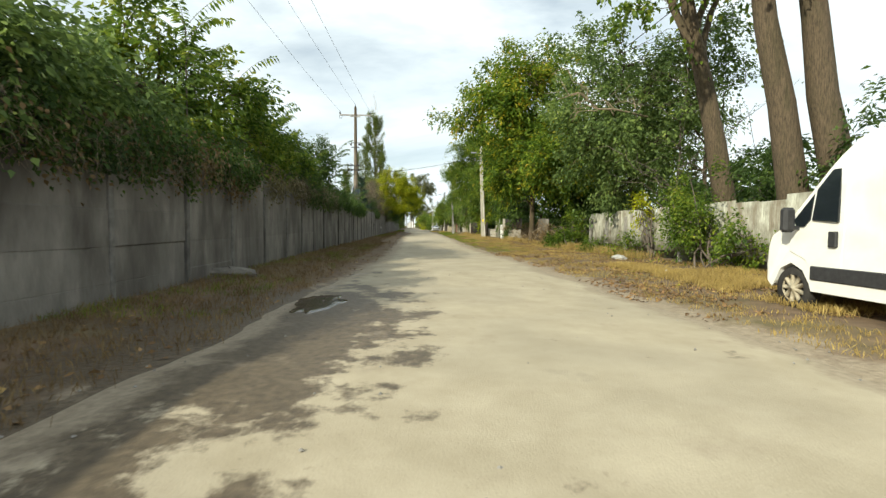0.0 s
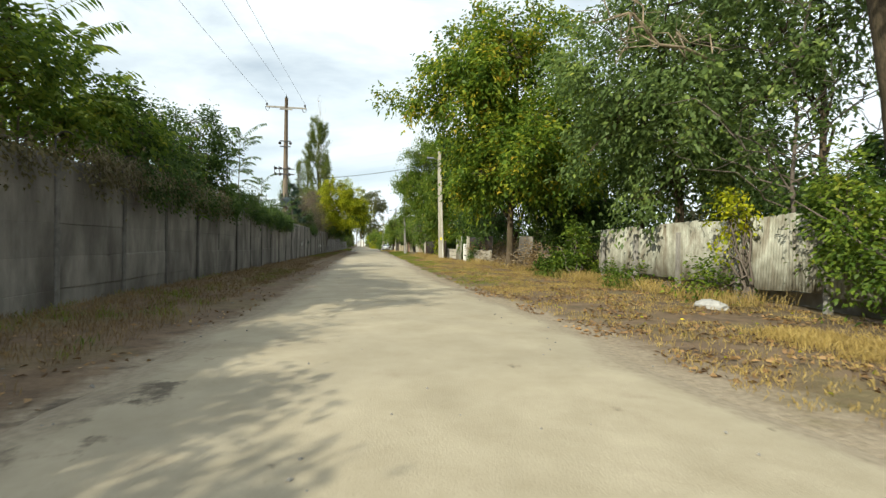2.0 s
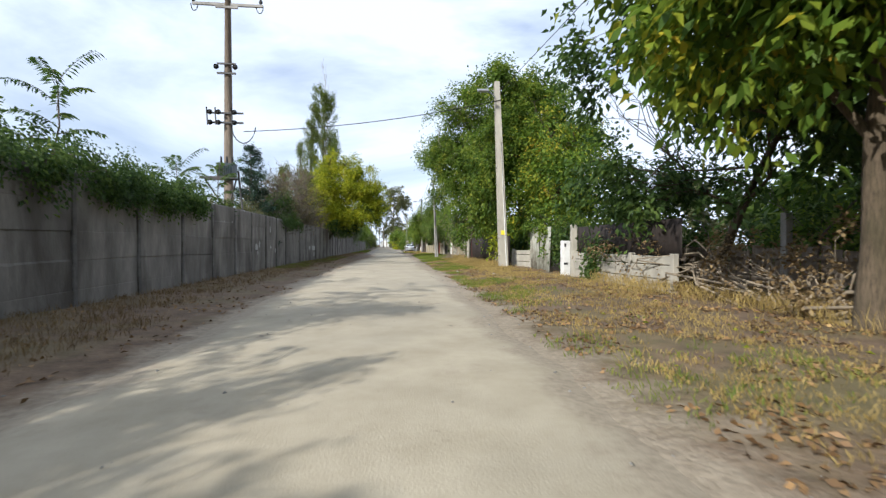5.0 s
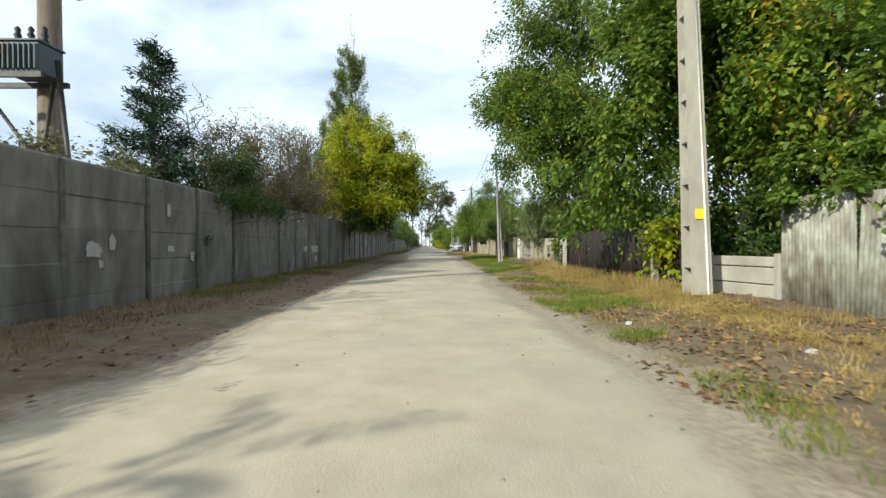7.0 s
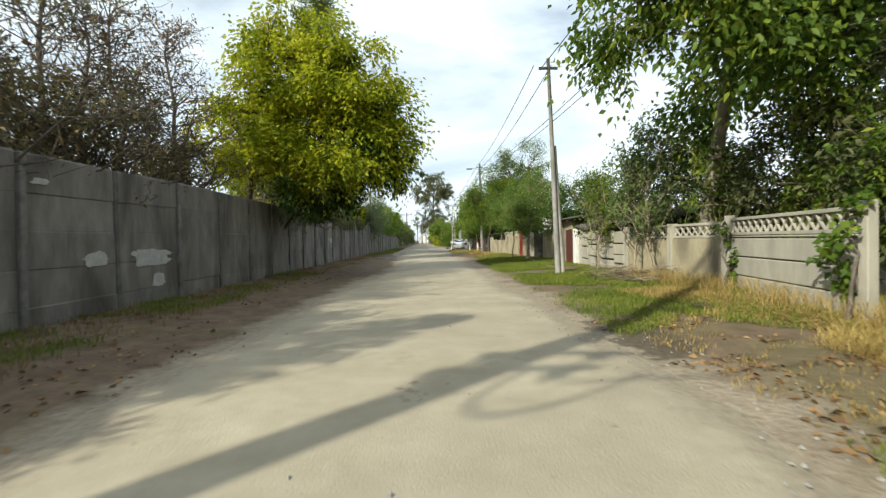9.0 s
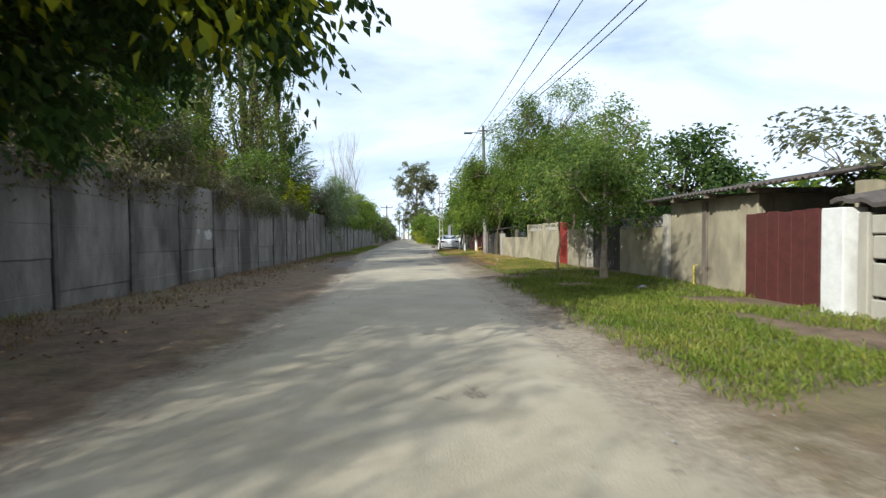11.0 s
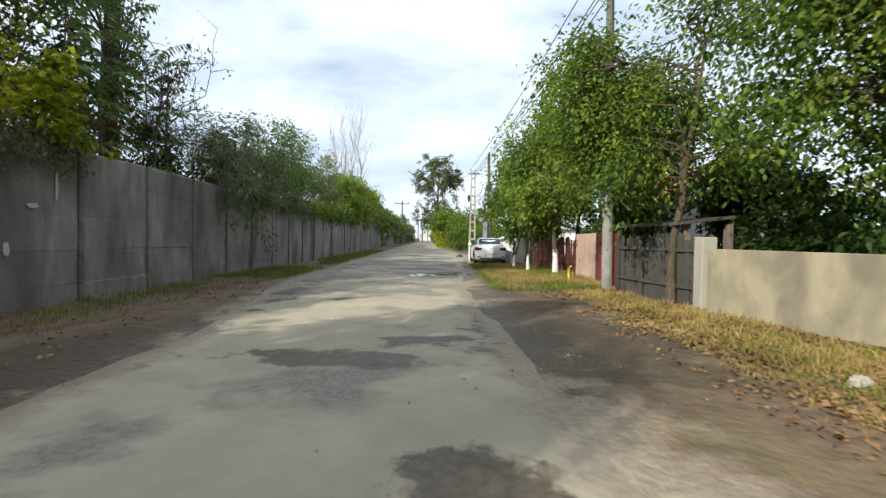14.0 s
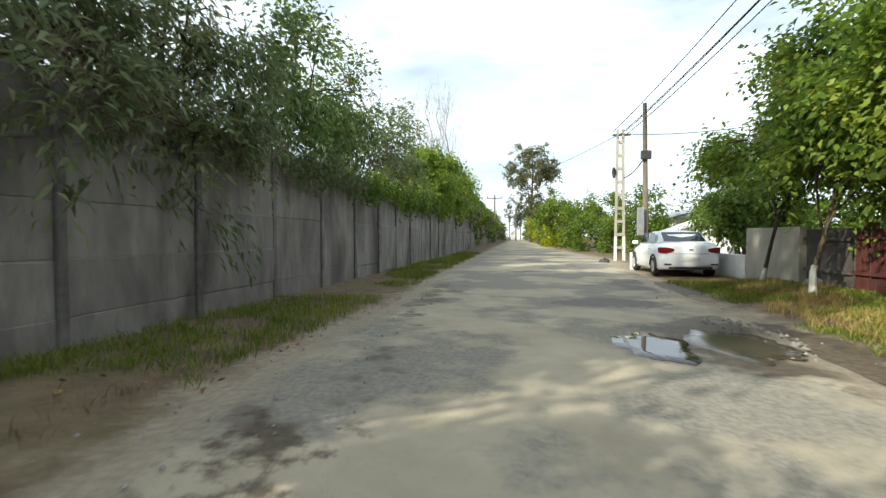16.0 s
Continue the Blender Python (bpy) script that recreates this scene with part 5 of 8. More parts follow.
def sedan(x, y0):
    """White saloon car, rear at y0, nose towards +y."""
    c = thing("car", (x, y0 + 2.2, 0), "white saloon car parked on the verge", "car")
    W = 0.88
    # lower body: y, half width, sill, belt, deck
    st = [(0.00, 0.70, 0.42, 0.62, 0.95), (0.06, 0.80, 0.30, 0.64, 1.02), (0.28, 0.86, 0.24, 0.66, 1.06), (0.75, 0.88, 0.20, 0.66, 1.06), (1.4, 0.885, 0.19, 0.66, 1.02), (2.4, 0.885, 0.19, 0.65, 0.99),
          (3.1, 0.88, 0.19, 0.64, 0.97), (3.6, 0.86, 0.20, 0.62, 0.92), (4.05, 0.80, 0.22, 0.56, 0.82), (4.28, 0.68, 0.26, 0.5, 0.70), (4.38, 0.55, 0.34, 0.46, 0.58)]
    rings = []
    for (dy, w, sill, mid, deck) in st:
        r = [(-w * 0.93, sill), (-w, sill + 0.1), (-w * 1.005, mid), (-w * 0.97, deck - 0.1), (-w * 0.88, deck - 0.015), (-w * 0.5, deck + 0.012), (0, deck + 0.018)]
        r = r + [(-a, b) for a, b in reversed(r[:-1])]
        rings.append([(x + a, y0 + dy, b) for a, b in r])
    loft(rings, CAR_WHITE, "body", c, "white painted body")
    gl = [(0.52, 0.74, 1.05, 1.06), (0.95, 0.72, 1.05, 1.33), (1.25, 0.70, 1.03, 1.43), (1.7, 0.69, 1.02, 1.47), (2.2, 0.69, 1.0, 1.465), (2.6, 0.70, 0.99, 1.41), (3.05, 0.73, 0.97, 1.16), (3.3, 0.75, 0.95, 0.97)]
    rings = []
    for (dy, w, b0, roof) in gl:
        top = max(b0 + 0.005, roof)
        h = top - b0
        r = [(-w * 1.08, b0 - 0.06), (-w * 1.06, b0), (-w * (1 - 0.07 * h / 0.45), b0 + h * 0.45), (-w * (1 - 0.16 * h / 0.45), b0 + h * 0.85), (-w * (1 - 0.26 * h / 0.45), b0 + h * 0.97), (-w * 0.4, top), (0, top + 0.005)]
        r = r + [(-a, b) for a, b in reversed(r[:-1])]
        rings.append([(x + a, y0 + dy, b) for a, b in r])
    loft(rings, CAR_WHITE, "cabin", c, "white painted roof and pillars")
    # windows stand a little proud of the cabin
    def pane(name, pts, label):
        part(name, mesh_of(name, [(x + a, y0 + b, z) for a, b, z in pts], [tuple(range(len(pts)))], GLASS), None, c, label)
    pane("rear_window", [(-0.63, 0.58, 1.115), (0.63, 0.58, 1.115), (0.585, 1.09, 1.405), (-0.585, 1.09, 1.405)], "dark rear window")
    for sg in (-1, 1):
        q = [(0.752, 1.02, 1.09), (0.752, 2.02, 1.06), (0.665, 1.95, 1.41), (0.675, 1.35, 1.385)]
        f = [(0.752, 2.10, 1.06), (0.775, 3.0, 1.03), (0.712, 2.62, 1.33), (0.668, 2.03, 1.41)]
        for nm, pts in (("side_window", q), ("side_window", f)):
            pts = [(sg * (a + 0.012), b, z) for a, b, z in pts]
            pane(nm, pts if sg < 0 else pts[::-1], "dark side window")
        edge = [(0.875, 0.30, 0.80, 0.91), (0.865, 0.16, 0.76, 0.93), (0.80, 0.045, 0.75, 0.935), (0.70, -0.012, 0.76, 0.93), (0.58, -0.02, 0.78, 0.91), (0.50, -0.018, 0.82, 0.88)]
        s = Soup()
        V = [(x + sg * (a + d), y0 + b + k, z) for d, k in ((0.012, -0.014), (-0.05, 0.05)) for a, b, z0, z1 in edge for z in (z0, z1)]
        Fc = []
        for i in range(5):
            q = 2 * i
            Fc += [(q, q + 1, q + 3, q + 2), (q + 12, q + 14, q + 15, q + 13), (q, q + 2, q + 14, q + 12), (q + 1, q + 13, q + 15, q + 3)]
        s.add(V, Fc + [(0, 12, 13, 1), (10, 11, 23, 22)])
        part("tail_light", s.mesh("tail_light", LIGHT_RED, False), None, c, "dark red tail light")
        for dy in (0.83, 3.48):
            part("wheel_arch", Soup().tube([(x + sg * (W + 0.004), y0 + dy + 0.37 * math.cos(a), 0.31 + 0.37 * math.sin(a)) for a in np.linspace(0.05, math.pi - 0.05, 13)], [0.035] * 13, 6).mesh("wheel_arch", TRIM), None, c)
            wheel(c, x + sg * 0.80, y0 + dy, 0.31, 0.2, RIM, sg)
        part("mirror", new_box(x + sg * 0.98 - 0.1, x + sg * 0.98 + 0.1, y0 + 2.85, y0 + 2.97, 1.0, 1.13, bevel=0.03), CAR_WHITE, c)
        for dy in (1.3, 2.06):
            part("door_handle", new_box(x + sg * 0.885 - 0.012, x + sg * 0.885 + 0.012, y0 + dy, y0 + dy + 0.2, 0.86, 0.89, bevel=0.006), CAR_WHITE, c)
        part("reflector", new_box(x + sg * 0.66 - 0.1, x + sg * 0.66 + 0.1, y0 - 0.005, y0 + 0.03, 0.39, 0.44), DARK_STEEL, c)
    part("rear_bumper", new_box(x - 0.62, x + 0.62, y0 - 0.01, y0 + 0.1, 0.27, 0.34, bevel=0.02), TRIM, c, "black lower bumper")
    part("number_plate", new_box(x - 0.26, x + 0.26, y0 - 0.025, y0 - 0.012, 0.52, 0.63), LIME, c, "pale plate with no readable marks")
    part("badge", new_box(x - 0.06, x + 0.06, y0 - 0.012, y0 + 0.004, 0.83, 0.89, bevel=0.004), STEEL, c)
    part("lid_seam", new_box(x - 0.5, x + 0.5, y0 - 0.002, y0 + 0.01, 0.735, 0.745), TRIM, c)
    part("antenna", Soup().tube([(x, y0 + 1.25, 1.46), (x, y0 + 1.12, 1.62)], [0.01, 0.004], 5).mesh("antenna", TRIM), None, c)
    return c


car = sedan(9.22, 109.8)
car.location.z -= 0.09
car.scale = (0.96, 0.96, 0.97)


def van(x0, yf):
    """White high-roofed van; x0 is its near side, yf its nose."""
    v = thing("van", (x0 + 0.95, yf - 2.7, 0), "white high-roofed panel van parked on the verge", "van")
    prof = [(-5.4, 0.42), (-5.45, 1.2), (-5.4, 2.35), (-5.2, 2.5), (-1.95, 2.54), (-1.75, 2.47), (-1.52, 2.28), (-1.38, 2.08), (-0.72, 1.30), (-0.28, 1.12), (-0.08, 0.95), (-0.02, 0.68), (-0.05, 0.40), (-0.35, 0.32),
            (-0.52, 0.42), (-0.62, 0.62), (-0.83, 0.72), (-1.04, 0.62), (-1.17, 0.42), (-1.2, 0.33), (-3.6, 0.33), (-3.72, 0.55), (-3.95, 0.72), (-4.2, 0.6), (-4.35, 0.35)]
    rings = []
    for a in (0.0, 0.05, 0.12, 1.8, 1.87, 1.92):
        inset = {0.0: 0.05, 0.05: 0.015, 0.12: 0.0, 1.8: 0.0, 1.87: 0.015, 1.92: 0.05}[a]
        ring = []
        for (dy, z) in prof:
            tumble = 0.10 * max(0, z - 1.3) / 1.2
            cx = 0.96
            xx = a + (tumble if a < cx else -tumble)
            back = {0.0: 0.36, 0.05: 0.27, 0.12: 0.2, 1.8: 0.2, 1.87: 0.27, 1.92: 0.36}[a] * max(0.0, min(1.0, 1 + dy / 0.5))
            ring.append((x0 + xx, yf + dy - back, z - inset * (1 if z > 2.2 else 0)))
        rings.append(ring)
    b = loft(rings, VAN_WHITE, "body", v, "white painted body", False)
    # side glass, set in the cab door
    def plate(name, pts, mat, label="", out=0.012, parent=v):
        V = []
        for (dy, z) in pts:
            tumble = 0.10 * max(0, z - 1.3) / 1.2
            V.append((x0 + tumble - out, yf + dy, z))
        W2 = [(a + 0.03, b2, c2) for a, b2, c2 in V]
        n = len(V)
        Fc = [tuple(range(n)), tuple(reversed(range(n, 2 * n)))] + [(i, n + i, n + (i + 1) % n, (i + 1) % n) for i in range(n)]
        return part(name, mesh_of(name, V + W2, Fc, mat), None, parent, label)
    dr = plate("cab_door", [(-1.66, 0.55), (-1.66, 2.12), (-1.42, 2.10), (-0.80, 1.34), (-0.80, 0.9), (-1.10, 0.78), (-1.2, 0.55)], VAN_WHITE, "white cab door", 0.006)
    plate("side_window", [(-1.60, 1.33), (-1.56, 2.06), (-1.44, 2.06), (-1.22, 1.80), (-1.18, 1.36)], GLASS, "dark cab window", 0.014)
    plate("quarter_window", [(-1.14, 1.36), (-1.18, 1.74), (-0.86, 1.36), (-0.92, 1.27), (-1.05, 1.26)], GLASS, "dark quarter window", 0.014)
    part("door_handle", new_box(x0 - 0.03, x0 + 0.02, yf - 1.60, yf - 1.47, 0.98, 1.20, bevel=0.012), TRIM, dr, "black door handle")
    part("side_moulding", new_box(x0 - 0.025, x0 + 0.03, yf - 3.55, yf - 1.19, 0.50, 0.70, bevel=0.012), TRIM, v, "wide black side moulding")
    part("mirror", new_box(x0 - 0.26, x0 - 0.08, yf - 1.0, yf - 0.86, 1.18, 1.55, bevel=0.04), TRIM, v, "black door mirror")
    part("mirror_arm", new_box(x0 - 0.12, x0 + 0.04, yf - 0.96, yf - 0.90, 1.22, 1.28), TRIM, v)
    part("front_bumper", new_box(x0 + 0.3, x0 + 1.62, yf - 0.3, yf + 0.03, 0.32, 0.62, bevel=0.04), TRIM, v)
    ws = [(x0 + 0.12, yf - 0.735, 1.32), (x0 + 1.8, yf - 0.735, 1.32), (x0 + 1.72, yf - 1.36, 2.08), (x0 + 0.2, yf - 1.36, 2.08)]
    part("windscreen", mesh_of("windscreen", [(a, b2 + 0.015, c2 + 0.012) for a, b2, c2 in ws], [(0, 1, 2, 3)], GLASS), None, v)
    for dy in (-0.83, -3.95):
        wheel(v, x0 + 0.14, yf + dy, 0.33, 0.2, RIM_DIRTY, -1, 9)
        wheel(v, x0 + 1.78, yf + dy, 0.33, 0.2, RIM_DIRTY, 1, 9)
    return v


van(10.45, 7.65)


# ---- vegetation behind and over the long wall ----
def bare_tree(name, base, h, spread, label, seed, r=0.09, mat=None, branches=26, leaves=0, leaf=None, up=0.75, twig=4, category="tree"):
    """A bare, much branched tree, with few leaves if any."""
    rng = np.random.default_rng(seed)
    base = np.array(base, float)
    th = thing(name, tuple(base), label, category)
    s = Soup()
    trunk = bend(rng, base - np.array([0, 0, 0.1]), base + np.array([rng.normal() * 0.2, rng.normal() * 0.2, h]), 0.015, 8)
    s.tube(trunk, r * (1 - 0.9 * np.linspace(0, 1, 8)), 8)
    tips = []
    for i in range(branches):
        f = rng.uniform(0.22, 0.95)
        j = f * 7
        a = trunk[int(j)] + (trunk[min(7, int(j) + 1)] - trunk[int(j)]) * (j - int(j))
        ang = rng.uniform(0, 2 * np.pi)
        ln = spread * (1.15 - 0.75 * f) * rng.uniform(0.6, 1.2)
        e = a + ln * np.array([np.cos(ang), np.sin(ang), up * rng.uniform(0.5, 1.5)])
        q = bend(rng, a, e, 0.05, 6, 0.04)
        s.tube(q, np.linspace(max(0.016, r * 0.48 * (1 - f)), 0.007, 6), 5)
        for k in range(twig):
            b = q[rng.integers(2, 6)]
            e2 = b + ln * 0.4 * np.array([rng.normal() * 0.6, rng.normal() * 0.6, abs(rng.normal()) * up])
            q2 = bend(rng, b, e2, 0.08, 4)
            s.tube(q2, np.linspace(0.011, 0.004, 4), 3)
            tips += list(q2[1:])
    part("branchwork", s.mesh("branchwork", mat or TWIG), None, th)
    if leaves:
        tips = np.array(tips)
        P = tips[rng.integers(0, len(tips), leaves)] + rng.normal(size=(leaves, 3)) * 0.09
        D = rng.normal(size=(leaves, 3)) - np.array([0, 0, 0.5])
        part("foliage", quads_mesh("foliage", leaf_quads(rng, P, D, 0.10, 0.055), leaf), None, th)
    return th


def frond_tree(name, base, h, label, seed, fronds=16, length=0.9, mat=None):
    """Young tree of heaven: a thin stem topped by long feathered leaves."""
    rng = np.random.default_rng(seed)
    base = np.array(base, float)
    th = thing(name, tuple(base), label, "tree")
    s = Soup()
    stem = bend(rng, base, base + np.array([rng.normal() * 0.1, rng.normal() * 0.1, h]), 0.01, 6)
    s.tube(stem, np.linspace(0.035, 0.012, 6), 6)
    Ps, Ds, Ns = [], [], []
    for i in range(fronds):
        f = 1 - 0.5 * (i / fronds) ** 1.3
        a = base + (stem[-1] - base) * f
        ang = i * 2.4 + rng.normal() * 0.2
        t = np.linspace(0, 1, 9)[:, None]
        rise = 1.05 * (1 - i / fronds) + 0.35
        d = np.array([np.cos(ang), np.sin(ang), 0])
        L = length * rng.uniform(0.8, 1.15)
        P = a + d * L * t + np.array([0, 0, 1.0]) * L * (rise * t - 0.6 * t ** 2)
        s.tube(P, np.linspace(0.009, 0.003, 9), 3)
        side = np.array([-d[1], d[0], 0])
        for u in np.linspace(0.18, 1, 13):
            j = u * 8
            b = P[int(j)] + (P[min(8, int(j) + 1)] - P[int(j)]) * (j - int(j))
            for sg in (-1, 1):
                Ps.append(b)
                Ds.append(d * 0.45 + sg * side - np.array([0, 0, 0.35]) + rng.normal(size=3) * 0.1)
    part("stem", s.mesh("stem", TWIG), None, th)
    V = leaf_quads(rng, np.array(Ps), np.array(Ds), 0.25 * length, 0.075 * length, 0.05, 0.2)
    part("foliage", quads_mesh("foliage", V, mat or DEEP), None, th)
    return th


def conifer(base, h, r, n, label, seed):
    rng = np.random.default_rng(seed)
    base = np.array(base, float)
    th = thing("fir_tree", tuple(base), label, "tree")
    s = Soup().tube([base, base + np.array([0, 0, h])], [0.11, 0.015], 7)
    Ps, Ds = [], []
    for i in range(120):
        f = rng.uniform(0.12, 0.98)
        ang = rng.uniform(0, 2 * np.pi)
        L = r * (1 - f) ** 0.75 * rng.uniform(0.6, 1.25) + 0.15
        a = base + np.array([0, 0, h * f])
        e = a + L * np.array([np.cos(ang), np.sin(ang), 0.35 - 0.3 * (1 - f)])
        q = bend(rng, a, e, 0.03, 5, -0.05)
        s.tube(q, np.linspace(0.018, 0.005, 5), 3)
        m = int(n / 120 * (L / r + 0.3))
        t = rng.random(m) ** 0.7
        P = a + (e - a) * t[:, None] + rng.normal(size=(m, 3)) * 0.07
        Ps.append(P)
        Ds.append(np.tile(e - a, (m, 1)) / L + rng.normal(size=(m, 3)) * 0.6)
    part("trunk", s.mesh("trunk", TWIG), None, th)
    part("foliage", quads_mesh("foliage", leaf_quads(rng, np.concatenate(Ps), np.concatenate(Ds), 0.16, 0.035), CONIFER), None, th)


def creeper(y0, y1, zc, reach, n, leaf, label, seed, hang=0.6, x=-0.05, leaf_l=0.085, stems=True, bark=None):
    """Climbers lying over the wall's top and hanging down its face."""
    rng = np.random.default_rng(seed)
    th = thing("creeper", (x - 0.3, (y0 + y1) / 2, 2.6), label, "climbing plant")
    k = max(5, int((y1 - y0) * 5))
    cy = rng.uniform(y0, y1, k)
    cz = 2.62 + rng.uniform(-hang, zc, k) * rng.uniform(0.3, 1, k)
    cx = x + np.where(cz < 2.6, rng.uniform(0.06, 0.22, k), rng.uniform(-0.7, reach, k))
    C = np.stack([cx, cy, cz], 1)
    m = rng.integers(0, k, n)
    P = C[m] + rng.normal(size=(n, 3)) * np.array([0.13, 0.22, 0.2])
    low = P[:, 2] < 2.68
    P[low, 0] = np.maximum(P[low, 0], 0.05 + rng.uniform(0, 0.12, low.sum()))
    D = rng.normal(size=(n, 3)) * 0.6 + np.array([0.5, 0, -0.8])
    s = Soup()
    for c in C[:: 2]:
        a = np.array([-0.3, c[1] + rng.normal() * 0.4, 2.55])
        mid = np.array([0.02 + rng.uniform(0, 0.15), c[1], max(2.72, c[2])])
        s.tube(np.array([a, mid, c, c + np.array([0.03, rng.normal() * 0.1, -0.25])]), [0.012, 0.01, 0.007, 0.004], 4)
    part("vine", s.mesh("vine", bark or TWIG), None, th)
    part("foliage", quads_mesh("foliage", leaf_quads(rng, P, D, leaf_l, leaf_l * 0.6), leaf), None, th)


def hanging_twigs(y0, y1, n, seed, label, z=2.75, drop=0.9):
    rng = np.random.default_rng(seed)
    s = Soup()
    for i in range(n):
        y = rng.uniform(y0, y1)
        d = rng.uniform(0.3, drop)
        o = rng.uniform(0.05, 0.3)
        s.tube([(-0.25, y, z - 0.12), (0.03 + o * 0.3, y + rng.normal() * 0.15, z + rng.uniform(0, 0.25)), (0.08 + o * 0.7, y + rng.normal() * 0.3, z - d * 0.4), (0.06 + o, y + rng.normal() * 0.35, z - d)],
               [0.007, 0.006, 0.004, 0.002], 3)
    tagged(new("dry_vines", s.mesh("dry_vines", DRY_TWIG)), label, "climbing plant", kind="stuff")


# first stretch: dark mass hanging over the wall
tree("tree", (-1.6, 6.5, 0), [(-0.8, 6.6, 3.45, 1.0, 2.2, 0.8), (-0.9, 9.0, 3.5, 0.9, 1.6, 0.7), (-1.0, 3.4, 3.7, 0.9, 1.8, 0.9)], 24000, DUSTY, "dense dark tree crowding over the wall", seed=21, leaf_l=0.11, leaf_w=0.06)
creeper(1.0, 13.5, 0.8, 0.4, 13000, DEEP, "dark ivy with dry vines over the wall", 22, hang=0.6)
creeper(2.0, 14.0, 0.55, 0.45, 2600, DRY, "withered brown creeper over the wall", 222, hang=0.7, bark=DRY_TWIG)
hanging_twigs(1.0, 14.0, 420, 23, "grey dry vines hanging over the wall", 2.7, 0.9)
tree("walnut_tree", (-2.2, 12.6, 0), [(-1.7, 12.4, 5.5, 1.0, 1.6, 1.2), (-1.6, 15.2, 5.1, 1.0, 1.3, 1.0), (-1.5, 13.4, 3.9, 1.1, 2.4, 0.9)], 9000, GREEN, "young bright green tree behind the wall", seed=24, leaf_l=0.17, leaf_w=0.08, clump=0.45)
tree("tree", (-2.2, 18.0, 0), [(-1.5, 17.6, 4.4, 1.1, 2.6, 1.2), (-1.5, 20.6, 4.3, 1.1, 1.6, 1.2), (-1.3, 15.2, 3.6, 0.9, 1.6, 0.8)], 15000, GREEN, "green leafy tree behind the wall", seed=25, leaf_l=0.13, leaf_w=0.065)
tree("tree", (-2.0, 23.5, 0), [(-1.3, 23.4, 4.0, 1.0, 2.0, 1.2)], 14000, DEEP, "dark green bushy tree behind the wall", seed=26)
creeper(15, 27, 0.5, 0.4, 4200, THICKET, "dry brownish creeper along the wall's top", 27, hang=0.35)
hanging_twigs(18, 27, 200, 28, "tangled dry vines on the wall's top", 2.85, 0.8)
tree("tree", (-1.9, 27.4, 0), [(-1.2, 27.2, 4.5, 0.9, 1.5, 1.5), (-1.1, 28.8, 3.8, 0.8, 1.2, 1.0)], 16000, DEEP, "dark purplish shrub tree behind the wall", seed=29, leaf_l=0.1)
for i, (x, y, h) in enumerate(((-1.2, 12.3, 6.2), (-1.5, 13.6, 5.6), (-1.1, 15.4, 5.6), (-1.4, 16.6, 5.0), (-1.2, 18.2, 4.9), (-1.1, 19.6, 5.2), (-1.4, 21.0, 4.5), (-0.9, 24.6, 4.3))):
    frond_tree("tree_of_heaven", (x, y, 0), h, "tree of heaven with long feathered leaves", 330 + i, 22, 1.0 + 0.1 * (i % 3), GREEN if i % 3 else CHERRY)
frond_tree("tree_of_heaven", (-0.75, 31.3, 0), 6.0, "young tree of heaven with feathered leaves", 30, 18, 1.0)
frond_tree("tree_of_heaven", (-0.7, 29.8, 0), 5.2, "young tree of heaven with feathered leaves", 31, 16, 0.9)
frond_tree("tree_of_heaven", (-0.8, 36.4, 0), 4.6, "small tree of heaven with feathered leaves", 32, 14, 0.8)
frond_tree("tree_of_heaven", (-0.8, 45.6, 0), 4.0, "small tree of heaven beside the transformer", 33, 16, 0.8)
frond_tree("tree_of_heaven", (-1.6, 44.0, 0), 3.9, "small tree of heaven beside the transformer", 34, 16, 0.9)
for i, (a, b, top, leafm) in enumerate(((20, 27, 0.7, DEEP), (27, 33, 1.0, DEEP), (33, 38, 0.7, DEEP), (38, 42, 0.4, DEEP))):
    creeper(a, b, top, 0.25, 5500, leafm, "dark creeper covering the wall's top", 40 + i, hang=0.35)
bush("bush", [(-1.1, 35, 3.3, 0.7, 2.6, 0.8), (-1.1, 39.5, 3.1, 0.7, 2.4, 0.6), (-1.2, 43, 3.0, 0.7, 1.8, 0.5)], 13000, DEEP, "dark hedge behind the wall", seed=46, roots=(-1.1, 38, 0))
conifer((-1.5, 52.4, 0), 6.6, 1.6, 18000, "dark young fir tree behind the wall", 47)
tree("tree", (-1.5, 55.6, 0), [(-1.3, 55.4, 3.6, 0.8, 1.1, 0.6)], 4500, DEEP, "low dark green tree behind the wall", seed=48)
bush("bush", [(-1.7, 48.0, 2.8, 0.7, 1.6, 0.4), (-1.3, 51.0, 2.9, 0.7, 1.3, 0.5)], 5000, OLIVE, "olive weeds behind the wall", seed=49, roots=(-1.1, 49.5, 0))
creeper(52.5, 58, 0.4, 0.25, 3500, DEEP, "dark creeper along the wall's top", 50, hang=0.3)
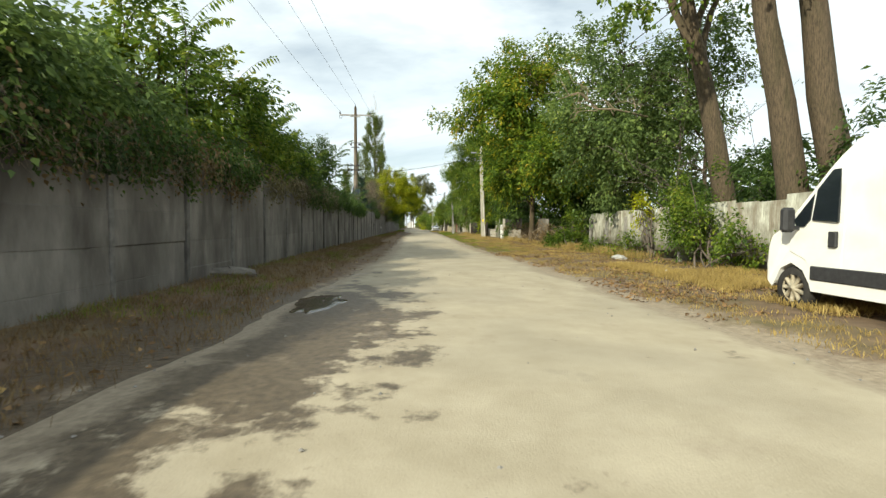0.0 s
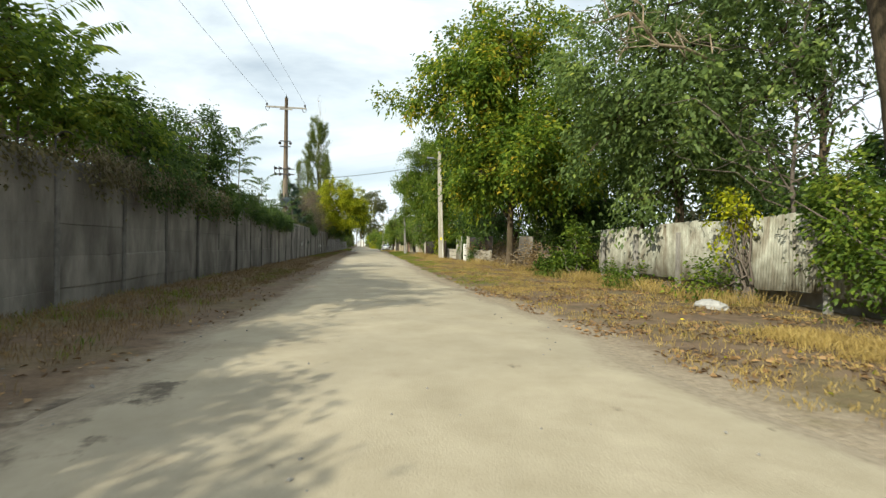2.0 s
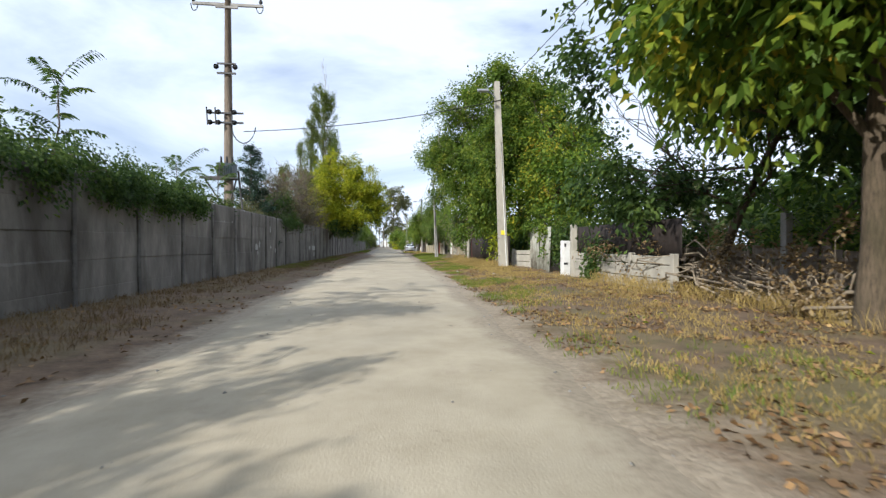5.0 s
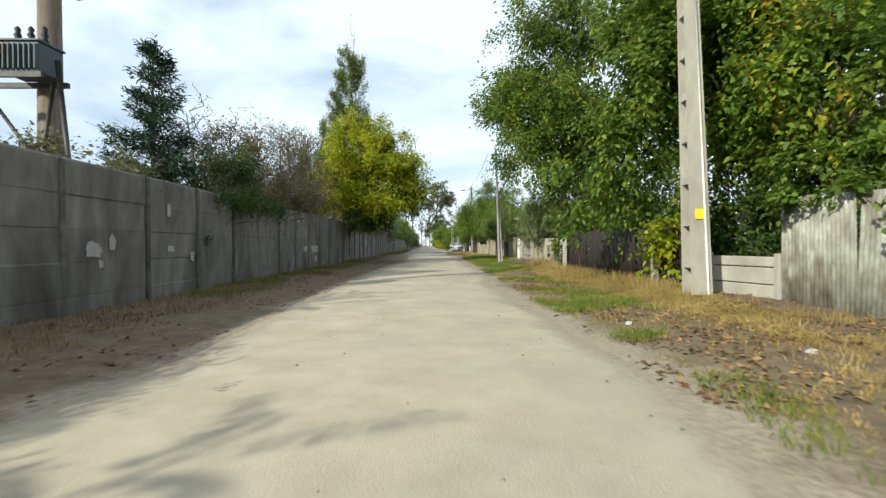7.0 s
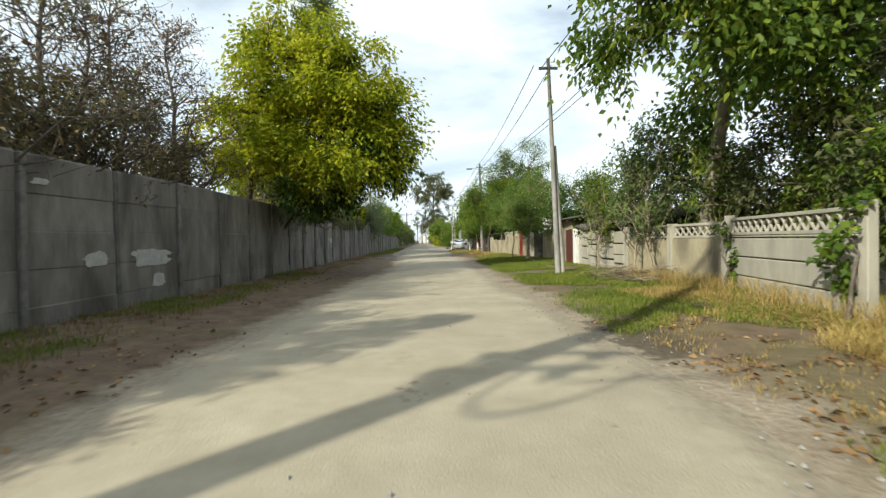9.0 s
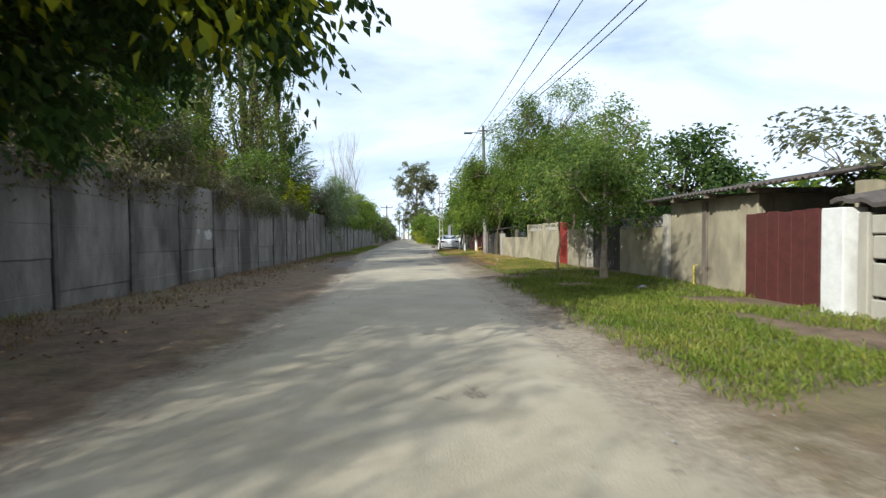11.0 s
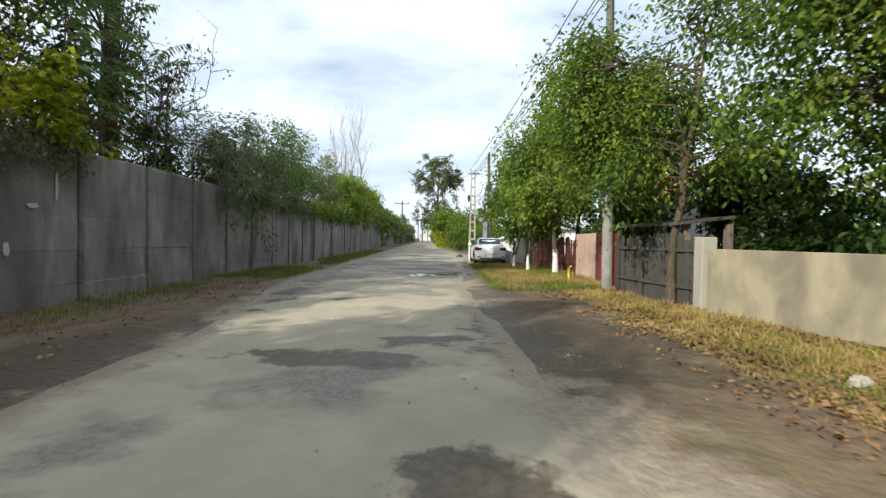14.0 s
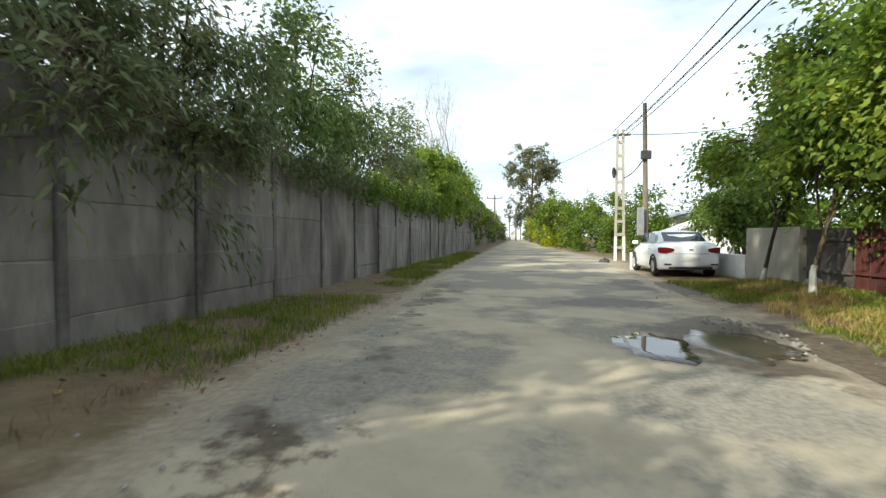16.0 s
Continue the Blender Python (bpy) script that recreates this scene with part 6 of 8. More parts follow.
# brown thicket
for i, (y, h, mt, lv) in enumerate(((54.0, 5.2, TWIG, 250), (57.5, 5.4, TWIG, 700), (59.8, 6.0, TWIG, 700), (62.0, 6.8, TWIG, 700), (63.4, 6.4, TWIG, 600), (64.8, 7.2, TWIG, 600), (66.4, 7.2, TWIG, 600))):
    bare_tree("shrub", (-1.2 - 0.25 * (i % 2), y, 0), h, 2.1, "tangled brownish shrub, half bare", 60 + i, 0.12, mt, 74, lv * 2, OLIVE if i % 2 else DRY, 0.6, 6, "shrub")
bush("bush", [(-1.4, 57.5, 3.6, 0.8, 2.2, 1.1), (-1.4, 62.0, 3.9, 0.9, 2.4, 1.2), (-1.3, 66, 3.8, 0.8, 2.2, 1.1)], 30000, THICKET, "olive brown thicket behind the wall", seed=70, roots=(-1.3, 62, 0), leaf_l=0.08, bark=DRY_TWIG)
tree("elm_tree", (-0.75, 70.2, 0), [(-0.6, 69.8, 4.4, 1.1, 1.5, 0.9), (0.6, 70.2, 5.9, 1.2, 1.5, 0.8), (1.8, 70.4, 7.3, 1.2, 1.3, 0.7), (3.2, 70.6, 6.9, 1.1, 1.2, 0.6), (4.4, 70.7, 6.0, 1.0, 1.1, 0.5), (2.4, 70.3, 5.7, 1.3, 1.4, 0.7),
                                   (1.0, 70.0, 4.4, 1.2, 1.5, 0.7), (3.6, 70.9, 4.9, 1.2, 1.2, 0.5), (2.2, 70.5, 4.2, 1.2, 1.4, 0.6), (0.2, 70.4, 7.0, 0.9, 1.1, 0.7), (4.9, 71.0, 5.0, 0.8, 0.8, 0.3), (1.6, 70.6, 8.7, 1.0, 0.9, 0.5), (3.7, 70.9, 5.8, 0.9, 0.9, 0.5), (-0.9, 69.8, 6.0, 0.9, 1.1, 0.7), (0.9, 70.4, 8.0, 0.8, 0.9, 0.5), (-0.1, 70.2, 8.3, 0.8, 1.0, 0.6), (2.8, 70.6, 8.4, 1.0, 1.1, 0.5), (3.9, 70.8, 7.3, 0.9, 1.0, 0.45), (0.5, 70.3, 9.2, 0.7, 0.8, 0.4)], 60000, YELLOWING, "tree with yellow green leaves spreading over the wall",
     seed=71, trunk_r=0.16, leaf_l=0.15, leaf_w=0.075, clump=0.5, limbs=12)
tree("elm_tree", (-0.9, 72.5, 0), [(2.6, 72.2, 4.3, 1.9, 1.6, 0.7), (4.4, 71.8, 4.4, 1.1, 1.0, 0.45), (1.2, 71.5, 3.4, 1.5, 2.0, 0.8)], 21000, DEEP, "green lower tree beneath a yellowing crown", seed=72, trunk_r=0.1, leaf_l=0.14, leaf_w=0.07)
for i, (y, h) in enumerate(((73.5, 5.0), (76.0, 4.4), (79.5, 4.2), (83.0, 4.2))):
    bare_tree("shrub", (-1.3, y, 0), h, 1.9, "tangled dry brown shrub", 80 + i, 0.06, DRY_TWIG if i % 2 else TWIG, 34, 2600, DRY if i % 2 else OLIVE, 0.55, 6, "shrub")
creeper(72, 84, 0.5, 0.25, 4500, THICKET, "dry brown creeper along the wall's top", 85, hang=0.3, bark=DRY_TWIG)
creeper(84, 93, 0.4, 0.2, 4500, OLIVE, "dull creeper along the wall's top", 86, hang=0.25)
tree("tree", (-2.2, 81.0, 0), [(-1.9, 80.6, 4.6, 1.2, 1.8, 1.4), (-1.8, 82.8, 4.2, 1.0, 1.3, 1.1), (-2.0, 78.2, 4.4, 1.1, 1.5, 1.2)], 10000, GREEN, "leafy tree among poplars behind the wall", seed=88, leaf_l=0.13, leaf_w=0.07)
for i, (x, y, h) in enumerate(((-1.0, 93.8, 5.6), (-1.2, 95.2, 6.0), (-1.1, 96.6, 5.4))):
    frond_tree("tree_of_heaven", (x, y, 0), h, "slender tree of heaven with drooping leaves", 340 + i, 22, 0.95, DUSTY)
tree("tree", (-1.5, 90.5, 0), [(-1.3, 90.3, 4.3, 0.9, 1.5, 1.0), (-1.3, 88.0, 4.0, 0.8, 1.2, 0.9)], 7000, GREEN, "bushy green tree behind the wall", seed=89)
bush("bush", [(-1.2, 86, 3.2, 0.7, 2.4, 0.8), (-1.1, 90, 3.1, 0.7, 2.0, 0.7)], 10000, OLIVE, "olive bush behind the wall", seed=87, roots=(-1.2, 88, 0))


def poplar(x, y, h, r, n, seed, trunk_r=0.28, low=2.0, leaf=None):
    """Tall narrow poplar with steep branches."""
    rng = np.random.default_rng(seed)
    th = thing("poplar", (x, y, 0), "tall slender poplar with loose yellowing leaves", "tree", "poplars")
    s = Soup()
    top = np.array([x + rng.normal() * 0.3, y + rng.normal() * 0.3, h])
    trunk = bend(rng, (x, y, -0.1), top, 0.006, 9)
    part("trunk", Soup().tube(trunk, trunk_r * (1 - 0.92 * np.linspace(0, 1, 9)), 9).mesh("trunk", BARK), None, th)
    Ps, Ds = [], []
    nb = 70
    for i in range(nb):
        f = rng.uniform(low / h, 0.97)
        a = trunk[0] + (top - trunk[0]) * f
        ang = rng.uniform(0, 2 * np.pi)
        ln = (0.8 + 0.14 * h * (1 - f) ** 0.6) * rng.uniform(0.7, 1.3)
        out = r * (1.05 - 0.75 * f ** 2) * rng.uniform(0.5, 1.15)
        e = a + np.array([np.cos(ang) * out, np.sin(ang) * out, ln])
        q = bend(rng, a, e, 0.03, 6)
        q[:, :2] = a[:2] + (e - a)[:2] * (np.linspace(0, 1, 6) ** 0.6)[:, None]
        s.tube(q, np.linspace(0.045 * (1 - f) + 0.012, 0.006, 6), 4)
        m = int(0.72 * n / nb)
        t = rng.random(m) ** 0.6 * 5
        j = np.minimum(4, t.astype(int))
        P = q[j] + (q[j + 1] - q[j]) * (t - j)[:, None] + rng.normal(size=(m, 3)) * np.array([0.2, 0.2, 0.24])
        Ps.append(P)
        Ds.append(rng.normal(size=(m, 3)) - np.array([0, 0, 0.4]))
    tagged(part("branching", s.mesh("branching", BARK), None, th), kind="stuff")
    part("crown", quads_mesh("crown", leaf_quads(rng, np.concatenate(Ps), np.concatenate(Ds), 0.14, 0.11), leaf or POPLAR), None, th)


for i, (x, y, h, r, n) in enumerate(((-2.2, 92.6, 17, 1.4, 8000), (-3.4, 93.6, 23, 3.3, 38000), (-5.3, 92.5, 19, 1.3, 10500), (-7.2, 95.0, 15.5, 1.1, 9000), (-9.2, 94.0, 12, 1.6, 11000), (-2.4, 97.0, 18, 1.1, 6000), (-3.2, 77.8, 8.4, 1.5, 10000), (-3.4, 80.0, 9.0, 1.6, 11000), (-3.2, 82.4, 8.6, 1.4, 9000))):
    poplar(x, y, h, r, n, 100 + i)
bush("bush", [(-1.6, 92.5, 3.4, 0.9, 1.8, 1.0), (-1.8, 95, 3.3, 0.9, 1.5, 1.0), (-3.6, 91.0, 4.0, 1.4, 1.6, 1.4), (-6.5, 91.5, 4.2, 2.0, 1.6, 1.6)], 17000, DRY, "reddish brown dry undergrowth under poplars", seed=110, roots=(-1.7, 93.5, 0), bark=DRY_TWIG)
bare_tree("bare_poplar", (-2.9, 94.0, 0), 25.5, 1.5, "bare upper shoots of a dying poplar", 145, 0.16, DRY_TWIG, 46, 300, DRY, 3.2, 3)
# last stretch
tree("tree", (-1.6, 94.6, 0), [(-1.3, 94.6, 4.0, 0.7, 1.0, 1.0)], 2500, DEEP, "dark leafy tree beside poplars", seed=109)
tree("tree", (-1.5, 98.2, 0), [(-1.1, 97.6, 3.4, 0.7, 1.4, 0.7)], 2600, DEEP, "dark leafy tree behind the wall", seed=111)
bare_tree("bare_tree", (-1.2, 98.2, 0), 6.4, 2.2, "dark bare tree with a few leaves", 112, 0.1, TWIG, 26, 420, DEEP, 0.8, 5)
bare_tree("bare_tree", (-1.0, 96.6, 0), 5.4, 1.6, "dark half bare tree behind the wall", 113, 0.08, TWIG, 28, 600, DRY, 0.8, 6)
tree("tree", (-1.4, 101.5, 0), [(-0.4, 100.8, 3.9, 1.0, 1.7, 1.2), (0.22, 100.45, 2.3, 0.22, 0.28, 0.85), (-0.4, 99.0, 3.8, 0.9, 1.2, 0.9), (0.2, 99.2, 2.75, 0.32, 1.1, 0.5), (0.1, 101.6, 2.9, 0.35, 0.7, 0.45)], 14500, WILLOW, "grey green willow like tree drooping over the wall", seed=114, leaf_l=0.15, leaf_w=0.034)
tree("tree", (-1.5, 104.6, 0), [(-0.5, 104.2, 4.6, 1.1, 1.8, 1.3), (-0.5, 106.5, 4.4, 0.9, 1.3, 1.2), (-0.2, 104.5, 3.8, 0.6, 1.4, 0.6)], 10000, DUSTY, "leafy tree leaning over the wall", seed=115, leaf_l=0.12, leaf_w=0.055)
creeper(99.5, 107, 0.5, 0.35, 5000, WILLOW, "grey green shoots hanging down the wall", 116, hang=0.25)
hanging_twigs(98, 103, 120, 117, "dry twigs hanging over the wall", 3.0, 1.1)
tree("tree", (-1.6, 110.5, 0), [(-0.9, 109.8, 4.3, 1.0, 1.7, 1.4), (-0.8, 113, 4.2, 1.0, 1.7, 1.4)], 9000, WILLOW, "grey green leafy tree behind the wall", seed=118, leaf_l=0.13)
bare_tree("bare_tree", (-1.2, 113.2, 0), 7.0, 1.6, "thin half bare tree behind the wall", 119, 0.07, TWIG, 24, 700, OLIVE, 0.9, 5)
tree("tree", (-1.7, 118.5, 0), [(-0.8, 118.5, 4.3, 1.3, 2.2, 1.4), (-0.7, 122, 4.2, 1.3, 2.3, 1.4)], 20000, CHERRY, "bushy green tree behind the wall", seed=120, leaf_l=0.15, leaf_w=0.08)
tree("tree", (-1.5, 127, 0), [(-0.6, 126, 4.2, 1.4, 3.2, 1.6), (-0.7, 131, 4.2, 1.4, 3.0, 1.5)], 18000, CHERRY, "bright green bushy tree over the wall", seed=121, leaf_l=0.18, leaf_w=0.09, clump=0.5)
creeper(107, 122, 0.5, 0.3, 7000, GREEN, "green creeper along the wall's top", 122, hang=0.4, leaf_l=0.11)
for i in range(7):
    y = 137 + i * 8
    d = -0.022 * (y - 110)
    bush("hedge", [(d - 0.9, y, 3.2, 1.3, 4.4, 1.8)], 7000, GREEN if i % 2 else OLIVE, "bushy hedge behind the far wall", seed=130 + i, roots=(d - 0.9, y, 0), leaf_l=0.24, leaf_w=0.12, clump=0.5, stems=4)
for i, (x, h) in enumerate(((-8.0, 17), (-6.8, 19), (-5.8, 18), (-4.6, 20))):
    bare_tree("bare_poplar", (x, 150 + i, 0), h, 2.0, "tall bare poplar in the distance", 140 + i, 0.12, DRY_TWIG, 40, 0, None, 2.6, 2)

# ---- vegetation along the yards ----
def tall_poplar_trunk(x, y, h, r, lean, seed, n):
    blobs = [(x + lean * 0.6, y + 1.0, h * 0.72, 2.6, 3.0, h * 0.22), (x + lean, y, h * 0.9, 2.0, 2.2, h * 0.14)]
    return tree("old_poplar", (x, y, 0), blobs, n, GREEN, "old poplar with a thick furrowed trunk", trunk_r=r, seed=seed, limbs=12, twigs=0.5, fork=0.38, rise=1.0, leaf_l=0.16, leaf_w=0.12, clump=0.5, per=45)


tall_poplar_trunk(15.6, 15.2, 17, 0.42, -3.9, 150, 9000)
tall_poplar_trunk(14.45, 11.2, 18, 0.40, -3.2, 151, 8000)
tall_poplar_trunk(15.05, 10.7, 18, 0.42, -2.9, 152, 8000)
bare_tree("bare_tree", (14.6, 17.2, 0), 9.5, 2.6, "bare branching tree above the bushes", 153, 0.055, TWIG, 22, 500, GREEN, 0.6, 5)
bush("bush", [(13.2, 13.6, 1.5, 0.6, 1.1, 1.2), (13.3, 11.2, 0.9, 0.5, 0.8, 0.7), (13.5, 15.2, 2.0, 0.5, 0.9, 1.0)], 11500, GREEN, "dense dusty green bush against the fence", seed=154, roots=(13.1, 13, 0))
bush("bush", [(15.4, 13.5, 2.6, 1.2, 2.4, 1.6), (15.6, 9, 2.5, 1.2, 2.2, 1.5), (15.2, 17, 2.6, 1.0, 2.0, 1.5)], 14000, DEEP, "green undergrowth behind the tin fence", seed=155, roots=(15.4, 13, 0), leaf_l=0.14)
tree("acacia_tree", (16.0, 17.8, 0), [(15.5, 17.6, 6.2, 1.4, 1.5, 1.9), (14.8, 18.6, 4.4, 1.1, 1.3, 1.2), (15.9, 18.0, 8.4, 1.4, 1.4, 1.2)], 9000, DUSTY, "slender dusty green acacia behind the tin fence", seed=256, trunk_r=0.12, leaf_l=0.14, leaf_w=0.07, clump=0.5, limbs=10)
tree("acacia_tree", (15.0, 21.5, 0), [(13.8, 21.0, 6.4, 2.4, 2.6, 3.0), (15.2, 22, 5.2, 1.8, 2.4, 2.4), (13.4, 21.8, 4.2, 1.5, 2.0, 1.1), (15.6, 20.4, 5.8, 1.8, 1.6, 2.4), (14.4, 22.4, 8.9, 2.2, 2.2, 1.8), (12.9, 21.4, 8.8, 1.7, 1.8, 1.6), (14.6, 20.6, 4.2, 1.4, 1.4, 1.0)], 40000, DUSTY, "dusty green acacia with fine leaves", seed=156, trunk_r=0.18, leaf_l=0.15, leaf_w=0.075, clump=0.5, limbs=12)
def dead_branch():
    """A pale dead bough with crooked twigs, held in the acacia's crown."""
    rng = np.random.default_rng(157)
    th = thing("dead_branch", (15.4, 20.6, 5.9), "pale dead branch hanging in green foliage", "branch")
    bough = np.array([(15.6, 20.6, 6.0), (13.4, 18.3, 5.7), (12.35, 17.9, 5.77), (11.65, 17.8, 5.74), (11.2, 17.7, 6.05), (10.85, 17.65, 6.3)])
    part("bough", Soup().tube(bough, np.linspace(0.05, 0.018, 6), 7).mesh("bough", DRY_TWIG), None, th)
    s = Soup()
    for i in range(16):
        a = bough[1 + i % 5]
        e = a + np.array([rng.normal(-0.4, 0.5), rng.normal(-0.1, 0.3), rng.normal(-0.5 if i % 3 == 0 else 0.6, 0.5)])
        q = bend(rng, a, e, 0.12, 6)
        s.tube(q, np.linspace(0.02, 0.006, 6), 4)
        s.tube(bend(rng, q[3], q[3] + rng.normal(size=3) * 0.35, 0.1, 4), np.linspace(0.01, 0.004, 4), 3)
    part("twigs", s.mesh("twigs", DRY_TWIG), None, th)


dead_branch()
tree("walnut_tree", (12.6, 31.6, 0), [(11.7, 31.8, 6.6, 2.4, 2.6, 2.6), (7.0, 31.6, 8.2, 1.3, 0.9, 0.5), (8.8, 31.6, 8.7, 1.3, 1.1, 0.9), (12.0, 28.6, 4.9, 2.0, 2.4, 1.5), (12.2, 31.5, 8.2, 2.6, 2.8, 2.2), (11.2, 31.0, 4.4, 1.2, 1.5, 1.0), (13.4, 27.2, 5.5, 2.0, 2.2, 1.9), (10.8, 30.0, 9.6, 2.2, 2.4, 1.8), (12.6, 30.5, 11.0, 2.4, 2.4, 1.9), (9.6, 31.2, 10.4, 1.6, 1.4, 1.2)],
     62000, WALNUT, "large walnut tree with yellowing leaves", seed=158, trunk_r=0.2, leaf_l=0.2, leaf_w=0.095, clump=0.55, limbs=18, fork=0.2)
tree("tree", (16.4, 25.6, 0), [(15.3, 25.2, 5.2, 1.4, 1.4, 1.8), (16.3, 25.8, 3.7, 1.3, 1.3, 1.2)], 15000, DEEP, "dark tree in shade behind the tin fence", seed=156, trunk_r=0.12, leaf_l=0.11, leaf_w=0.055, clump=0.4)
tree("tree", (16.2, 31.0, 0), [(15.8, 30.8, 4.4, 1.6, 1.8, 2.0), (16.5, 31.2, 7.4, 2.0, 2.0, 2.0), (15.3, 30.2, 2.7, 1.3, 1.4, 1.1), (17.2, 31.8, 3.0, 1.4, 1.4, 1.4), (16.3, 29.4, 3.4, 1.1, 1.2, 1.2)], 27000, DEEP, "dark leafy tree behind a wooden fence", seed=258, trunk_r=0.15, leaf_l=0.17, leaf_w=0.085, clump=0.5, limbs=12)
bush("yellow_shrub", [(-0.15, 93.1, 3.1, 0.35, 0.8, 0.35), (-0.5, 92.2, 3.8, 0.4, 0.6, 0.35)], 2200, YELLOWING, "yellow green shoots over the wall", seed=158, roots=(-0.6, 92.8, 0), leaf_l=0.14, leaf_w=0.09, clump=0.25)
bush("yellow_shrub", [(13.4, 17.5, 2.2, 0.3, 0.4, 0.55)], 800, YELLOWING, "yellow green vine climbing the fence", seed=159, roots=(13.62, 17.5, 0), leaf_l=0.085, leaf_w=0.055, clump=0.25)
bush("bush", [(13.2, 25.4, 0.8, 0.75, 0.6, 0.75), (12.7, 25.9, 0.5, 0.5, 0.5, 0.5)], 9000, GREEN, "fresh green bush at the fence's foot", seed=160, roots=(13.1, 24.5, 0), leaf_l=0.11, leaf_w=0.06)
bush("bush", [(12.6, 20.6, 0.35, 0.4, 0.5, 0.35), (12.9, 17.8, 0.4, 0.4, 0.5, 0.4), (13.2, 22.0, 0.3, 0.4, 0.5, 0.3)], 4500, GREEN, "low weeds along the fence", seed=161, roots=(12.8, 20, 0))
bush("brushwood", [(12.9, 28.5, 0.7, 0.9, 2.0, 0.8), (13.0, 33.0, 0.7, 0.9, 2.4, 0.8), (13.2, 38, 0.6, 0.8, 2.4, 0.8)], 9000, DRY, "brown dry brushwood under trees", seed=162, roots=(13, 33, 0), bark=DRY_TWIG, stems=40, leaf_l=0.07)
tree("tree", (14.3, 37.0, 0), [(13.4, 35.4, 5.2, 2.4, 2.6, 2.6), (13.2, 39.5, 3.0, 1.2, 1.8, 1.0), (15.4, 33.6, 5.8, 2.2, 2.2, 2.6)], 36000, DEEP, "dark green tree over the yard fence", seed=163, trunk_r=0.14, leaf_l=0.17, leaf_w=0.085, clump=0.5, limbs=12)
bush("hedge", [(14.9, 34, 1.6, 0.8, 3.5, 1.6), (14.8, 40, 1.6, 0.8, 3.5, 1.6), (15.0, 28.5, 1.7, 0.8, 3.0, 1.6)], 22000, DEEP, "deep shaded hedge behind the yard fence", seed=164, roots=(14.9, 35, 0), leaf_l=0.14)
bush("ivy_hedge", [(13.1, 44.2, 1.1, 0.4, 0.9, 1.0), (13.3, 41.5, 1.2, 0.5, 1.6, 1.0)], 13000, DEEP, "dark ivy covered hedge by a cabinet", seed=165, roots=(13.2, 43, 0), leaf_l=0.1, leaf_w=0.08)
bush("vine", [(12.78, 45.9, 2.0, 0.14, 0.25, 0.25), (12.74, 46.1, 1.5, 0.08, 0.18, 0.5), (12.9, 48.4, 2.05, 0.2, 0.4, 0.2), (12.85, 47.3, 2.1, 0.2, 0.5, 0.15)], 1500, GREEN, "green vine hanging over a tin gate", seed=265, roots=(12.98, 46.4, 1.9), leaf_l=0.1, leaf_w=0.075, clump=0.16, stems=1)
tree("tree", (13.8, 53.2, 0), [(13.6, 52.6, 5.6, 2.2, 1.8, 2.4), (11.2, 52.5, 3.6, 1.2, 0.9, 1.3), (14.4, 53.2, 8.0, 2.2, 1.8, 1.8), (12.4, 52.2, 6.4, 1.6, 1.4, 1.4), (13.2, 52.8, 10.0, 1.9, 1.8, 1.5), (11.9, 52.0, 5.2, 1.1, 1.0, 1.0), (14.2, 52.0, 3.6, 1.4, 1.2, 1.2)], 84000, GREEN, "green tree spreading above a rusty fence", seed=166,
     trunk_r=0.18, leaf_l=0.155, leaf_w=0.075, clump=0.5, limbs=14)
tree("walnut_tree", (15.6, 50.5, 0), [(14.9, 50.3, 5.6, 1.9, 2.2, 2.2), (15.9, 50.5, 4.8, 1.4, 1.8, 1.6), (14.6, 51.5, 8.2, 2.1, 2.2, 1.9), (14.9, 48.8, 3.4, 1.2, 1.6, 1.1), (13.9, 52.0, 4.2, 1.1, 1.3, 1.7)], 38000, WALNUT, "broad tree with yellow tinged leaves", seed=167, trunk_r=0.18, leaf_l=0.16, leaf_w=0.078, clump=0.5, limbs=14)
bush("bush", [(13.9, 47, 2.4, 0.6, 2.0, 0.8), (14.4, 51, 1.5, 0.8, 2.0, 1.4), (13.4, 60.5, 1.6, 0.7, 2.4, 1.5)], 15000, GREEN, "green bushes behind the tin gate", seed=168, roots=(14, 49, 0), leaf_l=0.13)
bush("bush", [(13.2, 53.4, 1.9, 0.6, 1.5, 0.9), (13.3, 56.4, 1.9, 0.6, 1.8, 0.8), (13.5, 50.9, 1.6, 0.4, 0.9, 0.9)], 9000, DEEP, "dark bushes behind the rusty fence", seed=168, roots=(13.3, 54, 0), leaf_l=0.14, leaf_w=0.075)
bush("vine", [(12.05, 51.6, 1.55, 0.25, 0.35, 0.6)], 750, YELLOWING, "bright vine shoots beside a fence", seed=169, roots=(12.0, 52.6, 0), leaf_l=0.15, leaf_w=0.08, stems=2)
tree("tree", (14.8, 60.6, 0), [(14.6, 60.3, 3.0, 1.5, 1.6, 1.5)], 9000, DEEP, "dark tree behind the rusty fence", seed=266, trunk_r=0.1, leaf_l=0.14)
tree("tree", (14.0, 61.8, 0), [(13.6, 61.6, 3.1, 1.0, 1.4, 1.1), (14.6, 62.6, 4.6, 1.2, 1.5, 1.3), (13.3, 64.7, 2.7, 0.8, 1.6, 1.1), (13.2, 66.8, 3.4, 0.9, 1.3, 1.1)], 19000, OLIVE, "olive brown tree behind a pierced fence", seed=267, trunk_r=0.1, leaf_l=0.12)
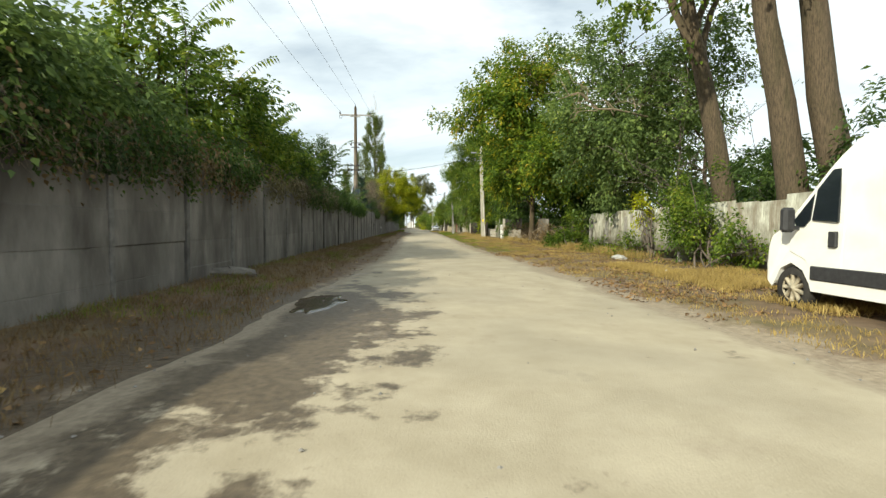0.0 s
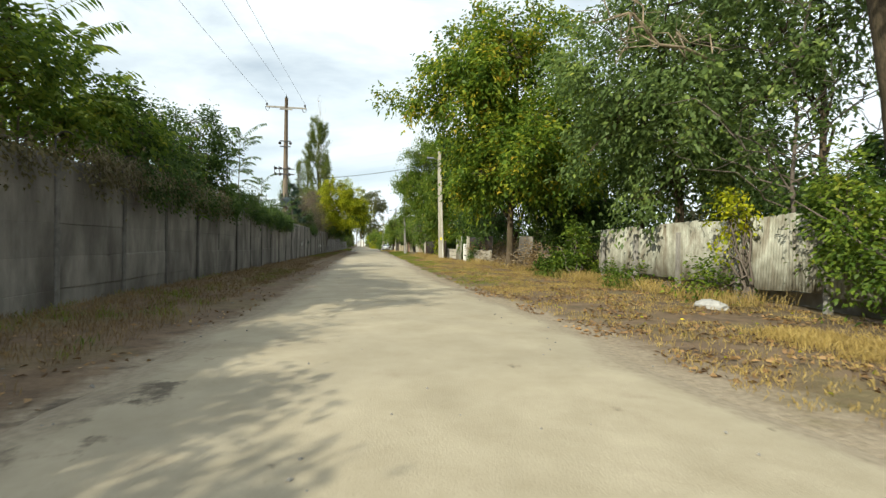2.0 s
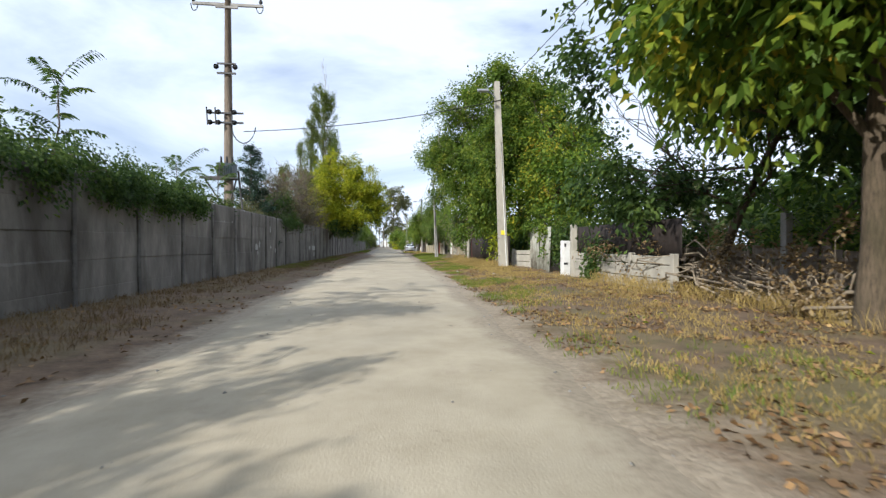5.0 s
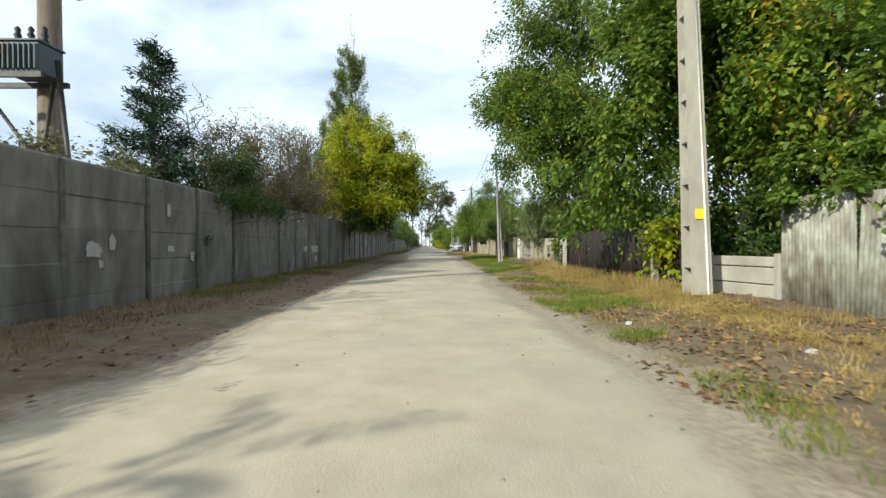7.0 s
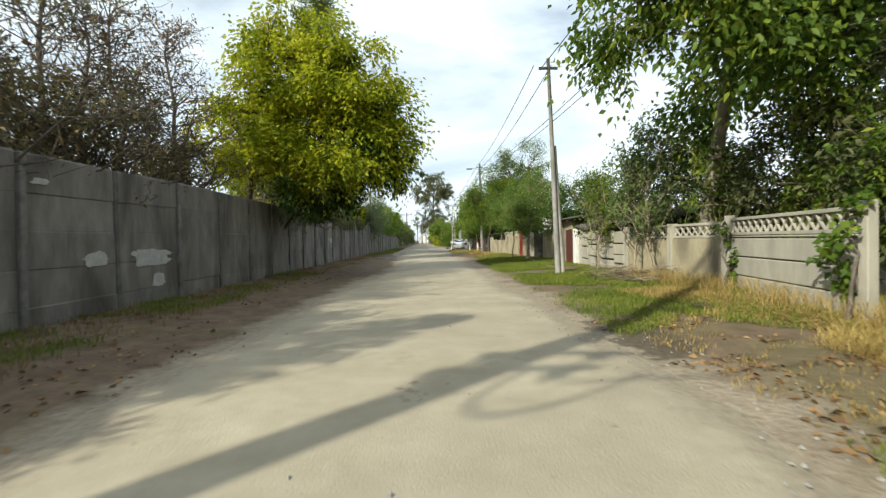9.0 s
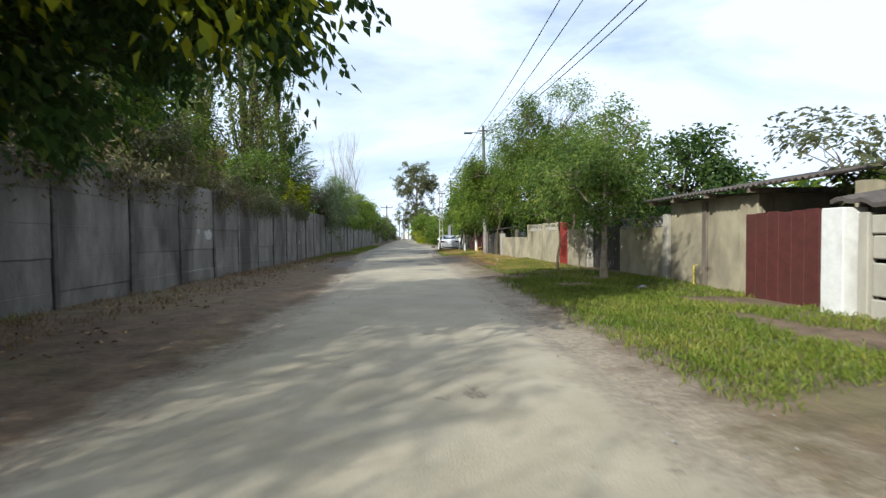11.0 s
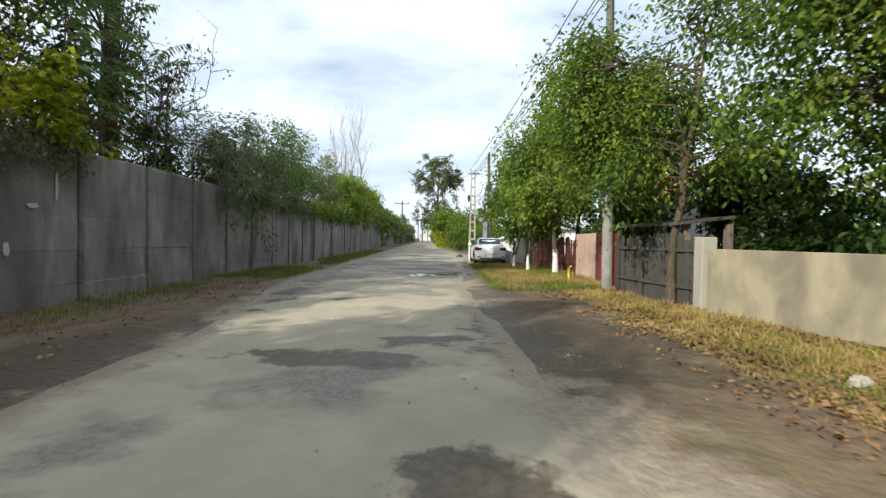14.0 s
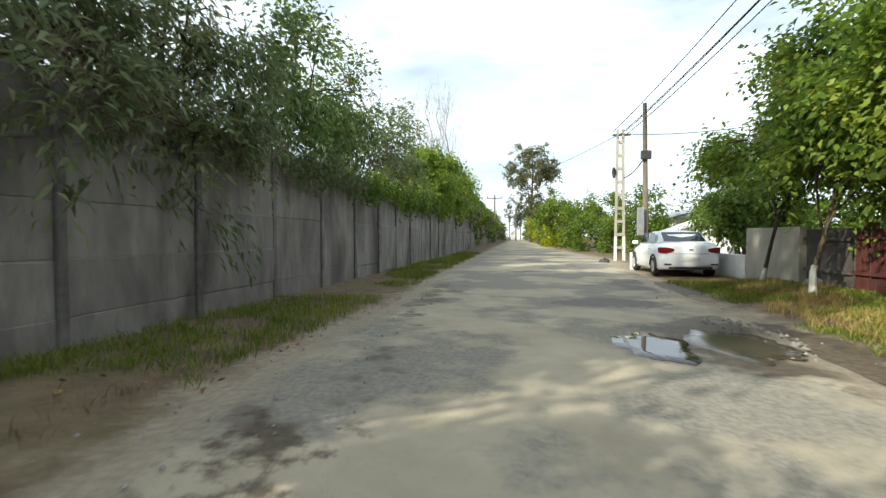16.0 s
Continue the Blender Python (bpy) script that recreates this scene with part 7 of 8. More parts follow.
tree("tree", (12.8, 64.9, 0), [(13.6, 61.8, 7.0, 1.4, 1.5, 1.6), (11.4, 62.0, 7.2, 2.4, 2.4, 2.0), (10.2, 62.0, 6.2, 1.3, 1.6, 1.2), (13.4, 63.4, 6.4, 1.8, 2.0, 2.0), (12.0, 63.4, 9.0, 2.2, 2.2, 1.5), (12.6, 61.4, 4.6, 1.3, 1.4, 0.9), (9.6, 61.4, 8.0, 1.2, 1.4, 1.3), (11.0, 60.8, 10.6, 1.7, 1.8, 1.5), (13.0, 61.5, 11.4, 1.8, 1.8, 1.5)], 86000, GREEN, "tall dark tree with a pale bare trunk", seed=170, trunk_r=0.22, leaf_l=0.138, leaf_w=0.072, clump=0.5, limbs=16, fork=0.4, bark=PALE_BARK)
for i, (x, y, h) in enumerate(((12.9, 64.6, 3.0), (11.75, 65.7, 3.6), (11.6, 69.3, 3.1), (11.72, 66.5, 3.0), (13.6, 62.2, 3.5))):
    bare_tree("shrub", (x, y, 0), h, 1.1, "shrub of thin pale stems with few leaves", 171 + i, 0.045, DRY_TWIG, 30, 2600, DUSTY if i % 2 else GREEN, 1.1, 5, "shrub")
bush("bush", [(14.2, 65, 2.2, 1.2, 2.5, 1.5), (14.0, 70.5, 2.2, 1.2, 2.6, 1.4), (13.6, 74, 2.1, 0.9, 1.8, 1.0)], 17000, OLIVE, "dusty olive bushes behind the wall", seed=180, roots=(14, 69, 0), leaf_l=0.12)
for k, (x, y, z, h) in enumerate(((11.42, 59.2, 1.1, 0.5), (12.25, 63.0, 0.75, 0.5))):
    bush("ivy", [(x, y, z, 0.14, 0.18, h), (x, y + 0.1, z + h, 0.18, 0.25, 0.15)], 420, GREEN, "green ivy on a concrete fence post", seed=181 + k, roots=(x, y, 0), leaf_l=0.1, leaf_w=0.08, clump=0.16, stems=2)


def brush_pile(x, y, seed, name="brushwood"):
    rng = np.random.default_rng(seed)
    s = Soup()
    for i in range(230):
        a = rng.uniform(0, 2 * np.pi)
        c = np.array([x + rng.normal() * 0.35, y + rng.normal() * 0.7, 0.05 + abs(rng.normal()) * 0.14])
        d = np.array([np.cos(a), np.sin(a), rng.normal() * 0.15]) * rng.uniform(0.3, 0.8)
        s.tube(bend(rng, c - d, c + d, 0.04, 4), np.linspace(0.012, 0.004, 4), 3)
    tagged(new(name, s.mesh(name, DRY_TWIG)), "heap of cut dry branches on the verge", "branchwork")


brush_pile(11.3, 65.7, 1)
tree("plum_tree", (11.25, 79.3, 0), [(11.3, 79.6, 2.9, 1.0, 1.1, 0.8), (12.4, 79.9, 3.3, 0.8, 0.9, 0.9), (10.5, 80.2, 2.8, 0.7, 0.9, 0.7), (11.4, 79.6, 4.4, 0.35, 0.4, 0.7), (12.2, 79.8, 4.4, 0.35, 0.4, 0.6), (11.7, 79.3, 2.3, 0.9, 0.8, 0.5)], 17000, PLUM, "small fruit tree with a pale forked trunk", seed=190, trunk_r=0.1, leaf_l=0.085, leaf_w=0.046, clump=0.36, limbs=9, fork=0.3, rise=1.2, bark=DRY_TWIG)
tree("plum_tree", (10.95, 82.5, 0), [(11.0, 82.8, 2.9, 0.8, 0.9, 0.8), (11.7, 83.5, 3.4, 0.9, 1.0, 0.9), (11.6, 83.2, 4.3, 0.8, 0.9, 0.7), (12.3, 83.2, 3.9, 0.7, 0.8, 0.7)], 10500, PLUM, "young fruit tree with a thin pale trunk", seed=189, trunk_r=0.045, leaf_l=0.10, leaf_w=0.055, clump=0.36, limbs=6, fork=0.4)
tree("plum_tree", (12.9, 87.0, 0), [(12.3, 87.6, 4.2, 1.5, 1.8, 1.3), (13.8, 87.5, 4.6, 1.6, 1.9, 1.6), (11.55, 88.0, 2.15, 0.4, 1.0, 0.4)], 13000, GREEN, "leafy green tree above a garden wall", seed=191, trunk_r=0.12, leaf_l=0.085, leaf_w=0.048, clump=0.42, limbs=20)
tree("tree", (12.8, 90.8, 0), [(12.3, 90.8, 5.2, 1.6, 1.8, 1.8), (13.7, 91, 6.0, 2.0, 2.2, 2.0), (13.4, 92.4, 3.6, 1.0, 1.1, 1.2), (11.3, 91.0, 4.5, 1.1, 1.2, 1.1), (11.5, 90.2, 6.3, 1.3, 1.3, 1.2)], 50000, GREEN, "large leafy tree over a low wall", seed=192, trunk_r=0.17, leaf_l=0.09, leaf_w=0.05, clump=0.45, limbs=14)
tree("tree", (12.2, 97.4, 0), [(11.9, 97.3, 3.4, 0.9, 1.2, 1.3)], 11000, DEEP, "dark tree behind a pink wall", seed=294, trunk_r=0.1, leaf_l=0.11)
tree("tree", (17.0, 85.5, 0), [(17.0, 85, 3.6, 1.6, 1.8, 1.5)], 9000, DEEP, "dark tree in a yard", seed=193, trunk_r=0.2, leaf_l=0.18, leaf_w=0.09, clump=0.5)
tree("tree", (10.75, 93.5, 0), [(10.5, 94.4, 3.7, 1.4, 1.6, 1.4), (11.1, 95.4, 4.0, 1.4, 1.5, 1.4), (10.2, 95.6, 2.9, 0.9, 1.1, 0.8), (10.9, 95.0, 4.9, 1.1, 1.2, 1.0), (9.9, 94.6, 4.2, 0.9, 0.9, 1.1), (9.7, 95.2, 5.3, 0.8, 0.8, 0.8), (11.6, 93.8, 5.5, 1.0, 1.0, 1.1)], 37000, GREEN, "leaning dark green tree at the verge", seed=194, trunk_r=0.09, leaf_l=0.088, leaf_w=0.047, clump=0.42, limbs=10, fork=0.25)


def limed_tree(x, y, lean, blobs, n, leaf, seed, r=0.1, h=0.95):
    t = tree("cherry_tree", (x, y, 0), blobs, n, leaf, "leafy tree with a whitewashed trunk foot", trunk_r=r, seed=seed, leaf_l=0.115, leaf_w=0.062, clump=0.42, limbs=14, fork=0.25, lean=lean, group="whitewashed trees")
    # sleeve of limewash following the trunk
    me = [o for o in t.children if o.name.startswith("trunk")][0].data
    V = np.array([v.co[:] for v in me.vertices[:90]]).reshape(9, 10, 3)
    c = V.mean(1)
    zs = np.linspace(-0.05, h, 6)
    cx, cy = np.interp(zs, c[:, 2], c[:, 0]), np.interp(zs, c[:, 2], c[:, 1])
    rr = np.interp(zs, c[:, 2], np.linalg.norm(V - c[:, None], axis=2).mean(1)) + 0.006
    part("whitewash", Soup().tube(np.stack([cx, cy, zs], 1), rr, 12).mesh("whitewash", LIME), None, t, "white limewashed foot")
    return t


limed_tree(10.58, 101.45, (-0.05, 0), [(10.0, 101.4, 4.3, 1.3, 1.4, 1.2), (10.9, 101.9, 3.8, 1.0, 1.2, 1.0), (10.3, 101.7, 5.8, 0.9, 1.0, 1.1), (9.7, 101.0, 3.1, 0.9, 0.9, 0.7)], 19000, CHERRY, 195, 0.1)
limed_tree(9.62, 104.7, (0, 0), [(9.6, 104.2, 3.2, 1.3, 1.2, 1.1), (10.8, 104.6, 4.0, 1.4, 1.3, 1.4)], 17000, CHERRY, 196, 0.055, 0.6)
limed_tree(9.86, 102.8, (0.03, 0), [(9.7, 102.6, 3.2, 1.0, 1.0, 0.9), (10.3, 102.9, 4.2, 1.1, 1.1, 1.0)], 13000, CHERRY, 198, 0.06, 0.7)
limed_tree(9.85, 107.2, (0, 0), [(10.2, 106.8, 3.2, 1.2, 1.3, 1.2), (11.4, 106.5, 4.0, 1.6, 1.6, 1.7)], 20000, CHERRY, 197, 0.05, 0.4)
tree("tree", (12.4, 104.8, 0), [(12.2, 104.5, 4.6, 1.8, 2.2, 2.2)], 15000, GREEN, "dark tree behind a red fence", seed=198, trunk_r=0.12, leaf_l=0.15)
tree("lilac", (11.1, 111.3, 0), [(11.0, 111.2, 2.2, 0.9, 0.9, 0.75)], 7000, PLUM, "small pale leaved tree by a white wall", seed=199, trunk_r=0.05, leaf_l=0.12, leaf_w=0.08, clump=0.3)
tree("tree", (12.2, 113.5, 0), [(12.2, 113.5, 3.3, 1.5, 1.8, 1.3)], 12000, GREEN, "green garden tree behind a low wall", seed=200, trunk_r=0.09, leaf_l=0.14)
bush("bush", [(11.6, 121, 1.6, 1.4, 2.0, 1.5), (10.6, 126, 2.2, 1.8, 3.0, 2.0), (9.6, 133, 2.3, 1.9, 3.6, 2.1)], 20000, GREEN, "round green bushes beyond the poles", seed=201, roots=(10.6, 126, 0), leaf_l=0.17, leaf_w=0.09, clump=0.45)
for i in range(7):
    y = 141 + i * 10
    x = 8.6 - 0.026 * (y - 141) + (0.5 if i % 2 else 0)
    bush("hedge", [(x, y, 2.4, 1.9, 5.0, 2.3)], 7500, (GREEN, YELLOWING, OLIVE)[i % 3], "bushy growth along the far road", seed=210 + i, roots=(x, y, 0), leaf_l=0.26, leaf_w=0.13, clump=0.55, stems=4)
tree("tall_tree", (6.2, 223, 0), [(6.5, 222, 21, 5.0, 4.5, 4.6), (1.8, 223, 18.5, 2.6, 3, 2.6), (10.5, 224, 18, 3.0, 3.2, 3.2), (5.5, 222, 13.5, 2.4, 2.6, 2.0), (3.5, 221, 8.5, 2.6, 3, 3.2), (9.0, 222, 8.5, 3.0, 3, 3.5)], 20000, OLIVE, "tall spreading tree far down the road", seed=220, trunk_r=0.5, leaf_l=0.42, leaf_w=0.26, clump=0.9, limbs=16, per=40)
for i in range(6):
    y = 212 + i * 13
    for sx, x in ((-1, -3.2 - 0.02 * (y - 212)), (1, 7.0 - 0.02 * (y - 212))):
        bush("hedge", [(x + sx * 1.0, y, 3.2, 2.0, 7, 3.2)], 4500, OLIVE if (i + sx) % 2 else GREEN, "far bushes along the road", seed=230 + 2 * i + sx, roots=(x + sx, y, 0), leaf_l=0.4, leaf_w=0.22, clump=0.7, stems=3)
bush("bush", [(13.6, 89.5, 2.2, 1.0, 2.4, 1.5), (13.8, 94.5, 1.6, 0.8, 2.5, 1.4), (12.5, 100.6, 2.1, 0.7, 2.0, 1.4), (13.1, 92.0, 1.7, 0.7, 1.7, 1.2), (13.7, 95.4, 2.8, 0.9, 1.2, 1.6), (14.2, 96.8, 2.3, 0.9, 1.8, 1.9), (14.3, 84.5, 1.6, 0.8, 2.4, 1.4)], 36000, DEEP, "dark bushes inside the gardens", seed=250, roots=(14, 92, 0), leaf_l=0.15, leaf_w=0.08)
# yards behind: rows of garden trees that close the view
rngT = np.random.default_rng(77)
for i in range(22):
    y = -8 + i * 7.2
    x = 20.5 + rngT.uniform(-1.5, 3)
    h = rngT.uniform(1.6, 2.3) * (0.62 if y > 60 else 1.0)
    tree("garden_tree", (x, y, 0), [(x, y, h, 2.6, 4.2, h * 0.95), (x + 1, y + 1.5, h * 1.5, 2.2, 2.8, h * 0.7)], 5000, (GREEN, DEEP, OLIVE)[i % 3], "leafy garden tree deep in a yard", seed=300 + i, trunk_r=0.14, leaf_l=0.34, leaf_w=0.17, clump=0.65, per=45)


# ---- grass, straw and fallen leaves on the verges ----
def ground_at(x, y):
    return ground_height(x, y)


def scatter(n, seed, boxes, keep_off_road=0.0, patch=0.0, patch_scale=1.2):
    """Random ground places within boxes (x0, x1, y0, y1, weight), thinned into patches."""
    rng = np.random.default_rng(seed)
    wts = np.array([b[4] for b in boxes], float)
    pick = rng.choice(len(boxes), size=n, p=wts / wts.sum())
    B = np.array(boxes, float)[pick]
    X = B[:, 0] + (B[:, 1] - B[:, 0]) * rng.random(n)
    Y = B[:, 2] + (B[:, 3] - B[:, 2]) * rng.random(n)
    out = []
    for x, y in zip(X, Y):
        if x > road_left(y) - keep_off_road and x < road_right(y) + keep_off_road:
            continue
        if patch and noise.noise((x / patch_scale, y / patch_scale, seed * 3.1)) < patch:
            continue
        out.append((x, y, ground_at(x, y)))
    return np.array(out), rng


def blades(name, places, rng, mat, h, label, category, w=0.012, tuft=5, spread=0.05, lay=0.35):
    P = np.repeat(places, tuft, axis=0)
    n = len(P)
    P = P + np.stack([rng.normal(0, spread, n), rng.normal(0, spread, n), np.zeros(n)], 1)
    a = rng.uniform(0, 2 * np.pi, n)
    S = np.stack([np.cos(a), np.sin(a), np.zeros(n)], 1)
    L = h * rng.uniform(0.45, 1.25, n)[:, None]
    leanv = np.stack([rng.normal(0, lay, n), rng.normal(0, lay, n), np.ones(n)], 1)
    T = P + leanv * L
    M = P + leanv * L * 0.55 * np.array([0.6, 0.6, 1.05])
    V = np.stack([P - S * w * 0.6, M - S * w * 0.5, T, M + S * w * 0.5], 1)
    return tagged(new(name, quads_mesh(name, V, mat)), label, category, kind="stuff")


def flat_leaves(name, places, rng, mat, size, label):
    n = len(places)
    a = rng.uniform(0, 2 * np.pi, n)
    D = np.stack([np.cos(a), np.sin(a), rng.normal(0, 0.25, n)], 1)
    P = places + np.stack([np.zeros(n), np.zeros(n), rng.uniform(0.004, 0.03, n)], 1)
    V = leaf_quads(rng, P, D, size, size * 0.6, 0.1)
    V[:, :, 2] = np.maximum(V[:, :, 2], places[:, 2:3] + 0.003)
    return tagged(new(name, quads_mesh(name, V, mat)), label, "fallen leaves", kind="stuff")


p, r = scatter(8200, 1, [(8.6, 12.6, 20, 44, 2.6), (10.3, 12.2, 44, 62, 2.0), (8.4, 10.3, 44, 60, 0.4), (8.6, 13.4, 4, 22, 2)], 0.3, -0.2, 1.6)
blades("straw_grass", p, r, STRAW, 0.07, "dry yellow straw on the verge", "dry grass", 0.011, 9, 0.07)
p, r = scatter(6000, 2, [(8.0, 10.5, 22, 44, 0.8), (8.3, 10.2, 44, 62, 2.4), (9, 11.6, 55, 64, 1.2), (8.2, 9.8, 36, 50, 0.8)], 0.25, 0.02, 1.7)
blades("verge_grass", p, r, GRASS, 0.085, "green and yellow grass on the verge", "grass", 0.011, 10, 0.08)
p, r = scatter(15000, 3, [(8.4, 12.4, 62, 80, 5.0), (8.7, 11.3, 64, 79, 4), (8.8, 11.9, 80, 85, 0.7), (9.6, 11.7, 85, 90, 0.5), (9.6, 11.0, 90, 95, 0.12), (7.8, 10.8, 96, 108, 4.0)], 0.4, -0.28, 1.4)
blades("verge_grass", p, r, GRASS, 0.085, "short green grass along the garden walls", "grass", 0.015, 8, 0.09)
p, r = scatter(6500, 4, [(8.0, 11, 96, 108, 1.3), (9.6, 11.2, 87, 96, 0.3), (9.9, 11.2, 56, 63, 0.8), (10.4, 13.4, 6, 14, 2.0)], 0.1, -0.1, 1.5)
blades("straw_grass", p, r, STRAW, 0.14, "yellowed dry grass near the parked car", "dry grass", 0.011, 10, 0.08)
p, r = scatter(7800, 5, [(0.1, 1.9, 97.5, 128, 4.6), (0.1, 1.8, 50, 74, 2.2), (0.1, 1.2, 90, 97.5, 0.25), (0.1, 2.4, 6, 30, 1)], 0.05, -0.02, 1.4)
blades("verge_grass", p, r, GRASS, 0.12, "rough green grass at the wall's foot", "grass", 0.010, 9, 0.07)
p, r = scatter(4600, 6, [(0.1, 2.6, 2, 34, 3), (0.1, 2.0, 34, 62, 1.2), (0.1, 1.8, 62, 98, 1.0)], 0.0, 0.0, 1.3)
blades("straw_grass", p, r, DRY, 0.13, "dry brown weeds at the wall's foot", "dry grass", 0.009, 8, 0.08)
p, r = scatter(62000, 7, [(0.1, 3.4, 0, 60, 0.8), (8.2, 13.6, 6, 60, 6), (0.2, 2.6, 60, 100, 0.4), (9.2, 12.4, 84, 97, 3.2)], 0.0, -0.05, 0.9)
flat_leaves("fallen_leaves", p, r, FALLEN, 0.075, "brown fallen leaves scattered on dirt")
p, r = scatter(6500, 27, [(8.7, 11.6, 84, 96, 3), (9.0, 12.2, 79, 85, 0.6)], 0.5, -0.3, 0.8)
flat_leaves("fallen_leaves", p, r, FALLEN, 0.06, "brown leaf litter under garden trees")
p, r = scatter(3000, 28, [(9.2, 11.6, 83, 96, 3)], 0.5, 0.0, 1.1)
blades("straw_grass", p, r, STRAW, 0.055, "short withered grass by the garden wall", "dry grass", 0.011, 8, 0.08)
p, r = scatter(420, 8, [(9.0, 13.4, 8, 48, 1)], 0.1)
flat_leaves("yellow_leaves", p, r, YELLOWING, 0.075, "bright yellow fallen leaves on the verge")
p, r = scatter(2600, 9, [(11.0, 12.1, 50, 66, 0.6), (12.2, 13.4, 16, 40, 1)], 0.1, 0.0, 1.0)
blades("tall_weeds", p, r, STRAW, 0.34, "tall dry weeds along the fences", "weeds", 0.010, 5, 0.09)


p, r = scatter(4200, 29, [(10.0, 11.5, 49, 58, 3), (10.4, 12.0, 45, 52, 1.2), (10.6, 11.3, 58, 63, 0.8)], 0.6, -0.22, 1.5)
blades("straw_grass", p, r, STRAW, 0.07, "trampled golden straw lying before a dark fence", "dry grass", 0.014, 9, 0.11, 2.2)
p, r = scatter(1700, 10, [(9.8, 12.2, 36, 60, 3), (9.4, 12.6, 20, 36, 1)], 0.6, 0.02, 1.3)
blades("dry_weeds", p, r, STRAW, 0.2, "loose dry weeds on the verge", "weeds", 0.008, 6, 0.1)


def stones(n, seed, boxes, size, label, mat):
    rng = np.random.default_rng(seed)
    s = Soup()
    for i in range(n):
        b = boxes[rng.integers(0, len(boxes))]
        x, y = rng.uniform(b[0], b[1]), rng.uniform(b[2], b[3])
        z = 0.03 if road_left(y) < x < road_right(y) else ground_at(x, y)
        r0 = size * rng.uniform(0.4, 1.4)
        V = np.array([(1, 0, 0), (0, 1, 0), (-1, 0, 0), (0, -1, 0), (0, 0, 0.8), (0, 0, -0.5)]) * r0 * rng.uniform(0.6, 1.2, (6, 1))
        a = rng.uniform(0, 6.28)
        V = V @ np.array([[math.cos(a), math.sin(a), 0], [-math.sin(a), math.cos(a), 0], [0, 0, 1]]) + np.array([x, y, z + r0 * 0.2])
        s.add(V, [(0, 1, 4), (1, 2, 4), (2, 3, 4), (3, 0, 4), (1, 0, 5), (2, 1, 5), (3, 2, 5), (0, 3, 5)])
    return tagged(new("pebbles", s.mesh("pebbles", mat, False)), label, "stones", kind="stuff")


stones(1100, 21, [(2.6, 8.2, 2, 98), (7.4, 9.0, 2, 100), (2.0, 3.4, 2, 100)], 0.016, "small pebbles and crumbs on the road", POST_CONCRETE)
stones(420, 22, [(6.6, 9.4, 88, 108), (1.6, 3.0, 96, 106), (7.5, 9, 55, 62)], 0.018, "broken asphalt crumbs and gravel", POST_CONCRETE)


stones(46, 23, [(6.95, 7.35, 100.2, 101.3), (6.6, 7.2, 101.0, 101.9)], 0.035, "pale broken stones beside a muddy puddle", POST_CONCRETE)


def scrap(x, y, w, d, h, mat, label, seed, name="litter"):
    """A crumpled piece of rubbish."""
    rng = np.random.default_rng(seed)
    k, m = 10, 5
    V, Fc = [], []
    z0 = ground_at(x, y)
    for j in range(m):
        f = j / (m - 1)
        for i in range(k):
            a = i * 2 * math.pi / k
            q = math.cos(f * math.pi / 2) ** 0.6 * (1 + rng.normal(0, 0.13))
            V.append((x + w / 2 * q * math.cos(a), y + d / 2 * q * math.sin(a), z0 - 0.01 + h * f ** 0.7 * (1 + rng.normal(0, 0.12))))
    for j in range(m - 1):
        for i in range(k):
            Fc.append((j * k + i, j * k + (i + 1) % k, (j + 1) * k + (i + 1) % k, (j + 1) * k + i))
    Fc.append(tuple((m - 1) * k + i for i in range(k)))
    return tagged(new(name, mesh_of(name, V, Fc, mat)), label, "litter")


scrap(12.1, 16.6, 0.5, 0.8, 0.17, LITTER, "crumpled white plastic sack on the verge", 1, "plastic_sack")
scrap(11.1, 11.6, 0.14, 0.14, 0.12, LITTER, "white paper cup lying in dry grass", 2, "paper_cup")
scrap(10.6, 15.4, 0.06, 0.08, 0.03, YELLOW, "small yellow wrapper on the ground", 3, "wrapper")
scrap(9.0, 46.5, 0.1, 0.1, 0.06, LITTER, "scrap of white paper on the verge", 4, "paper_scrap")
scrap(10.2, 44.6, 0.13, 0.1, 0.05, LITTER, "scrap of white paper on the verge", 5, "paper_scrap")
scrap(11.0, 76.6, 0.24, 0.2, 0.09, LITTER, "crumpled white wrapper in grass", 6, "wrapper")
scrap(11.12, 76.72, 0.18, 0.13, 0.07, RED, "crumpled red foil wrapper in grass", 13, "wrapper")
scrap(9.9, 88.6, 0.2, 0.16, 0.1, PALE_CONCRETE, "pale lump of broken concrete", 7, "rubble")
scrap(10.5, 106.2, 0.7, 0.35, 0.22, LITTER, "white sack lying at a fence", 8, "plastic_sack")
scrap(7.9, 116.7, 0.5, 0.3, 0.22, DARK_STEEL, "black plastic bag lying at the road's edge", 11, "plastic_bag")
scrap(7.2, 109.1, 0.36, 0.22, 0.04, LITTER, "flat white paper lying on damp dirt", 12, "paper_scrap")
scrap(1.6, 86.0, 0.12, 0.2, 0.05, LITTER, "scrap of white paper on dirt", 9, "paper_scrap")
scrap(0.35, 11.2, 1.6, 0.4, 0.25, CONCRETE, "broken concrete lying at the wall's foot", 10, "rubble")


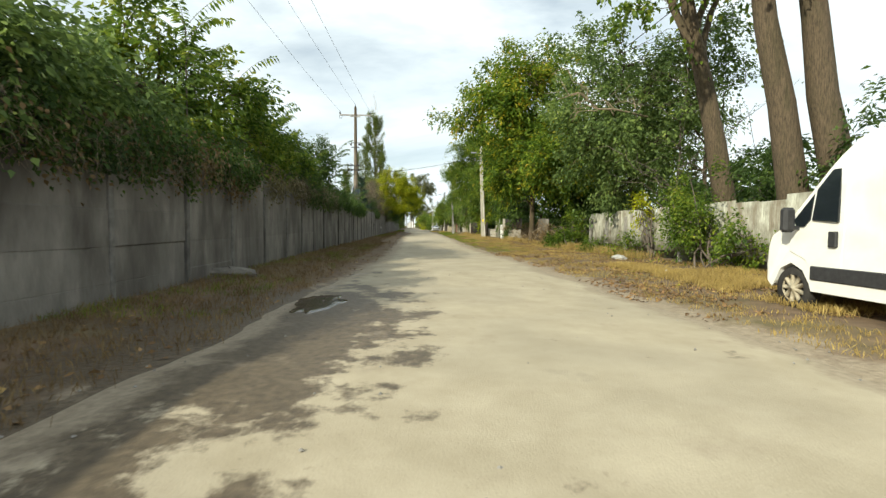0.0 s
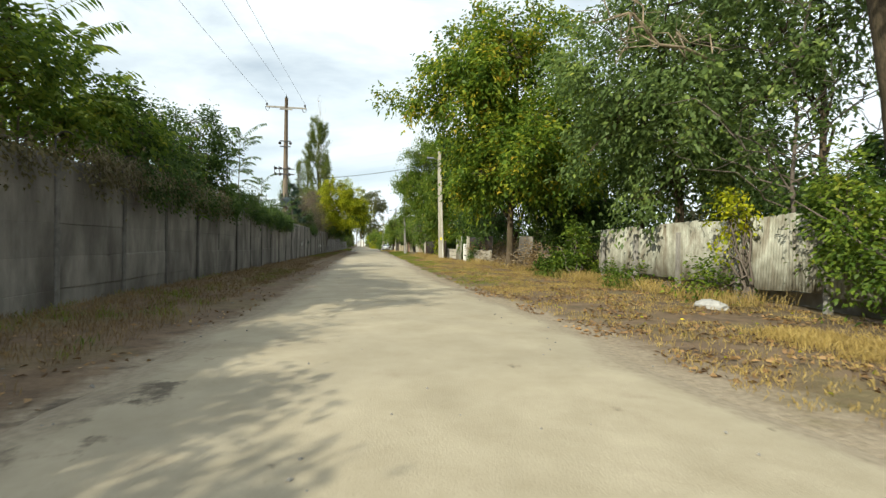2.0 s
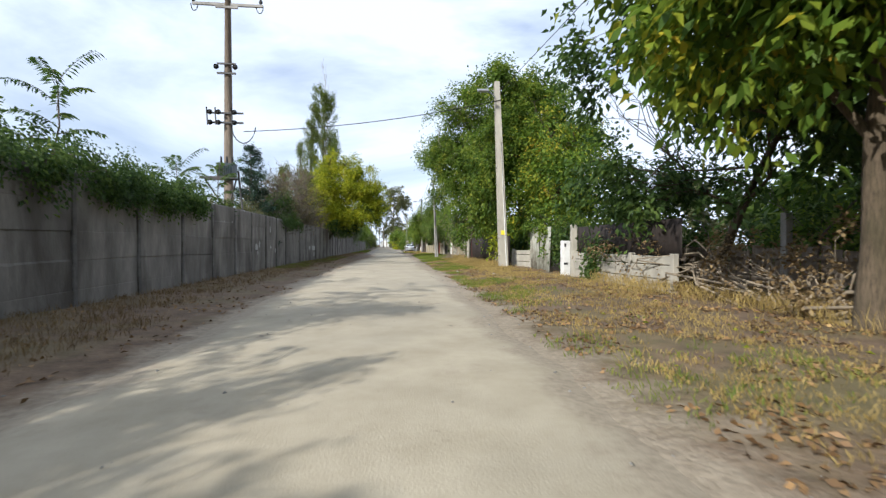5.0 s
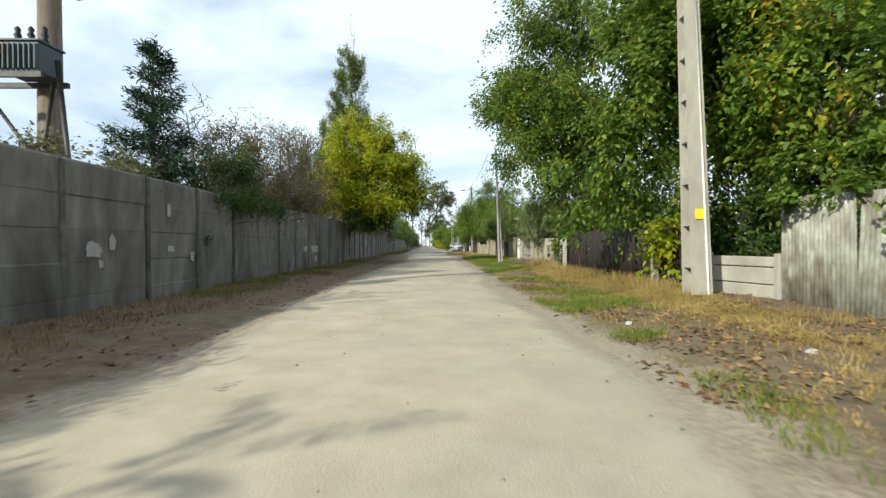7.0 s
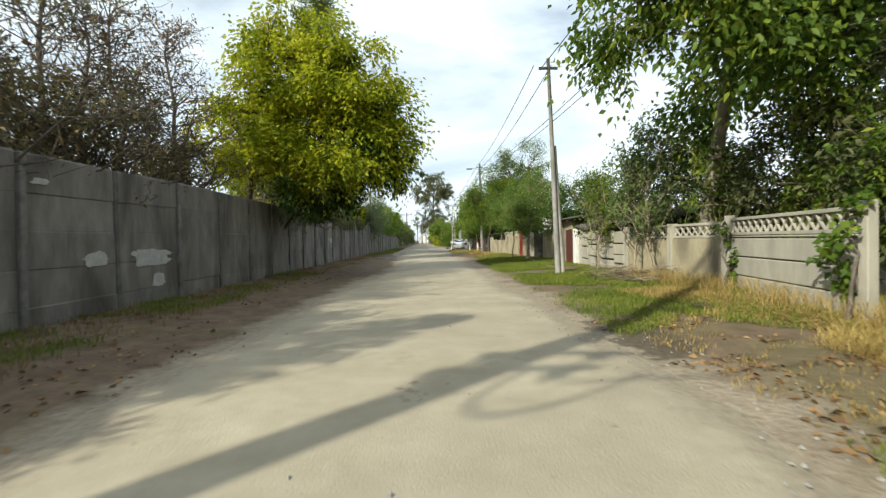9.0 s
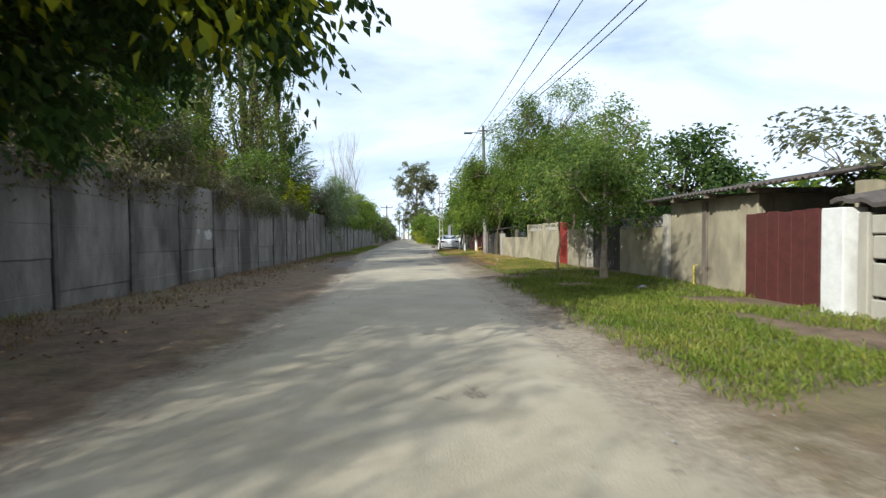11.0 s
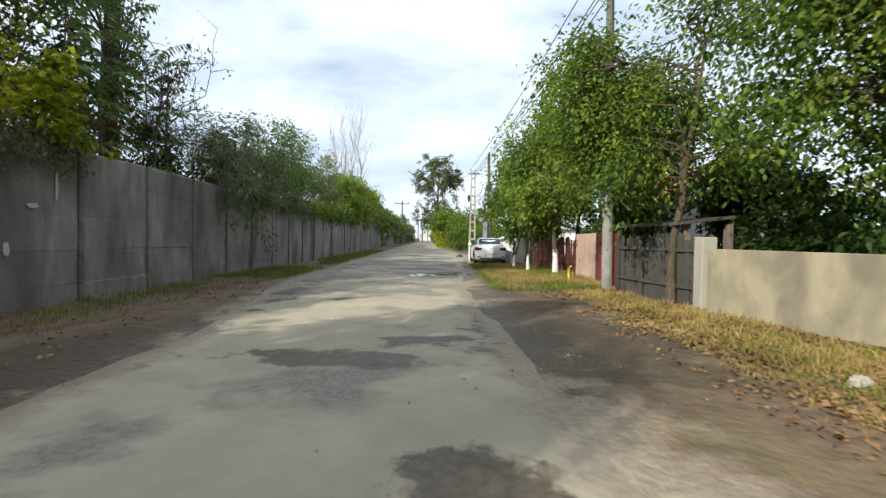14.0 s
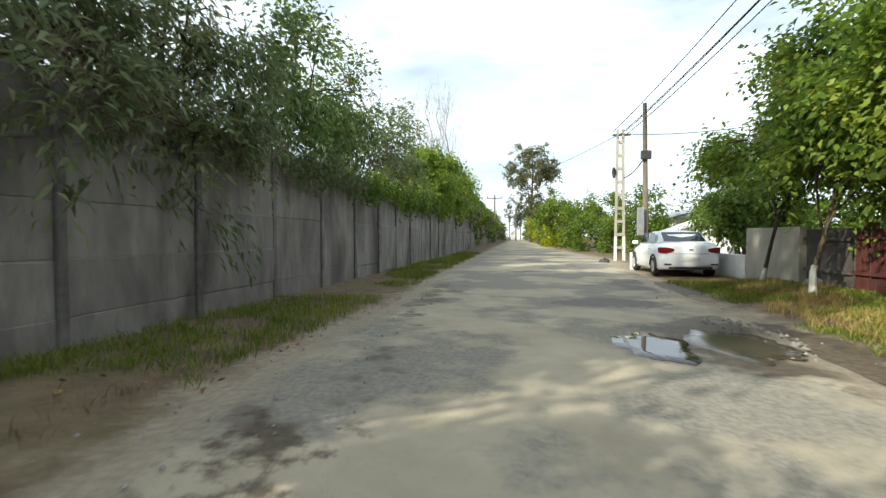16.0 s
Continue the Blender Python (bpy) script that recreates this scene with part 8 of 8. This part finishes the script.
def wall_mark(y, z, w, h, seed, label="pale patch of old whitewash on the wall"):
    """A ragged patch of old paint on the long wall."""
    rng = np.random.default_rng(seed)
    V, Fc = [], []
    flakes = [(0.0, 0.0, 0.62)] + [(rng.uniform(-0.5, 0.5), rng.uniform(-0.5, 0.5), rng.uniform(0.08, 0.3)) for _ in range(9)]
    for n, (fy, fz, r) in enumerate(flakes):
        k, c0 = 22, len(V)
        px = -0.010 + 0.0004 * n
        V.append((px, y + fy * w, z + fz * h))
        for i in range(k):
            a = i * 2 * math.pi / k
            m = r * (rng.uniform(0.82, 1.05) / max(abs(math.cos(a)), abs(math.sin(a))) ** 0.85 if n == 0 else rng.uniform(0.5, 1.15))
            V.append((px, y + fy * w + math.cos(a) * m * w * 0.8, z + fz * h + math.sin(a) * m * h * 0.8))
        Fc += [(c0, c0 + 1 + i, c0 + 1 + (i + 1) % k) for i in range(k)]
    o = part("paint_patch", mesh_of("paint_patch", V, Fc, LIME_OLD), None, wall, label)
    md = o.modifiers.new("thick", "SOLIDIFY")
    md.thickness = 0.004


LIME_OLD = material("old_whitewash", (0.36, 0.35, 0.32), (0.52, 0.51, 0.475), 0.9, 6, 0.2, 40, (0.34, 0.33, 0.30), 2, 0.6)
wall_mark(63.4, 0.98, 1.25, 0.36, 1)
wall_mark(61.75, 1.0, 0.6, 0.24, 2)
wall_mark(63.6, 0.5, 0.4, 0.3, 3)
wall_mark(60.6, 2.25, 0.3, 0.1, 11)
wall_mark(48.1, 1.12, 0.36, 0.26, 4)
wall_mark(48.6, 1.25, 0.18, 0.26, 5)
wall_mark(48.3, 0.86, 0.12, 0.12, 6)
wall_mark(50.5, 2.0, 0.14, 0.3, 8)
wall_mark(50.55, 1.12, 0.26, 0.14, 10)
wall_mark(51.5, 0.92, 0.16, 0.2, 12)
for _k, (_y, _w) in enumerate(((43.4, 0.2), (43.75, 0.12), (44.0, 0.22), (44.35, 0.16), (44.6, 0.24), (44.9, 0.12))):
    wall_mark(_y, 1.92 + 0.03 * (_k % 3), _w, 0.26, 30 + _k, "pale worn scrawl on the wall")
wall_mark(80.95, 1.32, 0.42, 0.26, 7)
wall_mark(80.3, 1.42, 0.12, 0.12, 9)
wall_mark(92.15, 1.66, 0.2, 0.06, 13)
wall_mark(91.7, 0.98, 0.1, 0.2, 14)
wall_mark(92.62, 2.0, 0.05, 0.5, 15, "pale streak of lime on a post")
